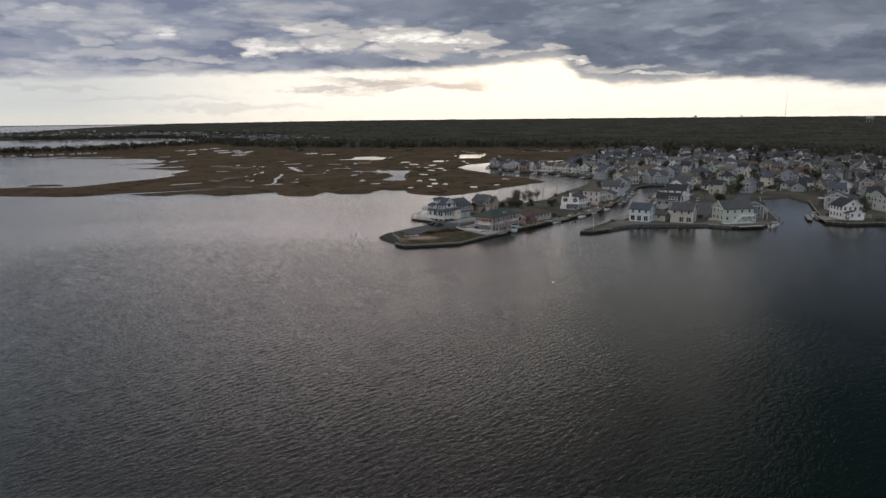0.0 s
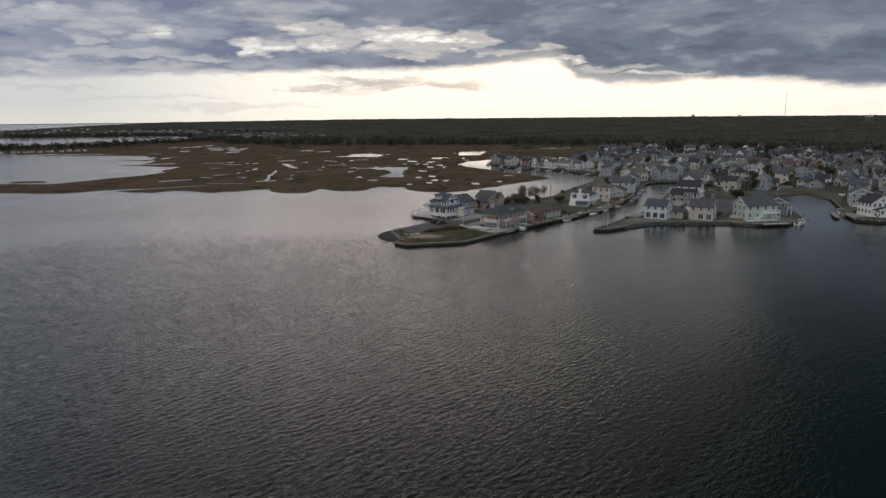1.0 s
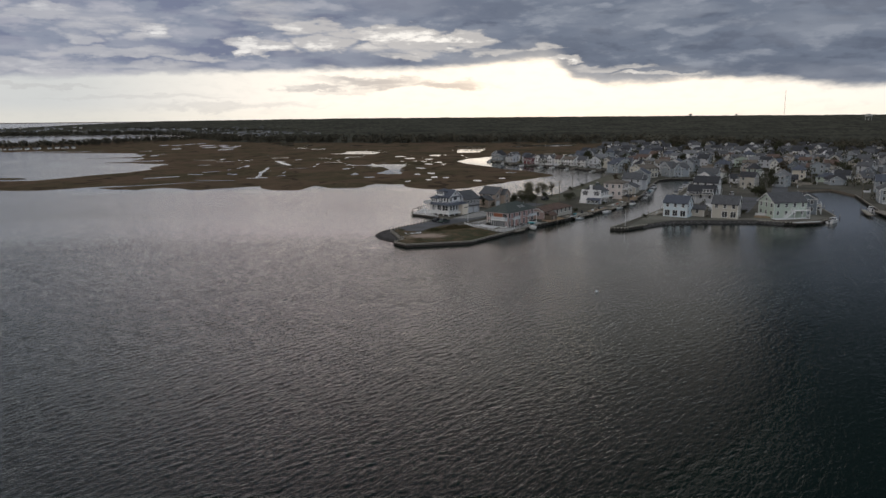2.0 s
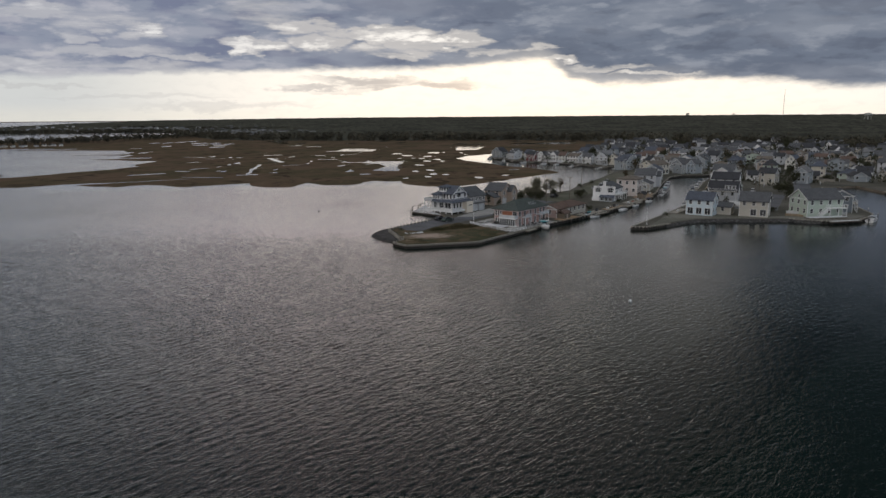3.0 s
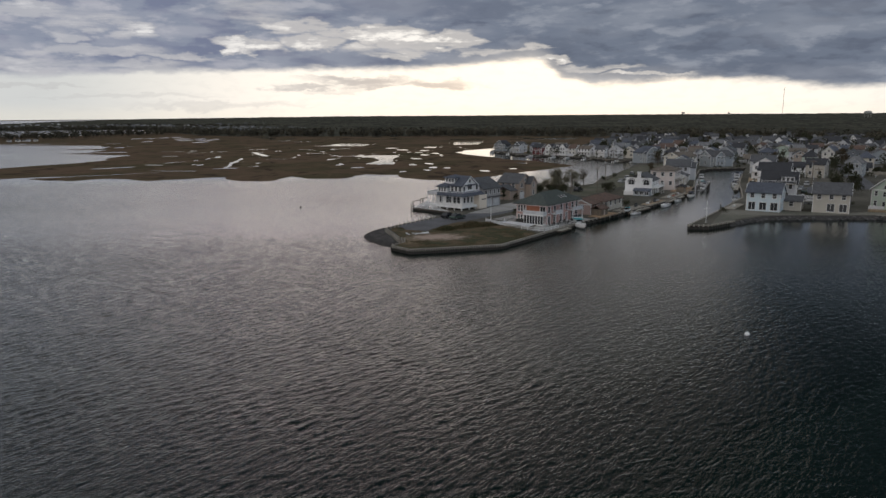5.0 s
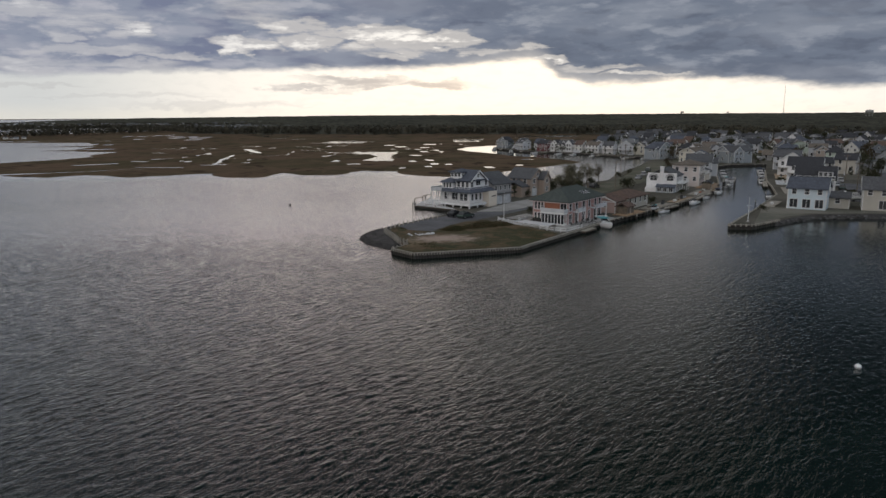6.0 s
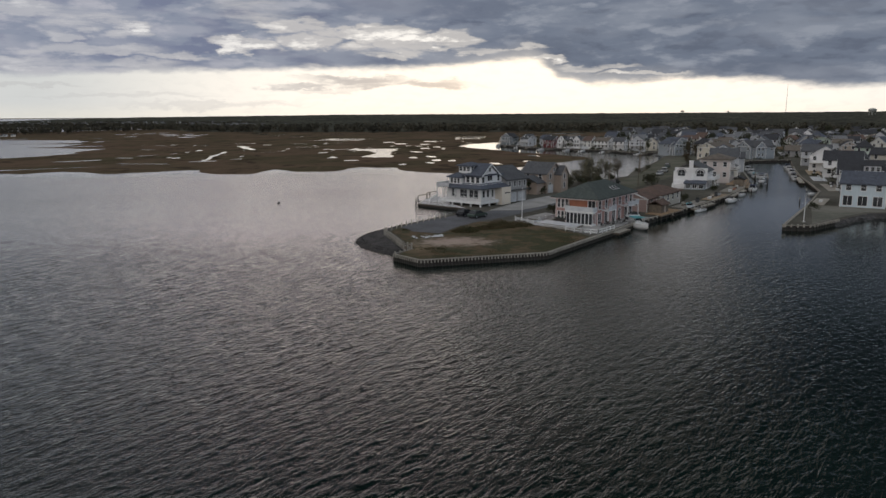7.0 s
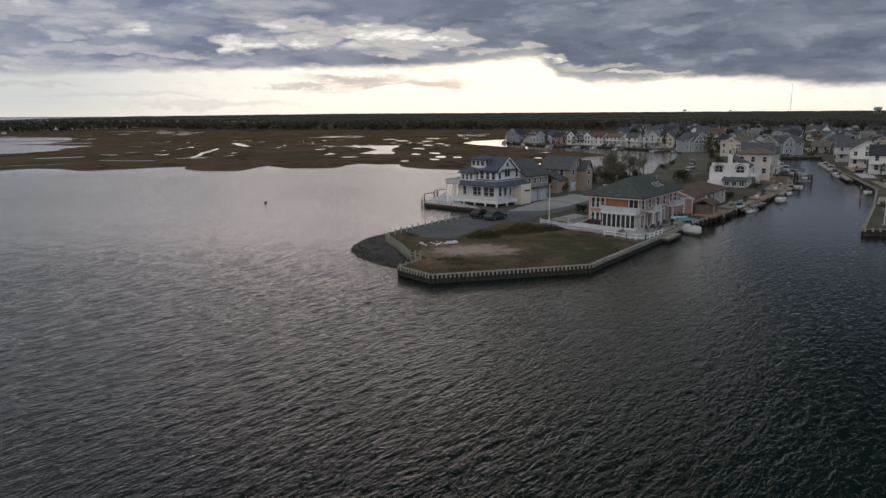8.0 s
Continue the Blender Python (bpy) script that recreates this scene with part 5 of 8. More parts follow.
    window(ob, pose(3.0, 4.9, e2 + 0.95), 0.7, 0.8)
    for p in ((-0.4, -0.2), (-0.4, 3.6), (-0.4, 7.2), (-0.4, 10.8), (3.4, -0.2), (6.6, -0.2)):
        part("porch_post", Geo().box(p[0] - 0.09, p[1] - 0.09, f1, p[0] + 0.09, p[1] + 0.09, e1 - 0.2), TRIM, ob)
    part("porch_rail", railing(Geo(), [(3.4, -0.25), (-0.42, -0.25), (-0.42, 11.5)], f1, 0.9, 0.35), TRIM, ob)
    part("porch_skirt", Geo().box(-0.5, -0.32, f1 - 0.62, L, -0.28, f1 - 0.1).box(-0.54, -0.3, f1 - 0.62, -0.5, D + 1.2, f1 - 0.1), TRIM, ob)
    # cream garage bay at the street end and the grey wing beyond
    bay = Geo().box(6.3, -1.1, -0.3, L + 0.2, 2.0, e1 - 0.25)
    part("garage_bay", bay, SIDE["ivory"], ob)
    part("bay_window", Geo().box(7.4, -1.15, 2.5, 9.2, -1.1, 2.75), GLASS, ob)
    wing = Geo().box(L, 0.2, -0.3, L + 8.4, D - 1.0, 5.4)
    gable_wall(wing, L, L + 8.4, 0.2, D - 1.0, 5.4, 2.6, "x")
    part("wing_wall", wing, SIDE["grey"], ob, "grey clapboard garage wing")
    part("wing_roof", gable(Geo(), L + 0.2, L + 8.4, 0.2, D - 1.0, 5.4, 2.6, 0.5), ROOF["grey"], ob)
    part("wing_eave", Geo().box(L + 0.4, -0.7, 2.75, L + 8.6, 0.2, 2.9), ROOF["grey"], ob)
    for u in (11.0, 14.4):
        part("garage_door", Geo().box(u, 0.14, 0, u + 2.7, 0.197, 2.3).box(u, 0.12, 0.75, u + 2.7, 0.15, 0.79).box(u, 0.12, 1.5, u + 2.7, 0.15, 1.54), VINYL, ob)
    for u in (11.0, 13.0, 15.0, 17.0):
        window(ob, pose(u, 0.2, 3.7), 0.8, 1.1)
    return ob


def arched_house():
    """White stucco canal house with two arched windows and a tall chimney on its gable."""
    ob = thing("house", pose(83.4, 90.6, GROUND, rz=55) @ Matrix.Diagonal((0.9, 0.92, 0.93, 1)), "white canal house with two arched windows and tall chimney", "house", "canal houses")
    body = Geo().box(-6, -4.5, -0.3, 6, 5, 5.0)
    body.box(-6.03, -4.6, 2.4, -5.6, 4.6, 6.1)
    part("wall", body, SIDE["white"], ob)
    part("roof", gable(Geo(), -5.6, 6, -4.5, 5, 5.0, 2.3, 0.3), ROOF["grey"], ob)
    part("chimney", Geo().box(-6.35, -0.5, 0, -5.5, 0.6, 8.0).box(-6.45, -0.6, 8.0, -5.4, 0.7, 8.2), SIDE["white"], ob)
    for y in (-2.6, 2.7):
        arch = Geo()
        pts = [(-1.0, 0), (1.0, 0), (1.0, 0.8)] + [(math.cos(radians(t)), 0.8 + math.sin(radians(t))) for t in range(20, 180, 20)] + [(-1.0, 0.8)]
        fr = part("window", Geo().side([(u * 1.14, v * 1.07 - 0.1) for u, v in pts], -0.06, 0.0), TRIM, ob, "arched white window", at=pose(-6.03, y, 3.7))
        part("pane", Geo().side(pts, -0.09, -0.05), GLASS, fr)
        part("bar", Geo().box(-0.12, -0.04, 0, -0.09, 0.04, 1.78).box(-0.12, -0.95, 0.76, -0.09, 0.95, 0.84), TRIM, fr)
        hood = [(1.3 * math.cos(radians(t)), 1.3 * math.sin(radians(t))) for t in range(0, 181, 20)]
        k = Geo()
        n = len(hood)
        k.v = [(x, u * q, v * q) for x in (-0.2, 0.4) for q in (0.95, 1.05) for u, v in hood]
        for i in range(n - 1):
            k.f += [(i, n + i, n + i + 1, i + 1), (n + i, 3 * n + i, 3 * n + i + 1, n + i + 1), (2 * n + i, i, i + 1, 2 * n + i + 1), (3 * n + i, 2 * n + i, 2 * n + i + 1, 3 * n + i + 1)]
        k.m = [0] * len(k.f)
        part("hood", k, ROOF["grey"], ob, at=pose(-6.1, y, 4.55))
    # low front block with a lean-to roof
    low = Geo().box(-8.6, -4.4, -0.3, -6.03, 1.2, 1.7)
    part("sun_porch", low, SIDE["bluegrey"], ob)
    lean = Geo().side([(-4.7, 0.0), (1.5, 0.0), (1.5, 0.16), (-4.7, 0.16)], 0.0, 3.1)
    part("porch_roof", lean.turned(pose(-9.0, 0, 1.65, ry=-14)), ROOF["slateblue"], ob)
    # white battered skirt below the arched windows
    part("skirt_wall", Geo().prism([(-7.2, -0.2), (-6.0, -0.2), (-6.0, 5.4), (-7.2, 5.0)], -0.3, 1.4).prism([(-6.6, -1.0), (-6.0, -1.0), (-6.0, 4.9), (-6.6, 4.7)], 1.4, 2.4), SIDE["white"], ob)
    for y in (-3.4, -1.6, 0.2):
        window(ob, pose(-8.6, y, 0.4, rz=270), 1.1, 1.1, 2, 1)
    for u in (-4, -1.5, 1.5, 4):
        window(ob, pose(u, -4.5, 0.3), 1.5, 2.0, 2, 1, name="glass_door")
        window(ob, pose(u, -4.5, 3.3), 1.0, 1.3)
    part("balcony", Geo().box(-5, -6.6, 2.6, 5.5, -4.5, 2.8), TRIM, ob)
    part("railing", railing(Geo(), [(-5, -4.6), (-5, -6.5), (5.4, -6.5), (5.4, -4.6)], 2.8, 0.95), TRIM, ob)
    for u in (-4.8, -1.4, 2.0, 5.2):
        part("post", Geo().box(u - 0.08, -6.55, -0.3, u + 0.08, -6.4, 2.6), TRIM, ob)
    return ob


pink_house()
deck_house()
arched_house()
TAKEN = [(42, 38), (20, 62), (30, 74), (83, 90)]


def placed(x, y, ang, w, d, **kw):
    TAKEN.append((x, y))
    return house(x, y, ang, w, d, **kw)


# left finger
tan_gables = placed(38.6, 85.6, 45, 7.6, 7.6, storeys=2, axis="y", rise=2.5, wall="brown", top="grey", wing=(1.9, 3.4, 2.0, 4.9, 1.9), label="tan-brown shingled house with steep gables and a garage", group="bayfront houses", seed=3, garage=True, storey=2.4, trim_paint=SIDE["tan"])
part("garage_wing", Geo().box(-7.6, -3.2, -0.3, -3.8, 3.4, 3.0), SIDE["brown"], tan_gables)
part("garage_roof", gable(Geo(), -7.6, -3.8, -3.2, 3.4, 3.0, 1.5, 0.4), ROOF["grey"], tan_gables)
part("porch_wing", Geo().box(3.8, -3.0, -0.3, 6.6, 2.0, 2.7), SIDE["offwhite"], tan_gables)
part("porch_roof", gable(Geo(), 3.8, 6.6, -3.0, 2.0, 2.7, 1.1, 0.4), ROOF["brown"], tan_gables)
window(tan_gables, pose(5.2, -3.0, 0.9), 1.0, 1.2)
placed(57.2, 55.4, 47, 12.5, 7.4, storeys=1, roof="hip", rise=1.5, wall="beige", top="brown", label="low beige bungalow with brown hipped roof beside a wooden deck", group="canal houses", seed=4, storey=2.5, skip=0.05)
placed(50.2, 46.2, 47, 5.2, 5.2, storeys=1, roof="gable", rise=1.0, wall="pink", top="brown", label="small rose outbuilding with low brown roof", group="canal houses", seed=5, storey=2.4)
placed(97.2, 104.6, 54, 8.8, 8.4, storeys=2, roof="hip", rise=1.6, wall="blush", top="tan", label="two-storey blush stucco house with hipped tan roof", group="canal houses", seed=6, storey=3.0, base=0.9, porch=(1.8, 1), skip=0.0, pitch=2.0)
placed(110, 124, 60, 10, 8, storeys=1, roof="gable", rise=1.6, wall="beige", top="grey", label="low beige canal house with a wide lawn", group="canal houses", seed=8)
placed(118, 140, 62, 12, 9, storeys=2, roof="gable", axis="y", rise=2.5, wall="lightgrey", top="grey", label="grey gabled canal house with white trim", group="canal houses", seed=9, wing=(0, 5, 2, 5, 1.8))
placed(132, 168, 62, 12, 9, storeys=2, roof="gable", axis="x", rise=2.3, wall="bluegrey", top="slateblue", label="blue-grey canal house with long slate roof", group="canal houses", seed=10)
placed(147, 203, 30, 14, 9, storeys=2, roof="gable", axis="x", rise=2.0, wall="cream", top="tan", label="cream two-storey house at the head of the canal", group="canal houses", seed=11, big_ground="s")
placed(168, 207, 10, 13, 9, storeys=2, roof="gable", axis="x", rise=2.4, wall="bluegrey", top="grey", label="blue-grey house with dark gambrel wing at the canal head", group="canal houses", seed=12, wing=(-2.5, 5, 2, 5.4, 2.2))
# right finger, bay row
placed(100.6, 45.3, -41, 8.4, 6.8, storeys=2, axis="x", rise=2.2, wall="paleblue", top="slateblue", label="pale blue two-storey house with sliding doors facing the bay", group="bay row", seed=13, big_ground="s", storey=2.45, base=0.3, skip=0.05)
placed(116.2, 40.0, -35, 8.6, 7.4, storeys=2, axis="x", rise=2.5, wall="beige", top="grey", label="pale beige two-storey house with dark glass doors facing the bay", group="bay row", seed=14, big_ground="s", storey=2.45, base=0.3, skip=0.2)
placed(108.6, 45.5, -38, 5.0, 5.5, storeys=1, axis="x", rise=1.1, wall="beige", top="grey", label="low beige annex between two bayfront houses", group="bay row", seed=15, storey=2.3)
green_house = placed(136.4, 38.6, 5, 12.8, 8.8, storeys=2, axis="x", rise=2.9, stair=True, wall="sage", top="grey", label="large sage-green gabled house with white outside stair", group="bay row", seed=16, storey=2.7, skip=0.1)
part("balcony", Geo().box(0.2, -6.6, 2.75, 6.4, -4.42, 2.95), TRIM, green_house, "white bayward balcony")
part("balcony_rail", railing(Geo(), [(0.2, -4.5), (0.2, -6.55), (6.35, -6.55), (6.35, -4.5)], 2.95, 0.95), TRIM, green_house)
for u in (0.3, 3.3, 6.3):
    part("post", Geo().box(u - 0.09, -6.6, -0.3, u + 0.09, -6.42, 2.75), TRIM, green_house)
flight = Geo()
for i in range(12):
    flight.box(0.1 - 0.3 * i, -6.5, 2.7 - 0.225 * i, 0.4 - 0.3 * i, -5.5, 2.76 - 0.225 * i)
for yy in (-6.55, -5.45):
    flight.bar((0.3, yy, 2.75), (-3.4, yy, 0.0), 0.06, 0.28).bar((0.3, yy, 3.85), (-3.4, yy, 1.05), 0.06, 0.09)
    for i in range(0, 13, 2):
        flight.box(0.25 - 0.3 * i, yy - 0.04, 2.7 - 0.225 * i, 0.33 - 0.3 * i, yy + 0.04, 3.75 - 0.225 * i)
part("front_stair", flight, TRIM, green_house, "white stair down to the yard")
placed(150.5, 47, 60, 8, 7, storeys=2, axis="x", rise=1.8, wall="slate", top="dark", label="dark slate house with white stair rails by the second canal", group="bay row", seed=17, porch=(1.6, 1), stair=True)
dark_house = placed(127.0, 82.5, -34, 10.6, 8.2, storeys=1, axis="x", rise=3.4, storey=2.6, base=1.3, wall="lightgrey", top="dark", label="pale house with steep black roof and long white dormer", group="canal houses", seed=18, skip=0.0, porch=(1.8, 1))
part("dormer", Geo().box(0.6, -3.6, 4.3, 4.6, 0.0, 6.1), SIDE["lightgrey"], dark_house, "white shed dormer")
part("dormer_roof", Geo().box(0.3, -4.0, 6.1, 4.9, 0.1, 6.28), ROOF["dark"], dark_house)
for u in (1.3, 2.6, 3.9):
    window(dark_house, pose(u, -3.6, 4.75), 0.8, 1.0)
placed(143.5, 113, -36, 10.5, 8.5, storeys=2, axis="x", rise=2.6, wall="white", top="dark", label="white canal house with dark roof and bayward deck", group="canal houses", seed=19, porch=(2, 1), stair=True)
placed(154, 137, -36, 9.5, 9, storeys=2, axis="y", rise=3.0, wall="white", top="grey", label="white gable-fronted canal house with stacked decks", group="canal houses", seed=20, porch=(1.8, 1))
placed(168, 163, -36, 10, 8.5, storeys=2, axis="x", rise=2.4, wall="lightgrey", top="grey", label="light grey canal house with white trim", group="canal houses", seed=22, porch=(1.6, 1))
# beyond the second canal
placed(187.0, 40.5, 0, 8.8, 8.4, storeys=2, axis="y", rise=2.8, wall="white", top="dark", label="white gable-fronted house with a glazed porch by the second canal", group="east row", seed=23, pitch=1.9, skip=0.0, wing=(0, 7.4, 2.2, 2.9, 0.8), dormers=0, stair=True)
placed(222, 60, 0, 12, 9, storeys=2, axis="x", rise=2.4, wall="lightgrey", top="dark", label="light grey bayfront house with dark roof", group="east row", seed=24)
placed(203, 72, 60, 12, 9, storeys=2, axis="x", rise=2.2, wall="bluegrey", top="grey", label="blue-grey house with long white deck", group="east row", seed=25, porch=(2, 1))
# peninsula row along the channel
for i, (hx, hy, ha, wl, rf, ax, lab) in enumerate((
        (90, 384, -52, "slate", "dark", "y", "slate-blue channel house with white gable trim"), (97, 357, -62, "lightgrey", "grey", "x", "light grey channel house with stacked decks"),
        (107, 336, -50, "red", "dark", "x", "dark red channel house with white decks"), (119, 322, -40, "white", "grey", "x", "long white channel house with boat dock"),
        (131, 306, -55, "white", "tan", "x", "low white channel house behind a dock"), (143, 285, -25, "lightgrey", "grey", "y", "grey channel house with white triple-decked gable"),
        (158, 268, -25, "bluegrey", "slateblue", "x", "blue-grey channel house with steep roofs"))):
    placed(hx, hy, ha, (10, 7.5, 7.8, 11, 10, 8.6, 10)[i], 7, storeys=2, storey=2.25, stair=i % 2 == 0, dormers=2 if ax == "x" and i in (1, 3) else 0, axis=ax, rise=(3.0, 2.0, 2.2, 2.0, 1.8, 3.2, 2.8)[i], wall=wl, top=rf, label=lab, group="channel houses", seed=30 + i, porch=(1.8, 1), wing=(2.0, 4.2, 1.4, 5.2, 2.2) if i in (0, 3, 6) else None, pitch=2.1)
for i, (hx, hy, ha, w_, wl, rf, ax, lab) in enumerate((
        (101, 372, -60, 7.0, "white", "grey", "y", "narrow white channel house with a tall gable"), (108, 352, -55, 6.4, "lightgrey", "slateblue", "x", "pale grey house behind the channel row"),
        (113, 329, -45, 5.6, "white", "dark", "y", "small white gable-fronted channel house"), (125, 315, -48, 5.4, "offwhite", "brown", "x", "small off-white channel house between docks"),
        (137, 296, -40, 6.2, "white", "grey", "x", "white channel house with stacked decks"), (150, 282, -30, 6.4, "cream", "tan", "y", "cream gabled house beside the channel"),
        (124, 345, -50, 8.0, "beige", "tan", "x", "beige house with low tan roof behind the channel"), (140, 322, -40, 8.0, "slate", "grey", "y", "slate-blue house with white gable trim"))):
    placed(hx, hy, ha, w_, 6.2, storeys=2, storey=2.3, axis=ax, rise=2.2, wall=wl, top=rf, label=lab, group="channel houses", seed=50 + i, porch=(1.4, 1) if i in (0, 2, 4) else None, pitch=2.2)
placed(146, 243, 15, 13, 9, storeys=2, axis="y", rise=3.0, wall="bluegrey", top="slateblue", label="blue-grey house with steep twin gables by the channel", group="channel houses", seed=41, wing=(-3, 5, 2, 5.4, 2.5), porch=(1.5, 1))

# the rest of the town in rows along its lanes
LANE = radians(57)
walls = ["white", "lightgrey", "grey", "white", "bluegrey", "beige", "tan", "slate", "lightgrey", "offwhite", "bluegrey", "cream", "sage", "slate", "white", "grey"]
tops = ["grey", "grey", "dark", "slateblue", "light", "tan", "dark", "grey", "brown", "slateblue"]
LIMIT = [(126, 335), (165, 400), (205, 488), (268, 596), (366, 566), (437, 512), (500, 440), (580, 380), (620, 60), (250, 42), (200, 60), (150, 150), (110, 250)]
said = {"slate": "slate-blue", "white": "white", "offwhite": "off-white", "lightgrey": "light grey", "bluegrey": "blue-grey", "cream": "cream", "beige": "beige", "paleblue": "pale blue", "grey": "grey", "tan": "tan", "sage": "sage-green", "blush": "blush"}
said_top = {"grey": "grey", "dark": "dark", "slateblue": "slate-blue", "light": "pale grey", "brown": "brown", "tan": "tan"}
YARDS = []
PLOTS = []
for row in range(-16, 30):
    for col in range(-20, 45):
        u, v = row * 21 + (4 if col % 2 else -4), col * 15.0
        hx = 230 + u * math.sin(LANE) * 1 + v * math.cos(LANE) + CITY.uniform(-4, 4)
        hy = 230 - u * math.cos(LANE) * 1 + v * math.sin(LANE) + CITY.uniform(-4, 4)
        ok = bool(inside(np.array([hx]), np.array([hy]), LIMIT)[0]) and bool(inside(np.array([hx]), np.array([hy]), LAND)[0])
        pick = CITY.random()
        if not ok or shore_distance(hx, hy, LAND) < 11 or min(math.hypot(hx - a, hy - b) for a, b in TAKEN) < 13.2:
            continue
        if pick < 0.16:
            YARDS.append((hx, hy))
            continue
        TAKEN.append((hx, hy))
        PLOTS.append((hx, hy))
PLOTS.sort(key=lambda p: math.hypot(p[0] + 5, p[1] + 120))
rest = Geo()
for count, (hx, hy) in enumerate(PLOTS):
    wl, rf = CITY.choice(walls), CITY.choice(tops)
    st = 2 if CITY.random() < 0.62 else 1
    kind = "hip" if CITY.random() < 0.2 else "gable"
    ax = CITY.choice("xxy")
    far = count > 110
    ang = math.degrees(LANE) - 90 + CITY.choice((0, 0, 90, 180)) + CITY.gauss(0, 14)
    w, d, rise = CITY.uniform(5.8, 9.6), CITY.uniform(5.2, 7.6), CITY.uniform(1.4, 3.2)
    wing = (CITY.uniform(-2, 2), CITY.uniform(3.6, 5), CITY.uniform(1, 3), 0.35 + 2.6 * st - CITY.choice((0, 0, 0.8)), CITY.uniform(1.4, 2.0)) if CITY.random() < 0.6 else None
    if count >= 190:
        k = len(rest.v)
        h = 0.3 + 2.6 * st
        c = walls.index(wl) % 3
        rest.box(-w / 2, -d / 2, -0.3, w / 2, d / 2, h, c)
        gable_wall(rest, -w / 2, w / 2, -d / 2, d / 2, h, rise, "x", c)
        gable(rest, -w / 2, w / 2, -d / 2, d / 2, h, rise, 0.4, axis="x", mi=3 + count % 2)
        for side in ("s", "w", "e"):
            for i in range(3):
                for s in range(st):
                    m = on_wall(-w / 2, w / 2, -d / 2, d / 2, side, wall_len(-w / 2, w / 2, -d / 2, d / 2, side) * (i + 0.5) / 3, 1.2 + 2.6 * s)
                    q = len(rest.v)
                    rest.box(-0.5, -0.05, 0, 0.5, 0.01, 1.3, 5)
                    rest.turned(m, q)
        rest.turned(pose(hx, hy, GROUND, rz=ang), k)
        continue
    house(hx, hy, ang, w, d, storeys=st, roof=kind, axis=ax, rise=rise, wall=wl, top=rf,
          label=f"{said[wl]} {'two-storey' if st == 2 else 'single-storey'} house with {said_top[rf]} {'hipped' if kind == 'hip' else 'gabled'} roof", seed=100 + count,
          wing=wing, dormers=CITY.choice((0, 1, 2, 2)) if kind == "gable" and ax == "x" and count < 90 and rise > 2 else 0, stair=count < 70 and CITY.random() < 0.35, porch=(1.6, 1) if st == 2 and CITY.random() < 0.6 else None, chimney=CITY.random() < 0.15, skip=0.3 if far else 0.15, pitch=2.7 if far else 2.3)
if rest.v:
    tagged(part("far_houses", rest, [SIDE["white"], SIDE["lightgrey"], SIDE["beige"], ROOF["grey"], ROOF["dark"], GLASS]), "distant grey and white gabled houses at the back of town", "houses", kind="stuff")

# ---- seawalls ----
BROWNTIMBER = mat("brown_timber", (0.034, 0.028, 0.023), (0.018, 0.015, 0.012), rough=0.85, scale=1.5, fine=9, bump=0.02, spread=0.25)


def smooth_path(pts, step):
    """Even places along a line of places, with the heading at each."""
    out, left = [], 0.0
    for (ax, ay), (bx, by) in zip(pts, pts[1:]):
        L = math.hypot(bx - ax, by - ay)
        d = left
        while d < L:
            out.append((ax + (bx - ax) * d / L, ay + (by - ay) * d / L, math.atan2(by - ay, bx - ax)))
            d += step
        left = d - L
    return out


def pile_mesh(r, top, wet=0.8):
    g = Geo()
    # wet foot, coloured dark higher up to imitate merging with the dark reflection
    g.tube((0, 0, -1.4), (0, 0, wet), r, r, 8, 1, cap=False)
    g.tube((0, 0, wet), (0, 0, top - 0.55), r, r * 0.96, 8, 0, cap=False)
    g.tube((0, 0, top - 0.55), (0, 0, top), r * 1.0, r * 0.85, 8, 2)
    return g.mesh("pile", [BROWNTIMBER, DARKTIMBER, CAPTIMBER])


PILE, TALL_PILE = pile_mesh(0.17, 1.62), pile_mesh(0.13, 1.75)


def bulkhead(line, step, label, out=0.22, pile=None, cap=True):
    """A timber seawall along a shore: sheeting, cap beams, and piles on the water side (to the right of the line)."""
    ob = thing("bulkhead", Matrix(), label, "seawall", kind="structure")
    for (ax, ay), (bx, by) in zip(line, line[1:]):
        t = math.atan2(by - ay, bx - ax)
        nx, ny = math.sin(t), -math.cos(t)
        a, b = (ax + nx * 0.06, ay + ny * 0.06), (bx + nx * 0.06, by + ny * 0.06)
        g = Geo().bar((*a, -0.45), (*b, -0.45), 0.1, 1.9, 1).bar((*a, 0.92), (*b, 0.92), 0.1, 0.83, 0)
        part("sheeting", g, [BROWNTIMBER, DARKTIMBER], ob)
        if cap:
            part("cap", Geo().bar((*a, 1.40), (*b, 1.40), 0.30, 0.12), CAPTIMBER, ob)
    for x, y, t in smooth_path(line, step):
        part("pile", pile or PILE, TIMBER, ob, at=pose(x + math.sin(t) * out, y - math.cos(t) * out, 0, rz=hash_turn(x, y)))
    return ob


def hash_turn(x, y):
    return (x * 37.0 + y * 91.0) % 360


bulkhead(TIP + CANAL_WEST[:2], 0.5, "weathered timber seawall with close-set pale pile heads round the point", out=0.16, pile=pile_mesh(0.105, 1.5))
bulkhead(CANAL_WEST[1:8], 2.2, "timber canal seawall with mooring piles")
bulkhead(CANAL_WEST[7:] + CANAL_HEAD, 4.0, "timber seawall at the head of the canal")
bulkhead(CANAL_EAST, 2.6, "timber canal seawall with dark wet piles")
bulkhead([CANAL_EAST[-1]] + BAY_FRONT[:2], 1.1, "timber jetty end with pale pile heads")
bulkhead(BAY_FRONT[4:] + SECOND_CANAL[:1], 1.3, "timber bayfront seawall below the green house")
bulkhead(SECOND_CANAL[:3], 4.0, "timber seawall of the second canal")
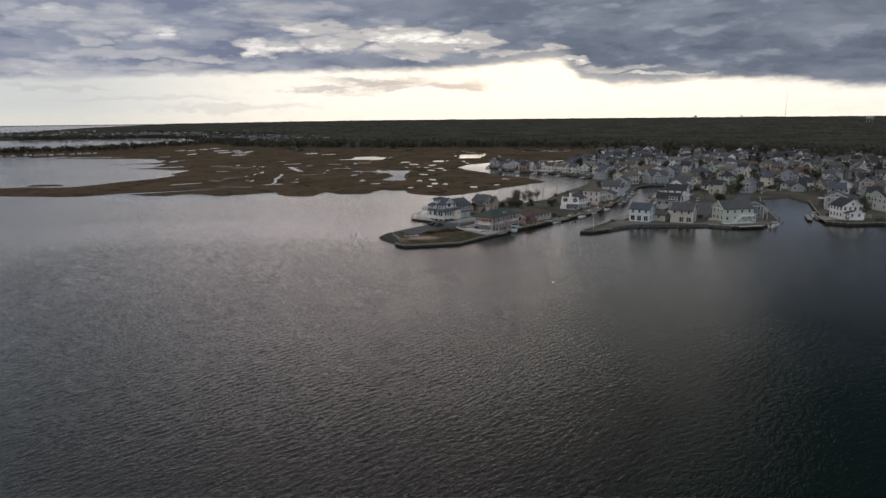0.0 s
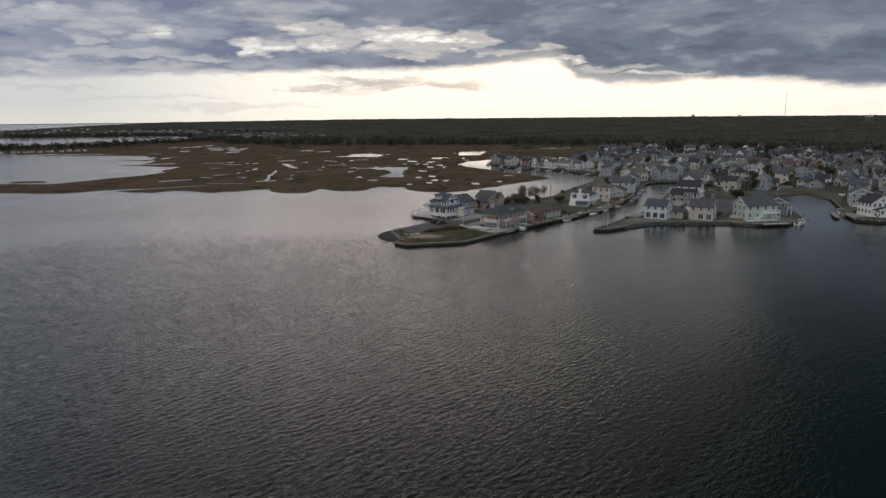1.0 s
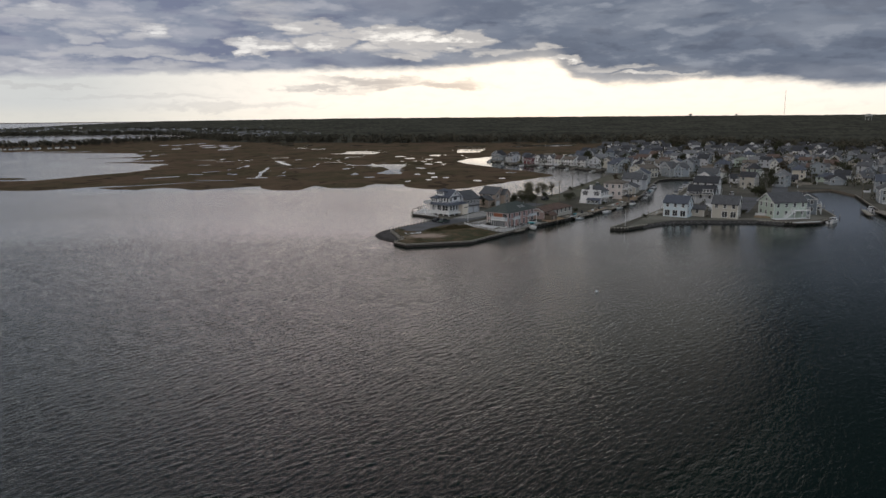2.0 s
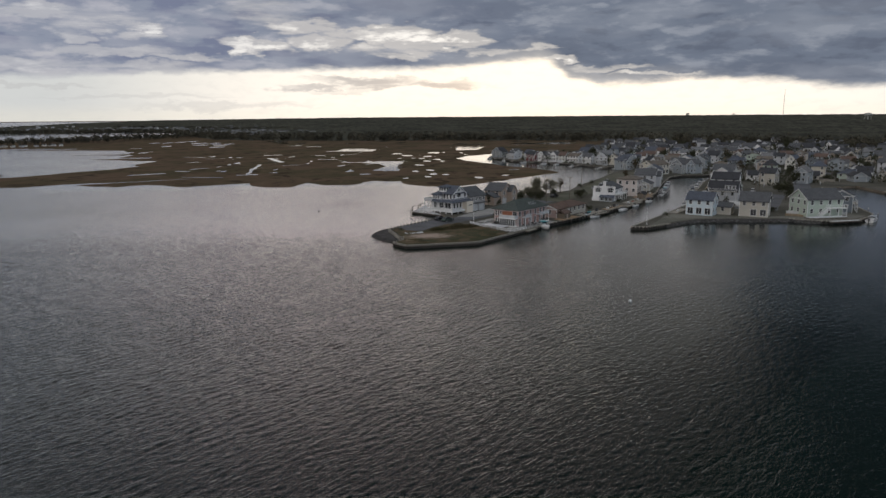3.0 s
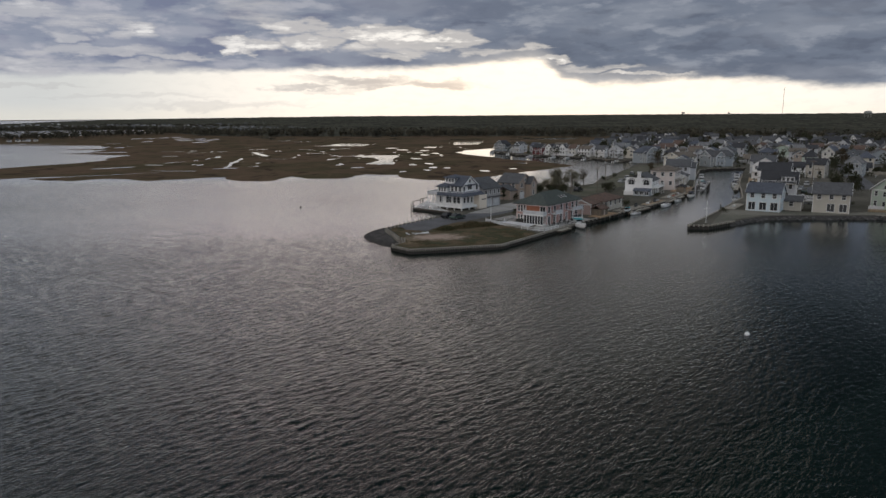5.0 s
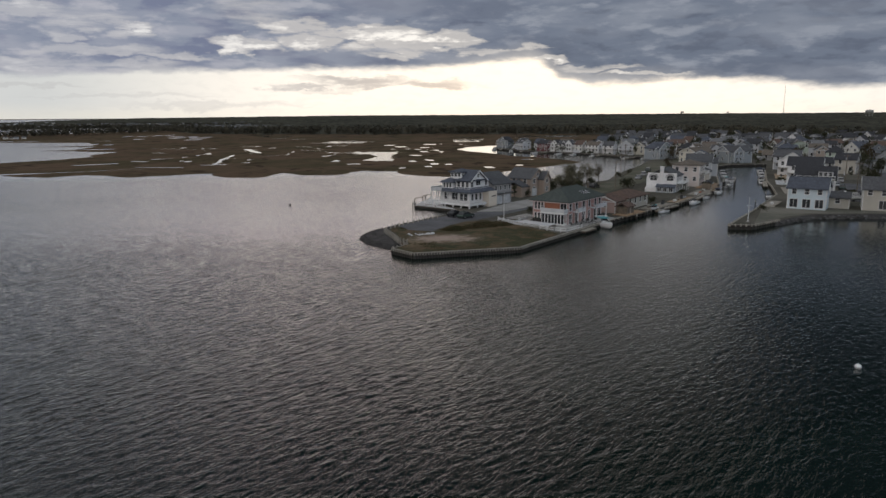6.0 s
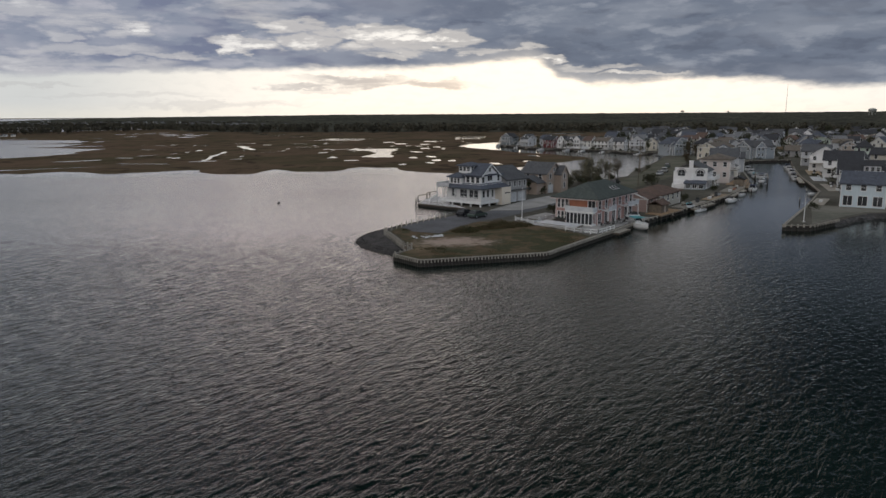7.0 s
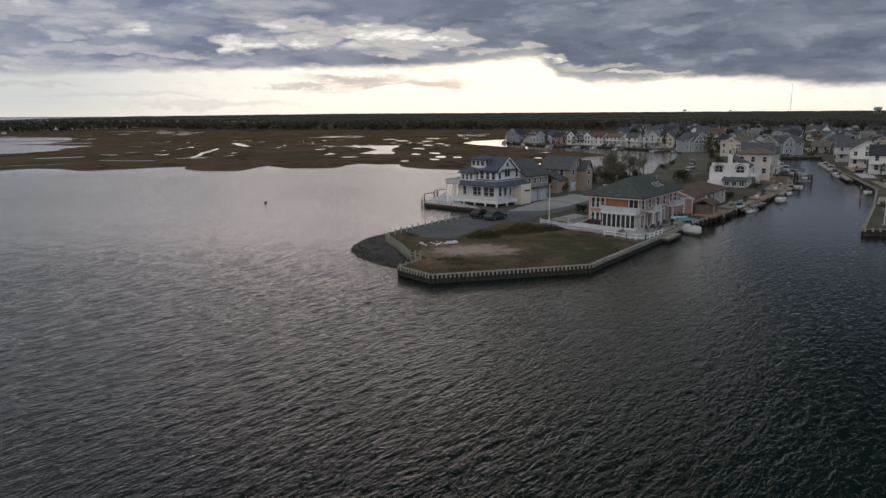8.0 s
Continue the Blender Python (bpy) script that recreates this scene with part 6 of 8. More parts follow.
bulkhead(SECOND_CANAL[4:] + EAST_FRONT[:3], 2.6, "timber seawall of the eastern point")
bulkhead(PENINSULA, 5.0, "timber seawall along the channel houses")


def stones(places, rnd, name, label, size):
    g = Geo()
    for x, y, z in places:
        s = rnd.uniform(*size)
        k = len(g.v)
        g.tube((x, y, z - s * 0.4), (x, y, z + s * 0.05), s * rnd.uniform(0.8, 1.1), s, 6, cap=False)
        g.tube((x, y, z + s * 0.05), (x + rnd.uniform(-0.2, 0.2) * s, y, z + s * 0.5), s, s * 0.45, 6)
        for i in range(k, len(g.v)):
            v = g.v[i]
            g.v[i] = (v[0] + rnd.uniform(-0.18, 0.18) * s, v[1] + rnd.uniform(-0.18, 0.18) * s, v[2] + rnd.uniform(-0.12, 0.12) * s)
    return tagged(part(name, g, STONE), label, "stones", kind="stuff")


# riprap bank under the blue and off-white houses
rr = random.Random(5)
bank = Geo()
line = smooth_path([(80, 26), (94, 34.3), (108, 32.8), (123, 30.8), (131, 25)], 1.5)
for (x, y, t), (x2, y2, t2) in zip(line, line[1:]):
    a, b = (math.sin(t), -math.cos(t)), (math.sin(t2), -math.cos(t2))
    w1, w2 = 1.9 + math.sin(x * 0.7) * 0.5, 1.9 + math.sin(x2 * 0.7) * 0.5
    bank.poly([(x, y, 1.34), (x2, y2, 1.34), (x2 + b[0] * w2, y2 + b[1] * w2, -0.35), (x + a[0] * w1, y + a[1] * w1, -0.35)])
tagged(part("bank", bank, GRAVELM), "dark sloping bank below the bayfront lawns", "bank", kind="structure")
spots = []
for x, y, t in line:
    for k in range(5):
        d = rr.uniform(0.2, 1.9)
        spots.append((x + math.sin(t) * d + rr.uniform(-0.5, 0.5), y - math.cos(t) * d + rr.uniform(-0.5, 0.5), 1.25 - d * 0.8))
stones(spots, rr, "riprap", "dark riprap stones along the bay bank", (0.2, 0.45))


def build_spit():
    """The low gravel spit outside the fence of the point."""
    n = 44
    us, vs = np.linspace(-12, -1, n), np.linspace(6, 39, n)
    X, Y = np.meshgrid(us, vs)
    shape = [(-4.2, 9.0), (-6.6, 12.0), (-8.6, 15.4), (-9.7, 20.4), (-9.2, 25), (-7.4, 29), (-4.8, 31.6), (-2.6, 35), (1, 37.5), (0.5, 30), (-2.5, 25), (-2, 18), (-1, 9), (-3.2, 6.6)]
    d = np.array([[(1 if inside(np.array([x]), np.array([y]), shape)[0] else -1) * shore_distance(x, y, shape) for x, y in zip(a, b)] for a, b in zip(X, Y)])
    Z = 0.3 + np.clip(d * 0.5, -0.8, 0.75) + 0.15 * (fbm(X / 1.2, Y / 1.2, 3, 8) - 0.5)
    sheet("gravel_spit", X, Y, Z, GRAVELM, "dark gravel spit beside the fenced point", "shore")
    rnd = random.Random(3)
    spots = []
    for i in range(2200):
        x, y = rnd.uniform(-10, 0), rnd.uniform(7, 37)
        if inside(np.array([x]), np.array([y]), shape)[0]:
            z = 0.3 + min(0.7, shore_distance(x, y, shape) * 0.5)
            spots.append((x, y, z))
    stones(spots, rnd, "spit_stones", "scattered dark stones on the gravel spit", (0.05, 0.17)).data.materials[0] = GRAVELM


build_spit()


def post_mesh(h, w=0.15):
    return Geo().box(-w / 2, -w / 2, -0.4, w / 2, w / 2, h).box(-w / 2 - 0.02, -w / 2 - 0.02, h, w / 2 + 0.02, w / 2 + 0.02, h + 0.04).mesh("post", CAPTIMBER)


def post_fence(line, step, h, label, rails=()):
    ob = thing("fence", pose(line[0][0], line[0][1], GROUND), label, "fence")
    me = post_mesh(h)
    x0, y0 = line[0]
    for x, y, t in smooth_path(line, step):
        part("post", me, CAPTIMBER, ob, at=pose(x - x0, y - y0, 0, rz=math.degrees(t) + 2 * math.sin(x * 5)))
    for z in rails:
        for (ax, ay), (bx, by) in zip(line, line[1:]):
            part("rail", Geo().bar((ax - x0, ay - y0, z), (bx - x0, by - y0, z), 0.05, 0.10), CAPTIMBER, ob)
    return ob


post_fence([(-4.0, 25.6), (0.2, 32.2), (3.9, 36.2), (8.6, 41.2)], 1.75, 0.85, "row of weathered timber posts beside the inlet")
post_fence([(-4.5, 23.2), (-3.0, 16.4), (-1.9, 10.5), (-0.6, 8.4)], 1.1, 0.95, "low timber post and rail fence along the gravel spit", rails=(0.3, 0.68))
part_line = [(-3.3, 5.0), (-0.6, 8.3)]
post_fence(part_line, 1.2, 0.35, "short timber return wall on the point", rails=(0.12,))

# ---- roads, lawns, paving ----


def flat(name, outline, dz, material, label, category):
    from mathutils.geometry import tessellate_polygon
    pts = [Vector((x, y, GROUND + dz)) for x, y in outline]
    g = Geo()
    g.v = [tuple(p) for p in pts]
    g.f = [tuple(t) for t in tessellate_polygon([pts])]
    g.m = [0] * len(g.f)
    return tagged(part(name, g, material), label, category, kind="structure")


def ribbon(name, pts, width, dz, material, label, category):
    g = Geo()
    rows = []
    for i, (x, y) in enumerate(pts):
        a, b = pts[max(0, i - 1)], pts[min(len(pts) - 1, i + 1)]
        t = math.atan2(b[1] - a[1], b[0] - a[0])
        nx, ny = -math.sin(t) * width / 2, math.cos(t) * width / 2
        rows.append(((x + nx, y + ny, GROUND + dz), (x - nx, y - ny, GROUND + dz)))
    for (a, b), (c, d) in zip(rows, rows[1:]):
        g.poly([b, d, c, a])
    return tagged(part(name, g, material), label, category, kind="structure")


LANE_NEAR = [(7, 34.5), (15, 40.5), (24, 49.5), (36, 64), (48, 78), (58, 89.5)]
LANE_FAR = [(58, 89.5), (68, 101), (84, 122), (99, 148), (114, 178), (130, 205), (160, 232), (210, 262), (300, 320)]
ribbon("road", LANE_NEAR, 7.5, 0.030, ASPHALT, "grey worn asphalt lane along the finger", "road")
ribbon("lane", LANE_FAR, 11.0, 0.028, VERGE, "pale grass-grown gravel lane between the yards", "road")
flat("turning_place", [(-1.2, 30), (0.6, 24.8), (4.9, 22.2), (8.4, 28.4), (13, 34.4), (17, 37.5), (22, 42), (14, 47), (5.5, 39.3), (0, 33)], 0.024, ASPHALT, "dark asphalt turning place at the lane's end", "road")
flat("driveway", [(18.2, 50), (25.2, 49.6), (31, 55), (38, 63.5), (44, 71), (38, 75), (30, 67)], 0.036, CONCRETE, "pale concrete driveway by the white house", "driveway")
flat("terrace", [(24.5, 27.5), (29.2, 19.2), (31.5, 17.6), (41.5, 28.8), (48, 35), (46, 40), (34, 26.5), (29, 33)], 0.06, CONCRETE, "grey paved terrace between the rose house and the canal", "terrace")
flat("patio", [(23.2, 38.6), (27.4, 33.8), (31.6, 40.2), (29.6, 45.2)], 0.05, CONCRETE, "pale paved patio between the lane and the rose house", "patio")
flat("kerb_lawn", [(24, 36), (29, 34.5), (43, 50), (58, 68), (55, 71), (40, 55)], 0.02, LAWN, "narrow dry lawn beside the lane", "lawn")
flat("bay_lawn", [(74, 23), (82, 28.5), (94, 36), (108, 34.5), (122, 32.5), (131, 27), (142, 28), (151, 34), (150, 40), (120, 37), (104, 40), (93, 48), (89, 46)], 0.02, SANDYARD, "bare sandy yard along the bayfront", "yard")
flat("side_lawn", [(66, 112), (80, 124), (92, 149), (107, 175), (122, 200), (117, 180), (102, 149), (86, 124), (70, 106)], 0.02, LAWN, "grassy verge beside the channel", "lawn")
flat("parking_lot", [(117, 58), (130, 50), (160, 95), (150, 102)], 0.022, ASPHALT, "grey asphalt lane of the right-hand finger", "road")
for i, (ax, ay, bx, by) in enumerate(((165, 90, 240, 215), (205, 60, 330, 250), (180, 230, 420, 80), (150, 300, 300, 520), (230, 300, 480, 180), (260, 420, 520, 260))):
    ribbon("road", [(ax, ay), ((ax + bx) / 2, (ay + by) / 2), (bx, by)], 7, 0.026 + 0.004 * i, ASPHALT, "grey asphalt town lane between houses", "road")


def build_tip():
    """The rough open lot on the point: uneven dry grass, a pale sandy patch, grass tufts."""
    shape = [(-3.1, 4.1), (0.1, 0.3), (18.9, 3.1), (20.9, 5.4), (29.9, 15.6), (24, 27), (19.5, 34.5), (14, 34.5), (9.2, 28.2), (5.4, 21.6), (0.6, 24), (-1.6, 28.6), (-3.4, 25.4), (-2.2, 19), (-1.2, 12.8), (-0.3, 8.6)]
    xs, ys = np.arange(-4, 30.5, 0.25), np.arange(0, 34, 0.25)
    X, Y = np.meshgrid(xs, ys)
    ins = inside(X, Y, shape)
    Z = np.where(ins, GROUND + 0.05 + 0.16 * fbm(X / 3, Y / 3, 3, 71), GROUND - 0.15)
    sheet("rough_lot", X, Y, Z, LOT, "rough dry grass lot with a worn sandy scar on the point", "lawn", keep=ins)
    sand = [(1.5, 16.5), (2.6, 10.6), (6.7, 9.2), (11.4, 10.6), (10.6, 15.4), (6.2, 17.4)]
    rnd = random.Random(14)
    g, s = Geo(), Geo()
    for i in range(9000):
        x, y = rnd.uniform(-3, 29), rnd.uniform(0, 33)
        if not inside(np.array([x]), np.array([y]), shape)[0] or (inside(np.array([x]), np.array([y]), sand)[0] and rnd.random() < 0.93):
            continue
        tall = 0.02 + 0.5 * max(0, float(fbm(np.array([x / 4]), np.array([y / 4]), 3, 75)[0]) - 0.42)
        for k in range(2):
            a = rnd.uniform(0, 6.28)
            w, h = 0.07, tall * rnd.uniform(0.6, 1.5)
            dx, dy = math.cos(a) * w, math.sin(a) * w
            g.poly([(x - dx, y - dy, GROUND), (x + dx, y + dy, GROUND), (x + rnd.uniform(-0.15, 0.15), y + rnd.uniform(-0.15, 0.15), GROUND + 0.1 + h)])
    # browner scrub by the terrace fence
    mounds = [(9.6, 22.6, 2.2, 1.5, 1.25, 4200), (13.4, 25.4, 2.2, 1.5, 0.8, 2600), (16.6, 27.4, 2.4, 1.9, 1.6, 5200), (20.4, 28.0, 2.2, 1.6, 1.2, 3200), (0.4, 25.8, 1.6, 1.0, 0.6, 1300), (2.6, 7.6, 2.0, 1.3, 0.35, 1300)]
    for mx, my, ra, rb, tall, count in [m for m in mounds for k in range(m[5])]:
        q, turn = math.sqrt(rnd.random()) * 1.35, rnd.uniform(0, 6.283)
        x, y = mx + ra * q * math.cos(turn), my + rb * q * math.sin(turn)
        if not inside(np.array([x]), np.array([y]), shape)[0]:
            continue
        ragged = float(fbm(np.array([x / 1.6]), np.array([y / 1.6]), 3, 77)[0])
        hh = tall * max(0.08, 1 - 0.62 * q * q) * (0.45 + 1.1 * ragged)
        z = GROUND + rnd.random() * hh
        u = Vector((rnd.gauss(0, 1), rnd.gauss(0, 1), rnd.gauss(0, 0.8))).normalized() * rnd.uniform(0.05, 0.12)
        w = u.cross(Vector((rnd.gauss(0, 1), rnd.gauss(0, 1), rnd.gauss(0, 1)))).normalized() * rnd.uniform(0.03, 0.07)
        p = Vector((x, y, z))
        s.poly([p - u, p - w, p + u, p + w])
    tagged(part("grass", g, GRASS), "short tufts of dry yellow-green grass", "grass", kind="stuff")
    tagged(part("scrub", s, SCRUB), "mounds of brown low scrub between grass and asphalt", "scrub", kind="stuff")


build_tip()

rr = random.Random(9)
stones([(4.5 + rr.gauss(0, 0.45), 18.6 + rr.gauss(0, 0.3), GROUND + 0.16) if i < 26 else (2.9 + rr.gauss(0, 1.1), 18.2 + rr.gauss(0, 0.5), GROUND + 0.1) for i in range(44)], rr, "rubble", "pale rubble heap in the grass", (0.12, 0.42)).data.materials[0] = VINYL

# ---- decks and docks ----


def deck(name, outline, top, label, boards=DECKWOOD, piles=True, category="deck"):
    """A platform of boards on piles; outline is a four-sided place, boards run along its first side."""
    a, b, c, d = [Vector((x, y, 0)) for x, y in outline]
    ob = thing(name, Matrix.Translation((a.x, a.y, 0)), label, category)
    n = max(2, int((d - a).length / 0.5))
    g = Geo()
    for i in range(n):
        t0, t1 = i / n, (i + 0.93) / n
        p0, p1, q0, q1 = a.lerp(d, t0) - a, a.lerp(d, t1) - a, b.lerp(c, t0) - a, b.lerp(c, t1) - a
        k = len(g.v)
        for z in (top - 0.06, top):
            g.v += [(v.x, v.y, z) for v in (p0, q0, q1, p1)]
        for q in ((0, 3, 2, 1), (4, 5, 6, 7), (0, 1, 5, 4), (1, 2, 6, 5), (2, 3, 7, 6), (3, 0, 4, 7)):
            g.f.append(tuple(k + i2 for i2 in q))
            g.m.append(0)
    tagged(part("decking", g, boards, ob), kind="stuff")
    for p, q in ((a, b), (b, c), (c, d), (d, a)):
        p, q = p - a, q - a
        part("beam", Geo().bar((p.x, p.y, top - 0.2), (q.x, q.y, top - 0.2), 0.14, 0.26), TIMBER, ob)
    if piles:
        for s in range(5):
            for r in range(3):
                p = a.lerp(b, 0.03 + 0.94 * s / 4).lerp(d.lerp(c, 0.03 + 0.94 * s / 4), 0.04 + 0.92 * r / 2) - a
                part("pile", pile_mesh_short(top), DARKTIMBER, ob, at=pose(p.x, p.y, 0))
    return ob


SHORT = {}


def pile_mesh_short(top):
    if top not in SHORT:
        SHORT[top] = Geo().tube((0, 0, -1.3), (0, 0, top - 0.07), 0.14, 0.13, 7).mesh("pile", DARKTIMBER)
    return SHORT[top]


inlet_deck = deck("deck", [(4.2, 66.2), (16.2, 53.6), (19.6, 57.0), (9.5, 80.5)], 1.2, "pale grey timber deck on piles around the white house", VINYL)
part("railing", railing(Geo(), [(3.2, 1.6), (6.0, 12.0)], 1.2, 0.95, 0.5), TRIM, inlet_deck)
part("railing", railing(Geo(), [(0.4, -0.1), (5.2, -5.2)], 1.2, 0.5, 2.4), TIMBER, inlet_deck)
for dx, dy, hh in ((-0.3, 0.6, 2.3), (0.4, 3.2, 2.6), (2.9, 8.0, 2.7), (3.9, 11.4, 2.5)):
    part("mooring_pile", pile_mesh(0.14, hh), TIMBER, inlet_deck, at=pose(dx, dy, 0))
part("davit", Geo().bar((0.4, 3.2, 2.6), (3.4, 3.8, 2.9), 0.12, 0.16).bar((2.9, 8.0, 2.8), (5.4, 8.4, 3.0), 0.12, 0.16), TIMBER, inlet_deck)

# dark sheets below the deck edges stand in for the shaded underside
part("apron", Geo().bar((0.3, 0.1, 0.35), (12.0, -12.2, 0.35), 0.1, 1.1), DARKTIMBER, inlet_deck)
part("apron", Geo().bar((0.3, 0.1, 0.35), (5.4, 14.0, 0.35), 0.1, 1.1), DARKTIMBER, inlet_deck)
white_deck = deck("deck", [(23.5, 29.4), (29.2, 22.6), (31.4, 25.2), (26.4, 31.8)], GROUND + 0.55, "low white deck platform beside the rose house", VINYL, piles=False)
part("skirt", Geo().bar((-0.05, -0.03, GROUND + 0.22), (5.65, -6.83, GROUND + 0.22), 0.06, 0.42), VINYL, white_deck)
for i in range(6):
    part("leg", Geo().box(i * 1.1, -i * 1.32 - 0.1, GROUND - 0.1, i * 1.1 + 0.12, -i * 1.32 + 0.02, GROUND + 0.4), TRIM, white_deck)


def panel_fence(line, h, label):
    x0, y0 = line[0]
    ob = thing("fence", pose(x0, y0, GROUND), label, "fence")
    for (ax, ay), (bx, by) in zip(line, line[1:]):
        L = math.hypot(bx - ax, by - ay)
        n = max(1, round(L / 2.0))
        for i in range(n):
            p = (ax - x0 + (bx - ax) * i / n, ay - y0 + (by - ay) * i / n)
            q = (ax - x0 + (bx - ax) * (i + 1) / n, ay - y0 + (by - ay) * (i + 1) / n)
            part("panel", Geo().bar((*p, h * 0.5), (*q, h * 0.5), 0.05, h * 0.86), VINYL, ob)
            part("post", Geo().box(p[0] - 0.07, p[1] - 0.07, -0.3, p[0] + 0.07, p[1] + 0.07, h + 0.08), TRIM, ob)
    return ob


panel_fence([(21.0, 35.2), (23.4, 29.9), (25.2, 31.0)], 0.8, "white vinyl panel fence beside the rough lot")
panel_fence([(25.8, 35.6), (29.2, 38.6), (33.4, 43.0)], 0.5, "white vinyl garden fence behind the rose house")
def rail_fence(line, h, label):
    x0, y0 = line[0]
    ob = thing("fence", pose(x0, y0, GROUND + 0.06), label, "fence")
    for (ax, ay), (bx, by) in zip(line, line[1:]):
        n = max(1, round(math.hypot(bx - ax, by - ay) / 1.5))
        for i in range(n + 1):
            px, py = ax - x0 + (bx - ax) * i / n, ay - y0 + (by - ay) * i / n
            part("post", Geo().box(px - 0.06, py - 0.06, -0.2, px + 0.06, py + 0.06, h + 0.06), TRIM, ob)
        for z in (h * 0.4, h * 0.95):
            part("rail", Geo().bar((ax - x0, ay - y0, z), (bx - x0, by - y0, z), 0.05, 0.12), TRIM, ob)
    return ob


rail_fence([(27.2, 21.8), (29.4, 18.8), (31.6, 17.3), (36.0, 21.9)], 0.8, "white post and rail fence along the canal terrace")
deck("dock", [(35.4, 20.6), (39.0, 24.6), (39.8, 23.9), (36.2, 19.9)], 1.05, "narrow grey timber dock beside the rose house", CAPTIMBER, category="dock")
deck("deck", [(50.8, 36.2), (58.4, 43.6), (56.4, 46.4), (48.6, 39.2)], 1.55, "warm brown timber deck behind the bungalow", ORANGE, category="deck")
deck("dock", [(62.2, 47.4), (71.6, 57.0), (72.4, 56.2), (63.0, 46.6)], 1.2, "grey timber dock along the canal", CAPTIMBER, category="dock")
deck("dock", [(83.0, 69.6), (93.6, 82.6), (94.4, 82.0), (83.8, 69.0)], 1.2, "grey timber dock along the canal", CAPTIMBER, category="dock")
deck("dock", [(96.6, 88.2), (104.4, 100.8), (105.6, 100.0), (97.8, 87.4)], 1.2, "tan timber dock beside the boat lifts", DECKWOOD, category="dock")
deck("dock", [(121, 97.5), (131, 115.5), (129.8, 116.2), (119.8, 98.2)], 1.2, "grey timber dock on the far canal bank", CAPTIMBER, category="dock")
deck("dock", [(136, 124.5), (147, 143.5), (145.6, 144.3), (134.6, 125.3)], 1.2, "grey timber dock on the far canal bank", CAPTIMBER, category="dock")
deck("dock", [(132.0, 24.6), (142.6, 26.0), (142.8, 24.6), (132.2, 23.2)], 1.4, "white bay dock in front of the green house", VINYL, category="dock")
for i, (px, py, pa) in enumerate(((84, 372, 250), (91, 338, 250), (103, 320, 220), (116, 303, 220), (126, 284, 235), (137, 259, 220))):
    c, s = math.cos(radians(pa)), math.sin(radians(pa))
    deck("dock", [(px, py), (px + 7 * c, py + 7 * s), (px + 7 * c - 1.6 * s, py + 7 * s + 1.6 * c), (px - 1.6 * s, py + 1.6 * c)], 1.1, "small pale dock on the channel", CAPTIMBER, piles=False, category="dock")

# ---- boats ----


def hull(L, B, D):
    """A lofted planing hull, bow towards +x, its keel line at z 0."""
    g = Geo()
    rows = []
    for i in range(9):
        t = i / 8
        wide = B / 2 * (1 - max(0, (t - 0.45) / 0.55) ** 2.2 * 0.97)
        keel = 0.0 + 0.55 * D * max(0, (t - 0.6) / 0.4) ** 2
        sheer = D * (0.9 + 0.22 * t * t)
        x = -L / 2 + L * t
        rows.append([(x, -wide, sheer), (x, -wide * 0.93, D * 0.45 + keel * 0.5), (x, -wide * 0.55, D * 0.12 + keel), (x, 0, keel), (x, wide * 0.55, D * 0.12 + keel), (x, wide * 0.93, D * 0.45 + keel * 0.5), (x, wide, sheer)])
    for r in rows:
        g.v += r
    for i in range(8):
        for j in range(6):
            a = i * 7 + j
            g.f.append((a, a + 1, a + 8, a + 7))
            g.m.append(0)
    g.f.append(tuple(range(6, -1, -1)))
    g.m.append(0)
    for i in range(8):
        a, b = i * 7, i * 7 + 6
        if i >= 4:
            g.f.append((a, a + 7, b + 7, b))
            g.m.append(0)
    # cockpit sole
    g.poly([(-L / 2 + 0.1, -B * 0.42, D * 0.5), (0, -B * 0.42, D * 0.5), (0, B * 0.42, D * 0.5), (-L / 2 + 0.1, B * 0.42, D * 0.5)])
    return g


HULLS = {}


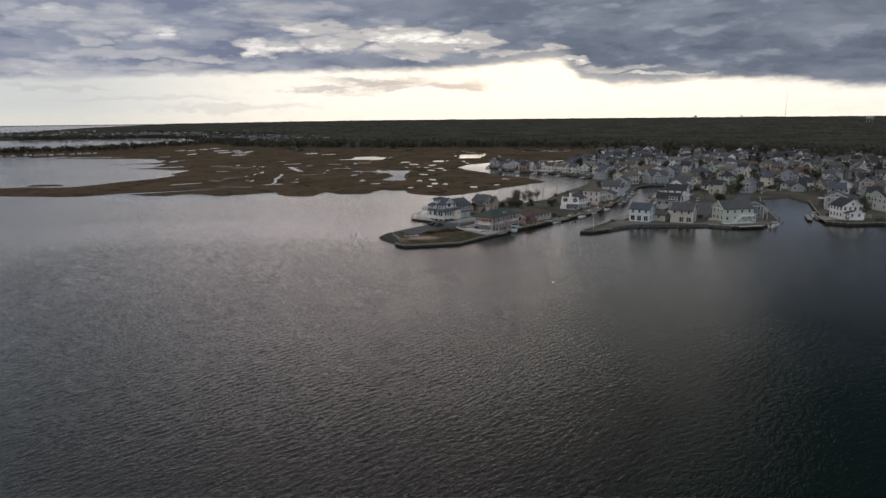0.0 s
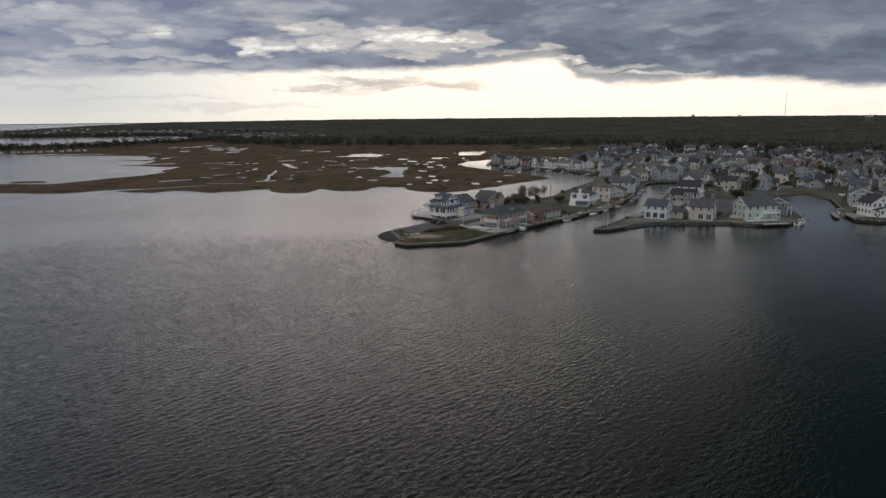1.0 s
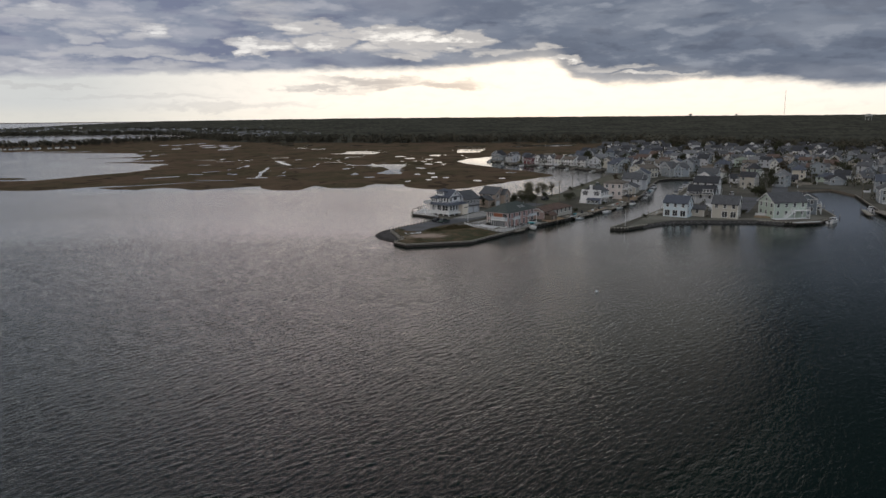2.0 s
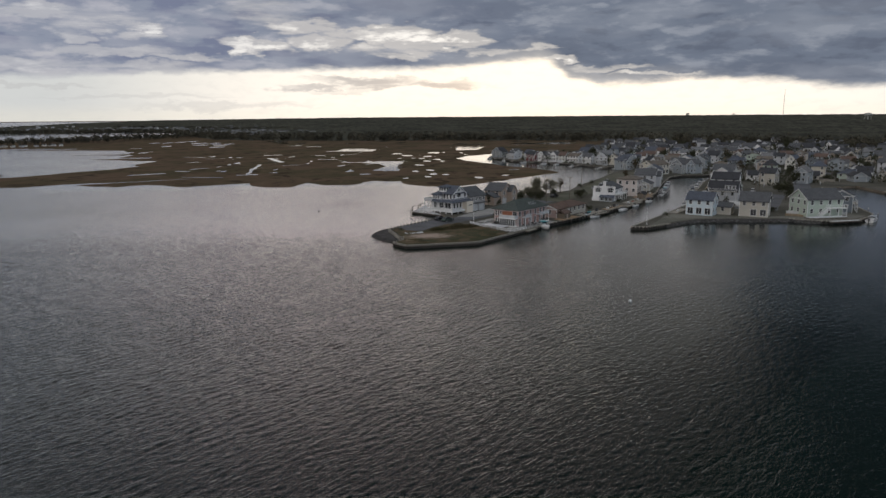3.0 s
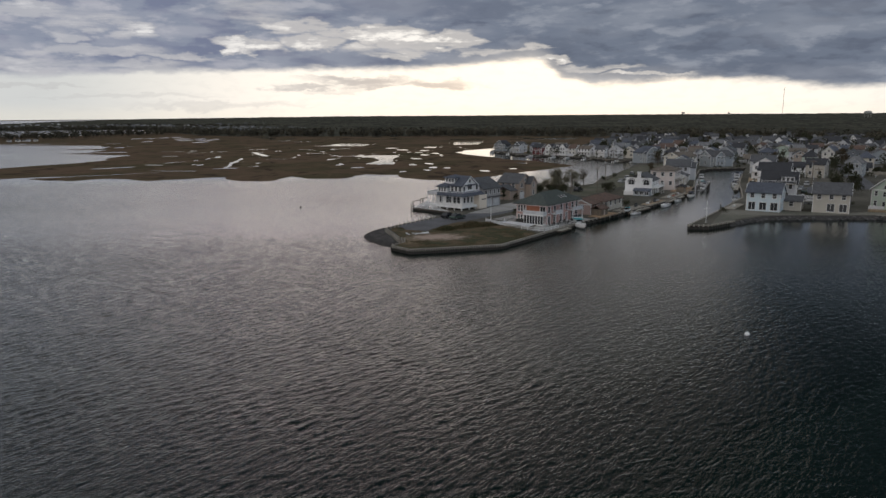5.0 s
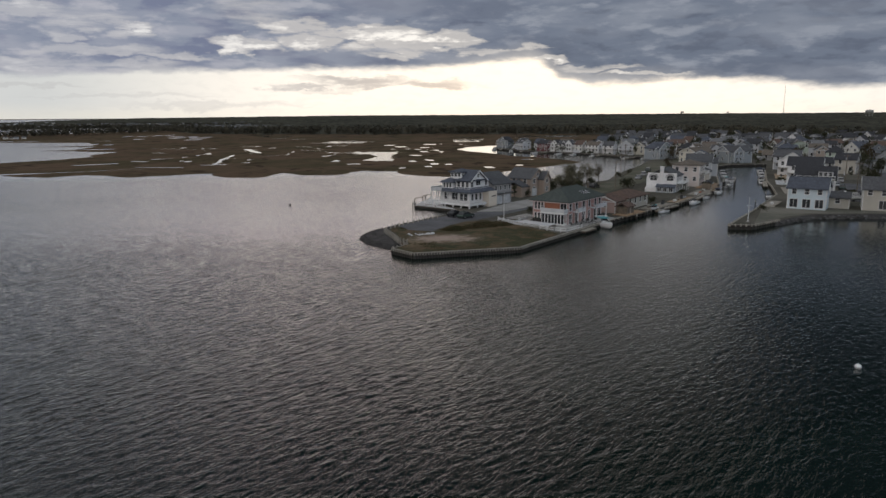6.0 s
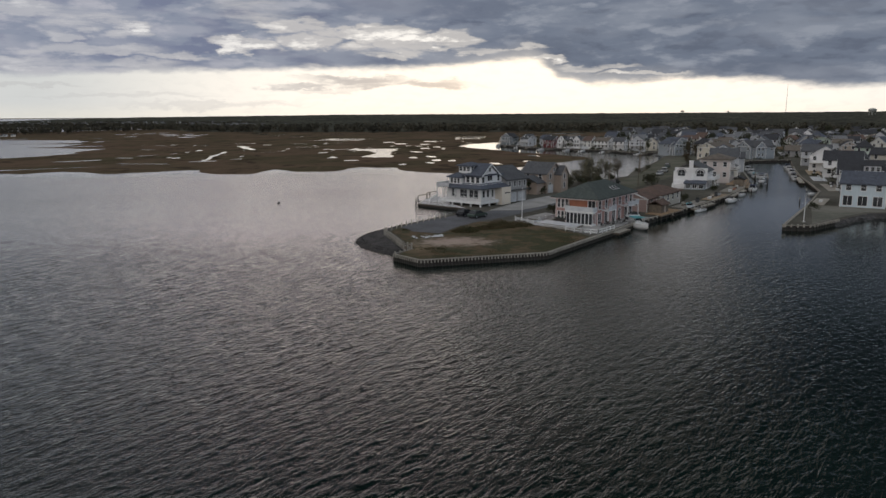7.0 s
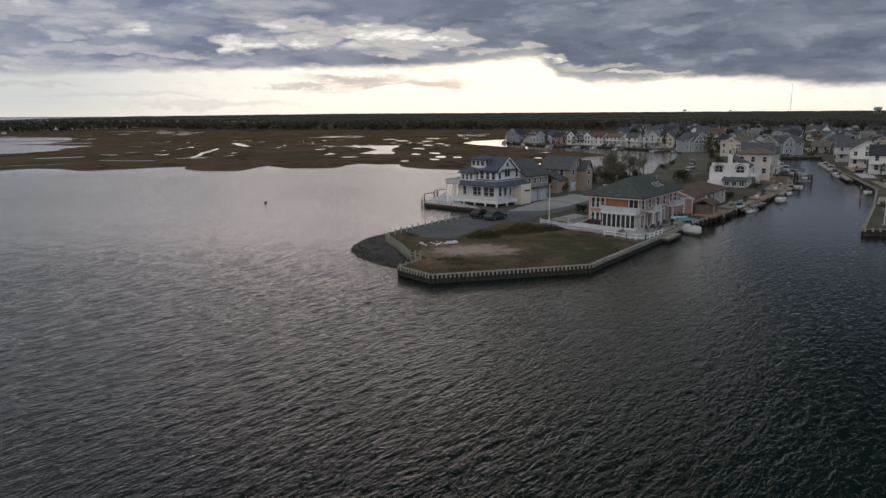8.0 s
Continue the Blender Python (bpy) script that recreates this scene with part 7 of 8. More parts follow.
def boat(x, y, ang, L=6.5, top="none", canvas=None, lift=0.0, label="", group="moored boats", z=WL - 0.28):
    B, D = L * 0.34, L * 0.17
    ob = thing("motorboat", pose(x, y, z + lift, rz=ang), label, "boat", group)
    if L not in HULLS:
        HULLS[L] = hull(L, B, D).mesh("hull", GELCOAT)
    part("hull", HULLS[L], GELCOAT, ob)
    part("rub_rail", Geo().bar((-L / 2, -B / 2, D * 0.9), (L * 0.0, -B / 2, D * 0.95), 0.06, 0.1).bar((-L / 2, B / 2, D * 0.9), (L * 0.0, B / 2, D * 0.95), 0.06, 0.1), RUBBER, ob)
    part("console", Geo().side([(-B * 0.18, D * 0.5), (B * 0.18, D * 0.5), (B * 0.16, D * 1.25), (-B * 0.16, D * 1.25)], -0.5, 0.25), GELCOAT, ob)
    part("windscreen", Geo().poly([(0.3, -B * 0.28, D * 1.15), (0.3, B * 0.28, D * 1.15), (-0.05, B * 0.24, D * 1.6), (-0.05, -B * 0.24, D * 1.6)]), GLASS, ob)
    part("outboard", Geo().box(-L / 2 - 0.55, -0.22, D * 0.75, -L / 2 - 0.02, 0.22, D * 1.25).box(-L / 2 - 0.35, -0.1, -0.1, -L / 2 - 0.15, 0.1, D * 0.75), RUBBER, ob)
    part("seat", Geo().box(-L * 0.32, -B * 0.3, D * 0.5, -L * 0.22, B * 0.3, D * 0.8), canvas or VINYL, ob)
    if top != "none":
        h = D + 0.85
        part("canopy", Geo().side([(-B * 0.38, h), (B * 0.38, h), (B * 0.3, h + 0.14), (-B * 0.3, h + 0.14)], -L * 0.2, L * 0.12), canvas or VINYL, ob)
        for px in (-L * 0.18, L * 0.1):
            for py in (-B * 0.33, B * 0.33):
                part("canopy_pole", Geo().tube((px, py, D * 0.8), (px, py, h), 0.045, 0.045, 5), METAL, ob)
    if top == "tower":
        for side in (-1, 1):
            part("fishing_rod", Geo().tube((-L * 0.15, side * B * 0.3, D + 0.95), (-L * 0.3, side * B * 0.35, D + 3.0), 0.025, 0.015, 5), METAL, ob)
    return ob


def boat_lift(x, y, ang, label):
    ob = thing("boat_lift", pose(x, y, 0, rz=ang), label, "boat lift", "boat lifts")
    for px, py in ((-2.2, -1.7), (2.2, -1.7), (2.2, 1.7), (-2.2, 1.7)):
        part("upright", pile_mesh_tall(), TIMBER, ob, at=pose(px, py, 0))
    for px in (-2.2, 2.2):
        part("beam", Geo().box(px - 0.1, -1.8, 2.75, px + 0.1, 1.8, 2.95), METAL, ob)
    for px in (-1.4, 1.4):
        part("cradle", Geo().box(px - 0.08, -1.7, 0.75, px + 0.08, 1.7, 0.9), METAL, ob)
        for py in (-1.6, 1.6):
            part("cable", Geo().tube((px, py, 0.9), (px * 1.5, py, 2.8), 0.02, 0.02, 4), METAL, ob)
    return ob


TALLM = []


def pile_mesh_tall():
    if not TALLM:
        TALLM.append(pile_mesh(0.15, 3.1))
    return TALLM[0]


boat(43.0, 28.8, 276, 8.2, "tower", TEAL, label="white centre-console boat with teal canopy moored by the rose house")
boat(79.2, 62.4, 232, 6.5, "none", NAVY, label="white open motorboat moored along the canal")
boat(88.4, 74.4, 232, 5.2, "none", VINYL, label="small white skiff tied to the canal dock")
boat_lift(109.5, 101.0, 60, "timber boat lift standing in the canal")
boat(109.5, 101.0, 240, 5.2, "none", NAVY, lift=0.77, label="dark-covered runabout raised on a boat lift")
boat_lift(114.6, 110.0, 60, "timber boat lift beside the canal seawall")
boat(114.6, 110.0, 240, 6.5, "canopy", NAVY, lift=0.77, label="white boat with navy canopy raised on a lift")
boat(127.5, 112.5, 240, 5.2, "none", NAVY, label="small dark-seated runabout along the far bank")
boat(131.5, 119.8, 238, 6.5, "canopy", NAVY, label="white boat with navy canopy along the far bank")
boat(140.0, 134.0, 240, 7.2, "tower", VINYL, label="white sport fishing boat along the far bank")
boat(148.5, 149.5, 240, 6.5, "canopy", VINYL, label="white boat with white canopy near the canal head")
boat(107.0, 73.2, 230, 5.2, "none", NAVY, label="small skiff tied behind the jetty")
boat(64.6, 48.4, 226, 5.2, "none", VINYL, label="small white skiff beside the canal dock")
boat(133.0, 150.5, 242, 6.5, "canopy", VINYL, label="white canopied boat on the near canal bank")
boat(148.8, 27.8, 38, 7.2, "tower", VINYL, label="white sport fishing boat by the green house")
boat(161.0, 55.0, 70, 6.5, "canopy", NAVY, label="white boat moored in the second canal")
boat(176.0, 90.0, 66, 6.5, "none", VINYL, label="white open boat in the second canal")
boat(181.5, 54.0, 64, 6.5, "canopy", VINYL, label="white canopied boat by the eastern point")
for i, (bx, by, ba) in enumerate(((80, 372, 60), (97, 322, 40), (108, 305, 40), (121, 280, 55), (133, 258, 40), (143, 254, 10))):
    boat(bx, by, ba, 6.5, ("canopy", "none", "tower")[i % 3], (VINYL, NAVY, VINYL)[i % 3], label="white boat moored in front of a channel house")
for i, (bx, by, ba) in enumerate(((119, 56, 152), (121, 60, 152), (123.5, 64, 150))):
    st = boat(bx, by, ba, 6.5, "none", NAVY, z=GROUND + 0.55, label="white boat stored on a trailer in a yard", group="stored boats")
    part("trailer", Geo().box(-2.6, -0.6, -0.28, 2.9, -0.5, -0.16).box(-2.6, 0.5, -0.28, 2.9, 0.6, -0.16).box(-1.2, -0.9, -0.3, -1.0, 0.9, -0.1), METAL, st)
    for sy in (-0.95, 0.95):
        part("wheel", Geo().tube((-1.1, sy - 0.1, -0.25), (-1.1, sy + 0.1, -0.25), 0.3, 0.3, 12), RUBBER, st)

# ---- cars ----


def car(x, y, ang, paint=CARBLACK, label="", van=False, z=GROUND + 0.03):
    ob = thing("car", pose(x, y, z, rz=ang), label, "car", "parked cars")
    low = [(-2.2, 0.35), (-2.25, 0.75), (-2.05, 0.95), (-0.95 if not van else -1.9, 1.0), (0.95, 0.98), (1.75, 0.88), (2.2, 0.72), (2.25, 0.38)]
    cab = [(-1.75, 0.98), (-1.35, 1.45), (0.1, 1.48), (0.95, 0.97)] if not van else [(-2.1, 0.98), (-1.95, 1.62), (0.3, 1.66), (1.25, 0.97)]
    turn = Matrix(((0, 1, 0, 0), (1, 0, 0, 0), (0, 0, 1, 0), (0, 0, 0, 1)))
    part("body", Geo().side(low, -0.88, 0.88).turned(turn), paint, ob)
    part("glasshouse", Geo().side(cab, -0.76, 0.76).turned(turn), GLASS, ob)
    r = [(cab[1][0] + 0.05, cab[1][1] - 0.02), (cab[2][0] - 0.02, cab[2][1] - 0.02), (cab[2][0] - 0.05, cab[2][1] + 0.04), (cab[1][0] + 0.1, cab[1][1] + 0.04)]
    part("roof", Geo().side(r, -0.74, 0.74).turned(turn), paint, ob)
    for wx in (-1.4, 1.4):
        for wy in (-0.82, 0.82):
            tyre = part("wheel", Geo().tube((wx, wy - 0.11, 0.31), (wx, wy + 0.11, 0.31), 0.32, 0.32, 14), RUBBER, ob)
            part("rim", Geo().tube((wx, wy - 0.12, 0.31), (wx, wy + 0.12, 0.31), 0.19, 0.19, 10), METAL, tyre)
    for wy in (-0.62, 0.62):
        part("headlight", Geo().box(2.16, wy - 0.2, 0.6, 2.24, wy + 0.2, 0.74), VINYL, ob)
    return ob


car(12.4, 42.6, 44, CARBLACK, "black sedan parked at the lane's end", z=GROUND + 0.034)
car(14.4, 40.2, 44, CARGREEN, "dark green sedan parked beside a black one", z=GROUND + 0.034)
spots = [(121, 69, 57, CARBLACK), (127, 62, 57, CARSILVER), (137, 84, 57, CARGREEN), (141, 92, 57, CARSILVER)]
for i, (cx, cy, ca, cp) in enumerate(spots):
    car(cx, cy, ca, cp, {CARSILVER: "silver car parked along a lane", CARBLACK: "black car parked along a lane", CARGREEN: "dark green car parked along a lane"}[cp], van=i % 2 == 0)

# ---- poles, marks ----


def flagpole(x, y, h, label):
    ob = thing("flagpole", pose(x, y, GROUND), label, "flagpole")
    part("base", Geo().box(-0.25, -0.25, -0.1, 0.25, 0.25, 0.15), CONCRETE, ob)
    part("pole", Geo().tube((0, 0, 0), (0, 0, h), 0.075, 0.04, 8), TRIM, ob)
    part("finial", Geo().tube((0, 0, h), (0, 0, h + 0.14), 0.08, 0.02, 8), METAL, ob)
    part("yardarm", Geo().bar((-0.7, 0, h * 0.66), (0.7, 0, h * 0.66), 0.05, 0.05), TRIM, ob)


flagpole(21.9, 33.2, 6.6, "white flagpole on the lawn beside the rose house")
flagpole(74.0, 25.6, 5.4, "white flagpole on the jetty point")


def utility_pole(x, y, h=9.0, ang=0):
    ob = thing("utility_pole", pose(x, y, GROUND, rz=ang), "grey wooden utility pole with a crossarm beside the lane", "utility pole", "utility poles")
    part("pole", Geo().tube((0, 0, -0.4), (0, 0, h), 0.15, 0.1, 8), TIMBER, ob)
    part("crossarm", Geo().box(-1.1, -0.06, h - 0.6, 1.1, 0.06, h - 0.45), TIMBER, ob)
    part("transformer", Geo().tube((0.28, 0, h - 2.0), (0.28, 0, h - 1.2), 0.2, 0.2, 10), METAL, ob)
    for px in (-1.0, -0.4, 0.4, 1.0):
        part("insulator", Geo().tube((px, 0, h - 0.45), (px, 0, h - 0.28), 0.05, 0.03, 6), CONCRETE, ob)


POLES = [(57, 85, 45), (69, 95, 48), (86, 137, 60), (114, 208, 60), (150, 235, 40), (136, 76, 57), (158, 112, 57), (185, 150, 57), (215, 200, 57), (200, 85, 60)]
for px, py, pa in POLES:
    utility_pole(px, py, 9, pa + 90)


def buoy(x, y, r, label):
    ob = thing("buoy", pose(x, y, WL), label, "buoy")
    rows = []
    g = Geo()
    for i in range(7):
        a = -math.pi / 2 + math.pi * i / 6
        rows.append((r * math.cos(a) + 0.001, r * math.sin(a) + r * 0.35))
    for (r0, z0), (r1, z1) in zip(rows, rows[1:]):
        g.tube((0, 0, z0), (0, 0, z1), r0, r1, 14, cap=False)
    part("float", g, GELCOAT, ob)
    part("band", Geo().tube((0, 0, r * 0.28), (0, 0, r * 0.42), r * 1.01, r * 1.01, 14, cap=False), NAVY, ob)
    part("ring", Geo().tube((0, 0, r * 1.3), (0, 0, r * 1.6), r * 0.12, r * 0.12, 8), METAL, ob)


buoy(38.9, -57.2, 0.31, "white mooring buoy floating in the bay")


def marker(x, y):
    ob = thing("channel_marker", pose(x, y, WL), "small dark weathered marker float in the bay", "marker")
    part("float", Geo().tube((0, 0, -0.2), (0, 0, 0.18), 0.38, 0.34, 10).tube((0, 0, 0.18), (0, 0, 0.34), 0.2, 0.08, 8), DARKTIMBER, ob)


marker(-29.2, 77.4)


def water_tower(x, y, top, dia, label):
    z0 = grown(x, y)
    ob = thing("water_tower", pose(x, y, z0), label, "water tower", "water towers")
    h = top - z0
    g = Geo()
    prof = [(0.15, 0.62), (0.42, 0.66), (0.5, 0.75), (0.5, 0.88), (0.4, 0.95), (0.12, 1.0)]
    for (r0, t0), (r1, t1) in zip(prof, prof[1:]):
        g.tube((0, 0, h * t0), (0, 0, h * t1), dia * r0, dia * r1, 20, cap=t1 == 1.0)
    part("tank", g, TANK, ob)
    part("riser", Geo().tube((0, 0, -1), (0, 0, h * 0.64), dia * 0.08, dia * 0.08, 10), TANK, ob)
    for i in range(6):
        a = i * math.pi / 3
        part("leg", Geo().tube((dia * 0.46 * math.cos(a), dia * 0.46 * math.sin(a), -1), (dia * 0.4 * math.cos(a), dia * 0.4 * math.sin(a), h * 0.7), 0.5, 0.4, 6), TANK, ob)


water_tower(1759, 3754, 42, 20, "grey-green water tower above the far woods")
water_tower(1534, 1935, 36, 23, "broad grey-green water tower above the far woods")
water_tower(2180, 4035, 39, 14, "small grey-green water tower above the far woods")


def radio_mast(x, y, top):
    z0 = grown(x, y)
    ob = thing("radio_mast", pose(x, y, z0), "thin lattice radio mast above the far woods", "radio mast")
    h = top - z0
    for i in range(3):
        a = i * 2.094
        part("leg", Geo().tube((1.2 * math.cos(a), 1.2 * math.sin(a), -1), (0.25 * math.cos(a), 0.25 * math.sin(a), h), 0.16, 0.12, 5), DARKMETAL, ob)
    g = Geo()
    for k in range(18):
        t0, t1 = k / 18, (k + 1) / 18
        for i in range(3):
            a, b = i * 2.094, (i + 1) * 2.094
            r0, r1 = 1.2 - 0.95 * t0, 1.2 - 0.95 * t1
            g.bar((r0 * math.cos(a), r0 * math.sin(a), h * t0), (r1 * math.cos(b), r1 * math.sin(b), h * t1), 0.1, 0.1)
    part("lattice", g, DARKMETAL, ob)


radio_mast(1245, 1924, 108)

# ---- trees ----
for tx, ty, tk, ts in ((50.0, 99.0, "bushy", 0.5), (54.0, 103.0, "bushy", 0.62), (59.4, 108.4, "bushy", 1.05), (65.5, 113.0, "bushy", 0.9), (56.0, 99.0, "bushy", 0.75), (66.0, 109.5, "low", 0.6), (60, 104, "low", 0.6), (71.0, 117.0, "bare", 0.85), (53, 98, "shrub", 1.5), (57, 102, "shrub", 1.6), (56.5, 92, "low", 0.75), (49, 97, "low", 0.7), (44.5, 91.5, "shrub", 1.3), (46.5, 93, "shrub", 1.1), (37, 80.5, "shrub", 1.1), (33.6, 78.6, "pine", 0.4),
                       (73, 98, "shrub", 1.6), (76.5, 103, "shrub", 1.5), (31.0, 45.0, "shrub", 0.9), (92, 118, "shrub", 1.2), (99, 131, "low", 0.6), (111, 150, "low", 0.7), (121, 176, "autumn", 0.6),
                       (150, 78, "olive", 0.9), (161, 103, "low", 1.0), (147, 60, "shrub", 1.3), (85, 137, "shrub", 1.0), (96, 155, "shrub", 0.9)):
    tree(tx, ty, tk, ts, hash_turn(tx, ty), group="finger trees")
for i, (tx, ty) in enumerate(YARDS):
    tree(tx, ty, ("olive", "autumn", "low", "pine", "olive", "bare")[i % 6], CITY.uniform(0.7, 1.25), CITY.uniform(0, 360))
for i in range(170):
    a, b = CITY.choice(TAKEN[12:])
    tx, ty = a + CITY.choice((-9.5, 9.5)) + CITY.uniform(-1, 1), b + CITY.choice((-9.5, 9.5)) + CITY.uniform(-1, 1)
    if inside(np.array([tx]), np.array([ty]), LAND)[0] and shore_distance(tx, ty, LAND) > 4 and min(math.hypot(tx - p, ty - q) for p, q in TAKEN) > 8.5:
        tree(tx, ty, ("olive", "low", "autumn", "shrub")[i % 4], CITY.uniform(0.55, 1.05), CITY.uniform(0, 360))

# ---- far shore ----
far = Geo()
spread = [(CITY.uniform(1260, 2300), CITY.uniform(-24, -2)) for i in range(230)] + [(CITY.uniform(1150, 1500), CITY.uniform(-13, -6)) for i in range(60)]
places = [(r * math.sin(radians(a)), r * math.cos(radians(a)) - 60) for r, a in spread] + [(CITY.uniform(-1650, -650), CITY.uniform(1650, 2000)) for i in range(60)] + [(CITY.uniform(-2300, -1100), CITY.uniform(2200, 2500)) for i in range(60)]
places = [p for p in places if not inside(np.array([p[0]]), np.array([p[1]]), STRAIT)[0]]
places += [(-520 + 110 * q + CITY.uniform(-6, 6), 682 + 62 * q + CITY.uniform(-9, 9)) for q in (i / 25 for i in range(26))]
for i, (hx, hy) in enumerate(places):
    k, s = len(far.v), CITY.uniform(0.5, 0.85) * (0.42 if hy < 760 else 1.0)
    far.box(-7, -4.5, -0.5, 7, 4.5, 5.4, i % 3)
    gable_wall(far, -7, 7, -4.5, 4.5, 5.4, 2.8, "x", i % 3)
    gable(far, -7, 7, -4.5, 4.5, 5.4, 2.8, 0.4, mi=3 + i % 2)
    for u in (-4.5, -1.5, 1.5, 4.5):
        far.box(u - 0.6, -4.56, 1.0, u + 0.6, -4.5, 2.4, 5).box(u - 0.6, -4.56, 3.5, u + 0.6, -4.5, 4.9, 5)
    far.turned(pose(hx, hy, grown(hx, hy) - 0.2, rz=CITY.uniform(-40, 40)) @ Matrix.Scale(s, 4), k)
tagged(part("far_shore_houses", far, [SIDE["offwhite"], SIDE["lightgrey"], SIDE["beige"], ROOF["grey"], ROOF["light"], GLASS]), "small pale houses scattered along the far shore", "houses", kind="stuff")

# ---- hedges and yard planting between the houses ----
rnd = random.Random(77)
g = Geo()
for i in range(2600):
    a, b = rnd.choice(TAKEN[10:])
    tx, ty = a + rnd.uniform(-10, 10), b + rnd.uniform(-10, 10)
    if not inside(np.array([tx]), np.array([ty]), LAND)[0] or shore_distance(tx, ty, LAND) < 3 or min(math.hypot(tx - p, ty - q) for p, q in TAKEN) < 5.4 or (60 < tx < 150 and ty < 60):
        continue
    hh, ww = rnd.choice((1.2, 2.0, 3.2, 5.5)) * rnd.uniform(0.7, 1.2), rnd.uniform(0.8, 2.4)
    for q in range(52):
        d = Vector((rnd.gauss(0, 1), rnd.gauss(0, 1), abs(rnd.gauss(0, 1)))).normalized() * rnd.uniform(0.6, 1.0)
        p = Vector((tx + d.x * ww, ty + d.y * ww, GROUND + d.z * hh))
        u = Vector((rnd.gauss(0, 1), rnd.gauss(0, 1), rnd.gauss(0, 0.8))).normalized() * rnd.uniform(0.2, 0.45)
        w = u.cross(Vector((rnd.gauss(0, 1), rnd.gauss(0, 1), rnd.gauss(0, 1)))).normalized() * rnd.uniform(0.15, 0.35)
        g.poly([p - u, p - w, p + u, p + w])
# taller trees standing among the town's houses
for i in range(620):
    a, b = rnd.choice(TAKEN[16:])
    tx, ty = a + rnd.uniform(-13, 13), b + rnd.uniform(-13, 13)
    if not inside(np.array([tx]), np.array([ty]), LAND)[0] or shore_distance(tx, ty, LAND) < 5 or min(math.hypot(tx - p, ty - q) for p, q in TAKEN) < 6.2 or math.hypot(tx - 110, ty - 60) < 50 or (tx < 128 and ty < 200):
        continue
    hh, ww = rnd.uniform(4.0, 9.5), rnd.uniform(1.4, 3.0)
    g.bar((tx, ty, GROUND - 0.2), (tx, ty, GROUND + hh * 0.6), 0.2, 0.2, 1)
    lobes = [(rnd.uniform(-0.5, 0.5) * ww, rnd.uniform(-0.5, 0.5) * ww, rnd.uniform(0.4, 0.85) * hh, rnd.uniform(0.4, 0.7) * ww) for k in range(5)]
    for q in range(85):
        lx, ly, lz, lr = rnd.choice(lobes)
        d = Vector((rnd.gauss(0, 1), rnd.gauss(0, 1), rnd.gauss(0, 1))).normalized() * lr * rnd.uniform(0.6, 1.1)
        p = Vector((tx + lx + d.x, ty + ly + d.y, GROUND + lz + d.z))
        u = Vector((rnd.gauss(0, 1), rnd.gauss(0, 1), rnd.gauss(0, 0.8))).normalized() * rnd.uniform(0.25, 0.5)
        w = u.cross(Vector((rnd.gauss(0, 1), rnd.gauss(0, 1), rnd.gauss(0, 1)))).normalized() * rnd.uniform(0.2, 0.4)
        g.poly([p - u, p - w, p + u, p + w])
tagged(part("yard_shrubs", g, [LEAF, BARK]), "dark trees, shrubs and hedges between the houses", "shrubs", kind="stuff")

# board and vinyl fences, low decks and sheds in the town's yards
rnd = random.Random(41)
g = Geo()
for i in range(900):
    a, b = rnd.choice(TAKEN[16:])
    tx, ty = a + rnd.uniform(-9, 9), b + rnd.uniform(-9, 9)
    if not inside(np.array([tx]), np.array([ty]), LAND)[0] or shore_distance(tx, ty, LAND) < 5 or min(math.hypot(tx - p, ty - q) for p, q in TAKEN) < 6.0 or (tx < 128 and ty < 200):
        continue
    k = len(g.v)
    L, mi = rnd.uniform(2.5, 7.0), rnd.choice((0, 0, 1, 2))
    if i % 4:
        g.box(-L / 2, -0.04, 0.05, L / 2, 0.04, rnd.choice((0.9, 1.2, 1.7)), mi)
        for q in range(int(L / 2) + 1):
            g.box(-L / 2 + 2 * q - 0.06, -0.07, -0.2, -L / 2 + 2 * q + 0.06, 0.07, 1.3, mi)
    else:
        g.box(-L / 2, -1.3, -0.1, L / 2, 1.3, 0.5, mi)
        g.box(-L / 2, -1.32, 0.5, L / 2, -1.26, 1.4, 0)
    g.turned(pose(tx, ty, GROUND, rz=math.degrees(LANE) + rnd.choice((0, 90)) + rnd.uniform(-6, 6)), k)
tagged(part("yard_fencing", g, [VINYL, CAPTIMBER, DECKWOOD]), "white and weathered fences and low decks in the town yards", "fencing", kind="stuff")

# mooring piles along the canals
rnd = random.Random(31)
for line, step in ((CANAL_WEST[2:8], 19.0), (CANAL_EAST[:5], 23.0), (SECOND_CANAL[:3], 14.0)):
    for x, y, t in smooth_path(line, step):
        d = rnd.uniform(1.6, 3.4)
        ob = thing("mooring_pile", pose(x + math.sin(t) * d, y - math.cos(t) * d, 0), "weathered mooring pile standing in the canal", "pile", "mooring piles")
        part("shaft", TALL_PILE, TIMBER, ob)


def dock_box(x, y, ang):
    ob = thing("dock_box", pose(x, y, GROUND + 0.02, rz=ang), "white dock storage box on the canal bank", "dock box", "dock boxes")
    part("body", Geo().box(-0.6, -0.3, 0, 0.6, 0.3, 0.5), VINYL, ob)
    part("lid", Geo().side([(-0.34, 0.5), (0.34, 0.5), (0.30, 0.6), (-0.34, 0.64)], -0.64, 0.64), TRIM, ob)


for x, y, t in smooth_path(CANAL_WEST[2:8], 31.0):
    dock_box(x - math.sin(t) * 1.5, y + math.cos(t) * 1.5, math.degrees(t))


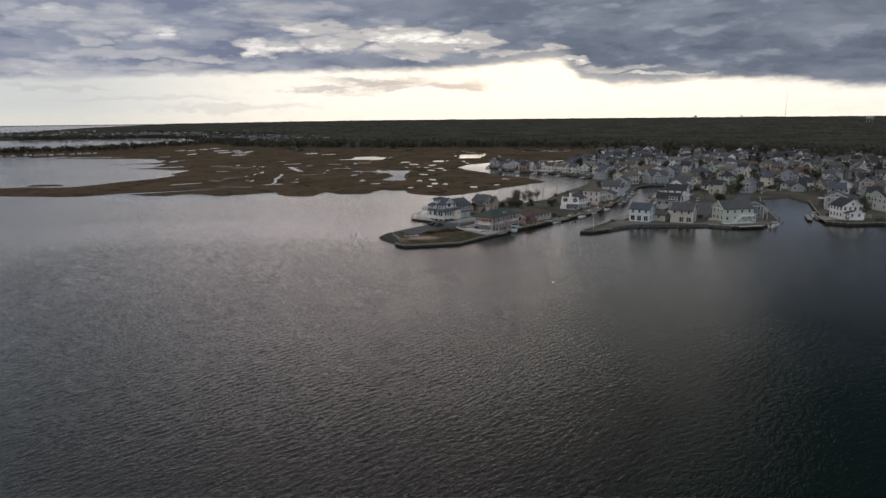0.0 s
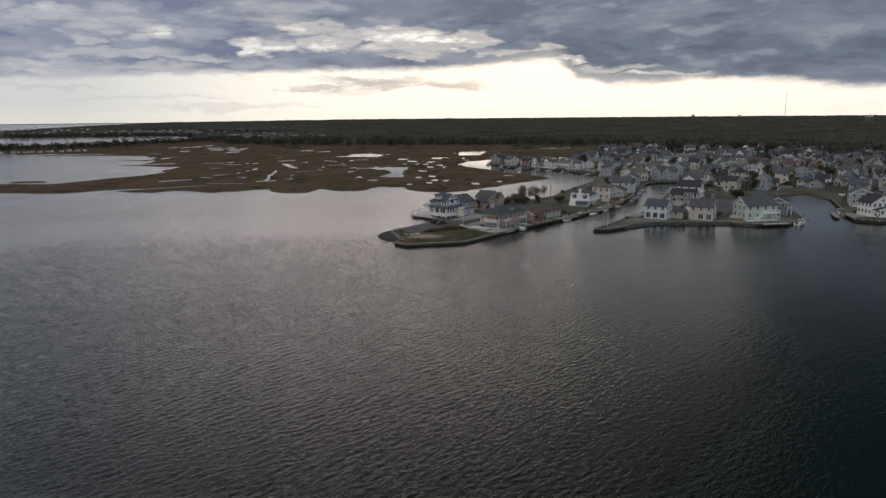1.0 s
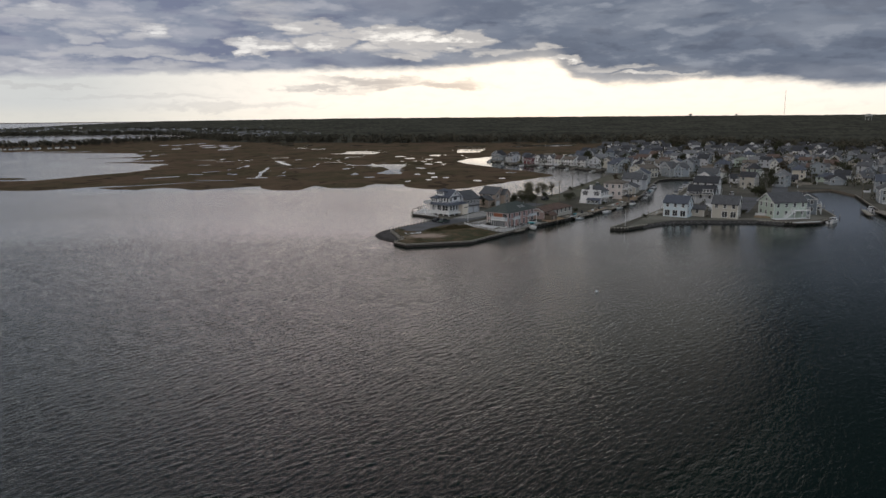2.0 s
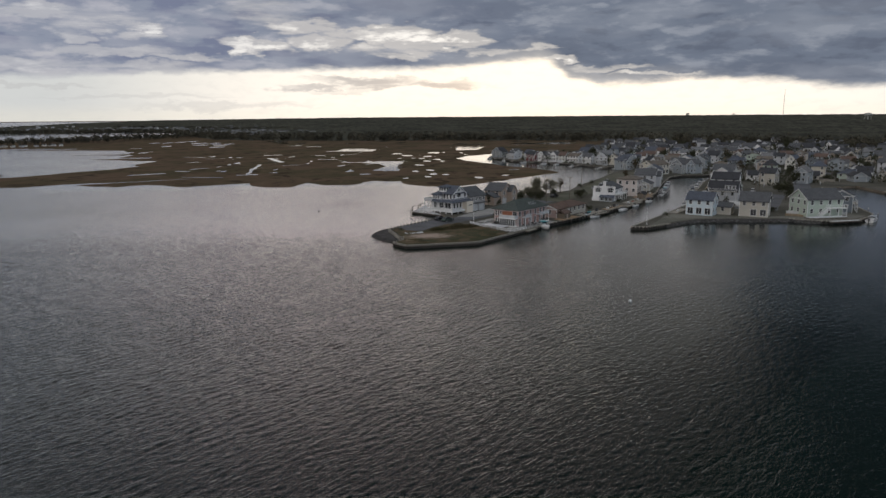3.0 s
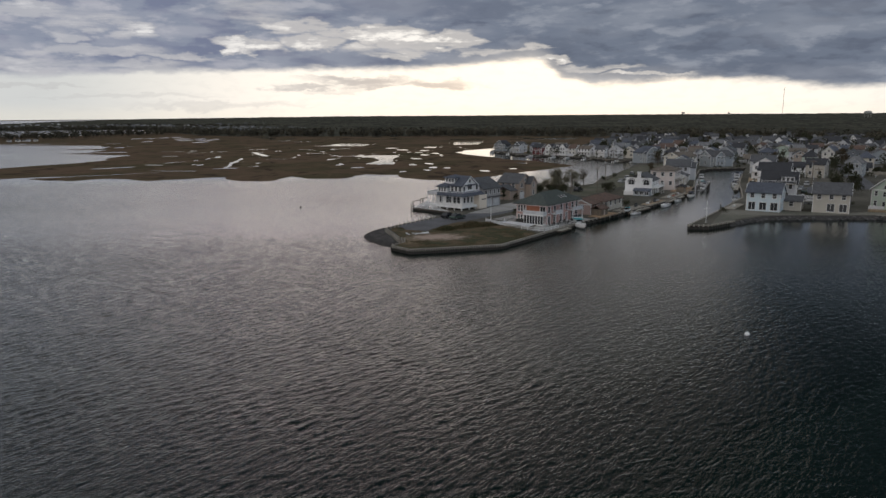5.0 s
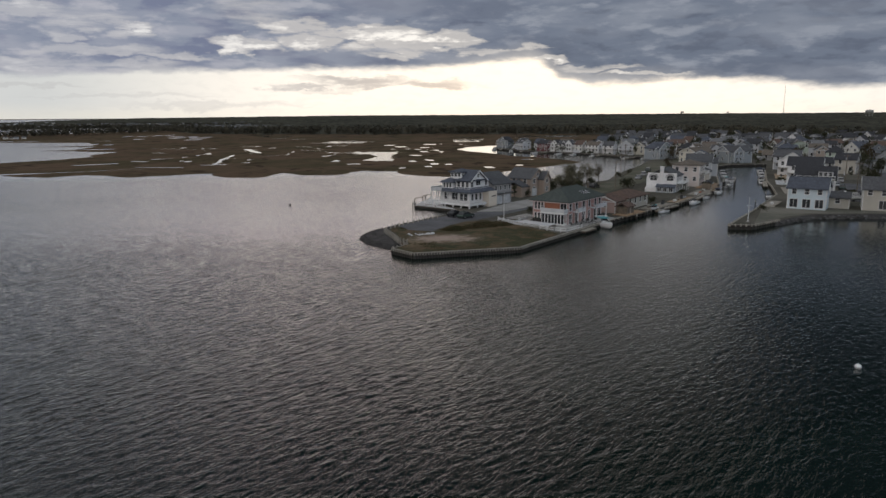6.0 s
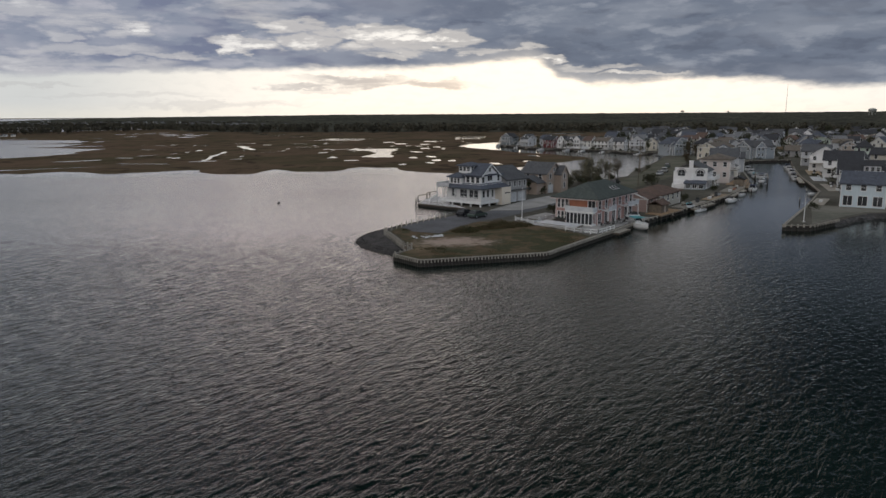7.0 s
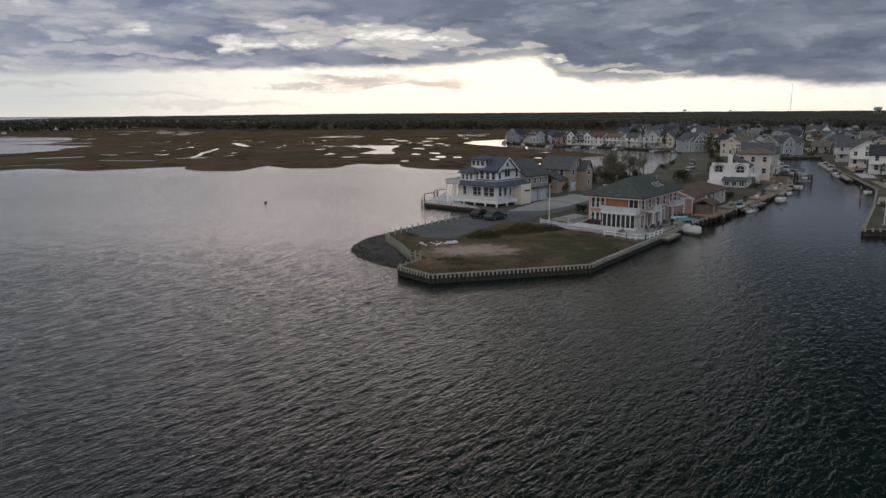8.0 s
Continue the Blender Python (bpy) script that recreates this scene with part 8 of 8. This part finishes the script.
def patio_table(x, y):
    ob = thing("patio_table", pose(x, y, GROUND + 0.06), "round dark patio table on the terrace", "table", "patio tables")
    part("top", Geo().tube((0, 0, 0.70), (0, 0, 0.74), 0.6, 0.6, 16), DARKTIMBER, ob)
    for i in range(4):
        a = i * 1.571 + 0.4
        part("leg", Geo().tube((0.45 * math.cos(a), 0.45 * math.sin(a), 0), (0.3 * math.cos(a), 0.3 * math.sin(a), 0.7), 0.03, 0.03, 6), DARKMETAL, ob)


def patio_chair(x, y, ang):
    ob = thing("patio_chair", pose(x, y, GROUND + 0.06, rz=ang), "dark metal patio chair on the terrace", "chair", "patio chairs")
    part("seat", Geo().box(-0.25, -0.25, 0.42, 0.25, 0.25, 0.47), DARKTIMBER, ob)
    part("backrest", Geo().box(-0.25, 0.2, 0.47, 0.25, 0.26, 0.95), DARKTIMBER, ob)
    for px in (-0.22, 0.22):
        for py in (-0.22, 0.22):
            part("leg", Geo().box(px - 0.02, py - 0.02, 0, px + 0.02, py + 0.02, 0.42), DARKMETAL, ob)


for tx, ty in ((35.6, 24.4), (39.2, 28.4)):
    patio_table(tx, ty)
    for a in (20, 140, 260):
        patio_chair(tx + 0.95 * math.sin(radians(a)), ty + 0.95 * math.cos(radians(a)), -a)


def hot_tub(x, y, ang):
    ob = thing("hot_tub", pose(x, y, GROUND + 0.06, rz=ang), "square hot tub under a dark teal cover on the terrace", "hot tub")
    part("body", Geo().prism([(-1.0, -1.1), (1.0, -1.1), (1.1, -1.0), (1.1, 1.0), (1.0, 1.1), (-1.0, 1.1), (-1.1, 1.0), (-1.1, -1.0)], 0, 0.8), DARKTIMBER, ob)
    part("cover", Geo().side([(-1.15, 0.8), (1.15, 0.8), (1.12, 0.9), (0, 0.98), (-1.12, 0.9)], -1.15, 1.15), CARGREEN, ob)


hot_tub(29.6, 32.4, 46)


def watercraft(x, y, ang, z, label):
    ob = thing("water_scooter", pose(x, y, z, rz=ang), label, "water scooter", "water scooters")
    part("hull", hull(3.1, 1.15, 0.62), GELCOAT, ob)
    part("seat", Geo().side([(-0.24, 0.5), (0.24, 0.5), (0.17, 0.92), (-0.17, 0.92)], -1.3, 0.15), RUBBER, ob)
    part("cowl", Geo().side([(-0.4, 0.6), (0.4, 0.6), (0.2, 1.0), (-0.2, 1.0)], 0.15, 0.95), CARBLACK, ob)
    part("handlebar", Geo().tube((0.1, -0.4, 1.12), (0.1, 0.4, 1.12), 0.03, 0.03, 6).tube((0.1, 0, 0.9), (0.1, 0, 1.12), 0.04, 0.04, 6), DARKMETAL, ob)


watercraft(44.4, 35.4, 200, GROUND + 0.1, "white and black water scooter on the canal terrace")
watercraft(62.0, 47.6, 225, GROUND + 0.06, "white and black water scooter beside the canal deck")


def lumber(x, y, ang, rnd):
    ob = thing("lumber_pile", pose(x, y, GROUND + 0.1, rz=ang), "loose heap of weathered boards in the grass", "boards", "lumber piles")
    for i in range(7):
        part("board", Geo().box(-1.3, -0.07, 0, 1.3, 0.07, 0.05), CAPTIMBER, ob, at=pose(rnd.uniform(-0.4, 0.4), rnd.uniform(-0.4, 0.4), 0.055 * i, rz=rnd.uniform(-25, 25)))


rnd = random.Random(61)
for lx, ly in ((25.2, 25.4), (27.0, 23.2), (28.6, 21.2)):
    lumber(lx, ly, -50, rnd)


def shed(x, y, ang, w, d, label, top):
    ob = thing("shed", pose(x, y, GROUND, rz=ang), label, "shed", "canal sheds")
    part("wall", Geo().box(-w / 2, -d / 2, -0.2, w / 2, d / 2, 1.9), TIMBER, ob)
    part("roof", gable(Geo(), -w / 2, w / 2, -d / 2, d / 2, 1.9, 0.7, 0.3), top, ob)
    part("door", Geo().box(-0.45, -d / 2 - 0.05, 0, 0.45, -d / 2 - 0.003, 1.7), SIDE["tan"], ob)


shed(52.4, 41.4, 47, 4.2, 2.6, "low weathered garden shed by the canal deck", ROOF["brown"])
shed(97.5, 92.0, 56, 3.4, 2.6, "small weathered shed beside the canal dock", ROOF["dark"])
# more boats and cars about the canals
for bx, by, ba, L, tp, cv, lab in ((97.6, 85.0, 236, 6.5, "canopy", NAVY, "white boat under a navy canopy at the canal dock"), (119.5, 122.0, 240, 6.5, "canopy", TEAL, "white boat under a teal canopy on the canal"),
                                   (126.0, 136.0, 242, 7.2, "tower", VINYL, "white fishing boat with rod rack on the canal"), (137.5, 128.6, 238, 5.2, "none", VINYL, "small white skiff along the far canal bank"),
                                   (146.0, 144.6, 240, 5.2, "none", NAVY, "small runabout along the far canal bank"), (152.8, 157.4, 240, 7.2, "canopy", NAVY, "white cruiser near the canal head"),
                                   (165.4, 66.0, 68, 7.2, "tower", VINYL, "white fishing boat in the second canal"), (170.0, 77.0, 68, 5.2, "none", NAVY, "small runabout in the second canal"),
                                   (88.0, 352.0, 70, 6.5, "canopy", VINYL, "white canopied boat beside the channel docks"), (115.0, 297.0, 45, 6.5, "none", VINYL, "white open boat beside the channel docks")):
    boat(bx, by, ba, L, tp, cv, label=lab)
for cx, cy, ca, cp in ((47.5, 80.0, 48, CARSILVER), (64.0, 100.0, 50, CARBLACK), (89.5, 128.0, 58, CARSILVER), (96.5, 140.5, 60, CARSILVER), (106.0, 160.0, 60, CARGREEN), (113.5, 70.0, 57, CARSILVER), (132.0, 66.0, 57, CARBLACK), (152.0, 106.0, 57, CARSILVER)):
    car(cx, cy, ca, cp, {CARSILVER: "silver car parked beside a gravel lane", CARBLACK: "black car parked beside a lane", CARGREEN: "dark green car parked beside a lane"}[cp], van=int(cx) % 2 == 0)

# ---- decks, furniture and small craft along the canal ----
for outline, label, wood in (([(60.4, 47.4), (71.0, 57.6), (69.0, 59.8), (58.6, 49.6)], "weathered grey deck along the canal bank", CAPTIMBER), ([(73.6, 59.4), (83.2, 70.2), (80.6, 72.4), (71.4, 61.6)], "weathered grey deck below the arched house", DECKWOOD),
                             ([(87.0, 75.0), (96.4, 87.2), (93.4, 89.4), (84.2, 77.4)], "pale timber deck beside the canal", CAPTIMBER), ([(99.2, 90.4), (109.6, 108.0), (104.6, 111.0), (94.6, 94.0)], "tan timber deck near the boat lifts", ORANGE),
                             ([(93.0, 47.6), (101.6, 58.0), (99.4, 59.8), (90.8, 49.2)], "grey timber deck on the far canal bank", CAPTIMBER), ([(112.6, 74.4), (122.0, 92.0), (125.4, 90.2), (116.0, 72.6)], "pale timber deck on the far canal bank", CAPTIMBER),
                             ([(126.0, 101.0), (133.6, 114.4), (137.0, 112.4), (129.4, 99.2)], "white timber deck on the far canal bank", VINYL), ([(138.0, 121.6), (149.0, 140.6), (152.6, 138.4), (141.6, 119.6)], "pale timber deck on the far canal bank", DECKWOOD)):
    deck("deck", outline, GROUND + 0.14, label, wood, piles=False)


def kayak(x, y, ang, paint, label, z=GROUND + 0.16):
    ob = thing("kayak", pose(x, y, z, rz=ang), label, "kayak", "kayaks")
    g = Geo()
    for a, b, ra, rb in ((-1.7, -1.0, 0.03, 0.26), (-1.0, 0.9, 0.26, 0.28), (0.9, 1.7, 0.28, 0.03)):
        g.tube((a, 0, 0.28), (b, 0, 0.28), ra, rb, 10, cap=False)
    part("hull", g, paint, ob)
    part("cockpit", Geo().prism([(0.45 * math.cos(q * 0.628), 0.2 * math.sin(q * 0.628)) for q in range(10)], 0.46, 0.58), RUBBER, ob)


def bench(x, y, ang):
    ob = thing("bench", pose(x, y, GROUND + 0.14, rz=ang), "grey slatted wooden bench on a canal deck", "bench", "canal benches")
    for i in range(3):
        part("slat", Geo().box(-0.75, -0.2 + 0.15 * i, 0.42, 0.75, -0.08 + 0.15 * i, 0.46), CAPTIMBER, ob)
    part("backrest", Geo().box(-0.75, 0.24, 0.5, 0.75, 0.29, 0.9), CAPTIMBER, ob)
    for px in (-0.6, 0.6):
        part("leg", Geo().box(px - 0.04, -0.2, 0, px + 0.04, 0.29, 0.42), TIMBER, ob)


def grill(x, y, ang):
    ob = thing("grill", pose(x, y, GROUND + 0.14, rz=ang), "black covered barbecue grill on a canal deck", "grill", "canal grills")
    part("cart", Geo().box(-0.5, -0.28, 0, 0.5, 0.28, 0.75), DARKMETAL, ob)
    part("lid", Geo().side([(-0.28, 0.78), (0.28, 0.78), (0.2, 1.1), (-0.2, 1.1)], -0.42, 0.42), RUBBER, ob)


kayak(64.0, 52.2, 44, TEAL, "teal kayak lying on a canal deck")
kayak(79.4, 68.4, 50, CARSILVER, "pale kayak lying on a canal deck")
kayak(89.6, 80.0, 53, TERRACOTTA, "rust-red kayak lying on a canal deck")
kayak(119.2, 83.0, 240, GELCOAT, "white kayak lying on a canal deck")
for x, y, a in ((62.2, 50.8, 44), (75.8, 64.6, 48), (92.6, 84.4, 53), (100.6, 97.4, 58), (118.4, 78.0, 240), (132.0, 106.0, 240), (146.0, 130.0, 240)):
    bench(x, y, a)
for x, y, a in ((68.0, 56.4, 44), (77.8, 66.8, 48), (103.6, 102.6, 58), (121.6, 86.0, 240), (143.2, 126.6, 240)):
    grill(x, y, a)
for x, y, a in ((86.6, 76.6, 53), (97.2, 93.4, 58), (106.6, 106.2, 60), (95.6, 52.6, 50), (115.4, 75.0, 240), (124.0, 90.0, 240), (129.6, 102.4, 240), (134.6, 111.4, 240), (140.4, 122.4, 240), (149.4, 137.4, 240)):
    dock_box(x, y, a)
for x, y, ts in ((55.6, 47.4, 0.7), (66.4, 60.4, 0.9), (84.0, 79.4, 0.8), (92.2, 97.6, 1.0), (104.0, 121.0, 1.2), (113.0, 133.4, 1.2), (121.0, 149.0, 1.3), (128.0, 88.0, 1.0), (137.4, 103.0, 1.1), (158.0, 146.0, 1.3), (86.6, 41.6, 0.8), (126.4, 46.2, 1.0)):
    tree(x, y, "shrub", ts, hash_turn(x, y), group="canal shrubs")

deck("deck", [(174.6, 36.0), (181.6, 36.0), (182.0, 48.0), (178.4, 48.0)], GROUND + 0.16, "pale timber deck beside the white eastern house", CAPTIMBER, piles=False)
deck("dock", [(171.0, 38.0), (178.0, 52.0), (176.6, 52.8), (169.6, 38.8)], 1.25, "pale timber dock by the eastern house", CAPTIMBER, category="dock")
deck("deck", [(128.4, 28.4), (141.6, 29.4), (141.4, 32.4), (128.2, 31.6)], GROUND + 0.5, "white bayfront deck below the green house", VINYL, piles=False)
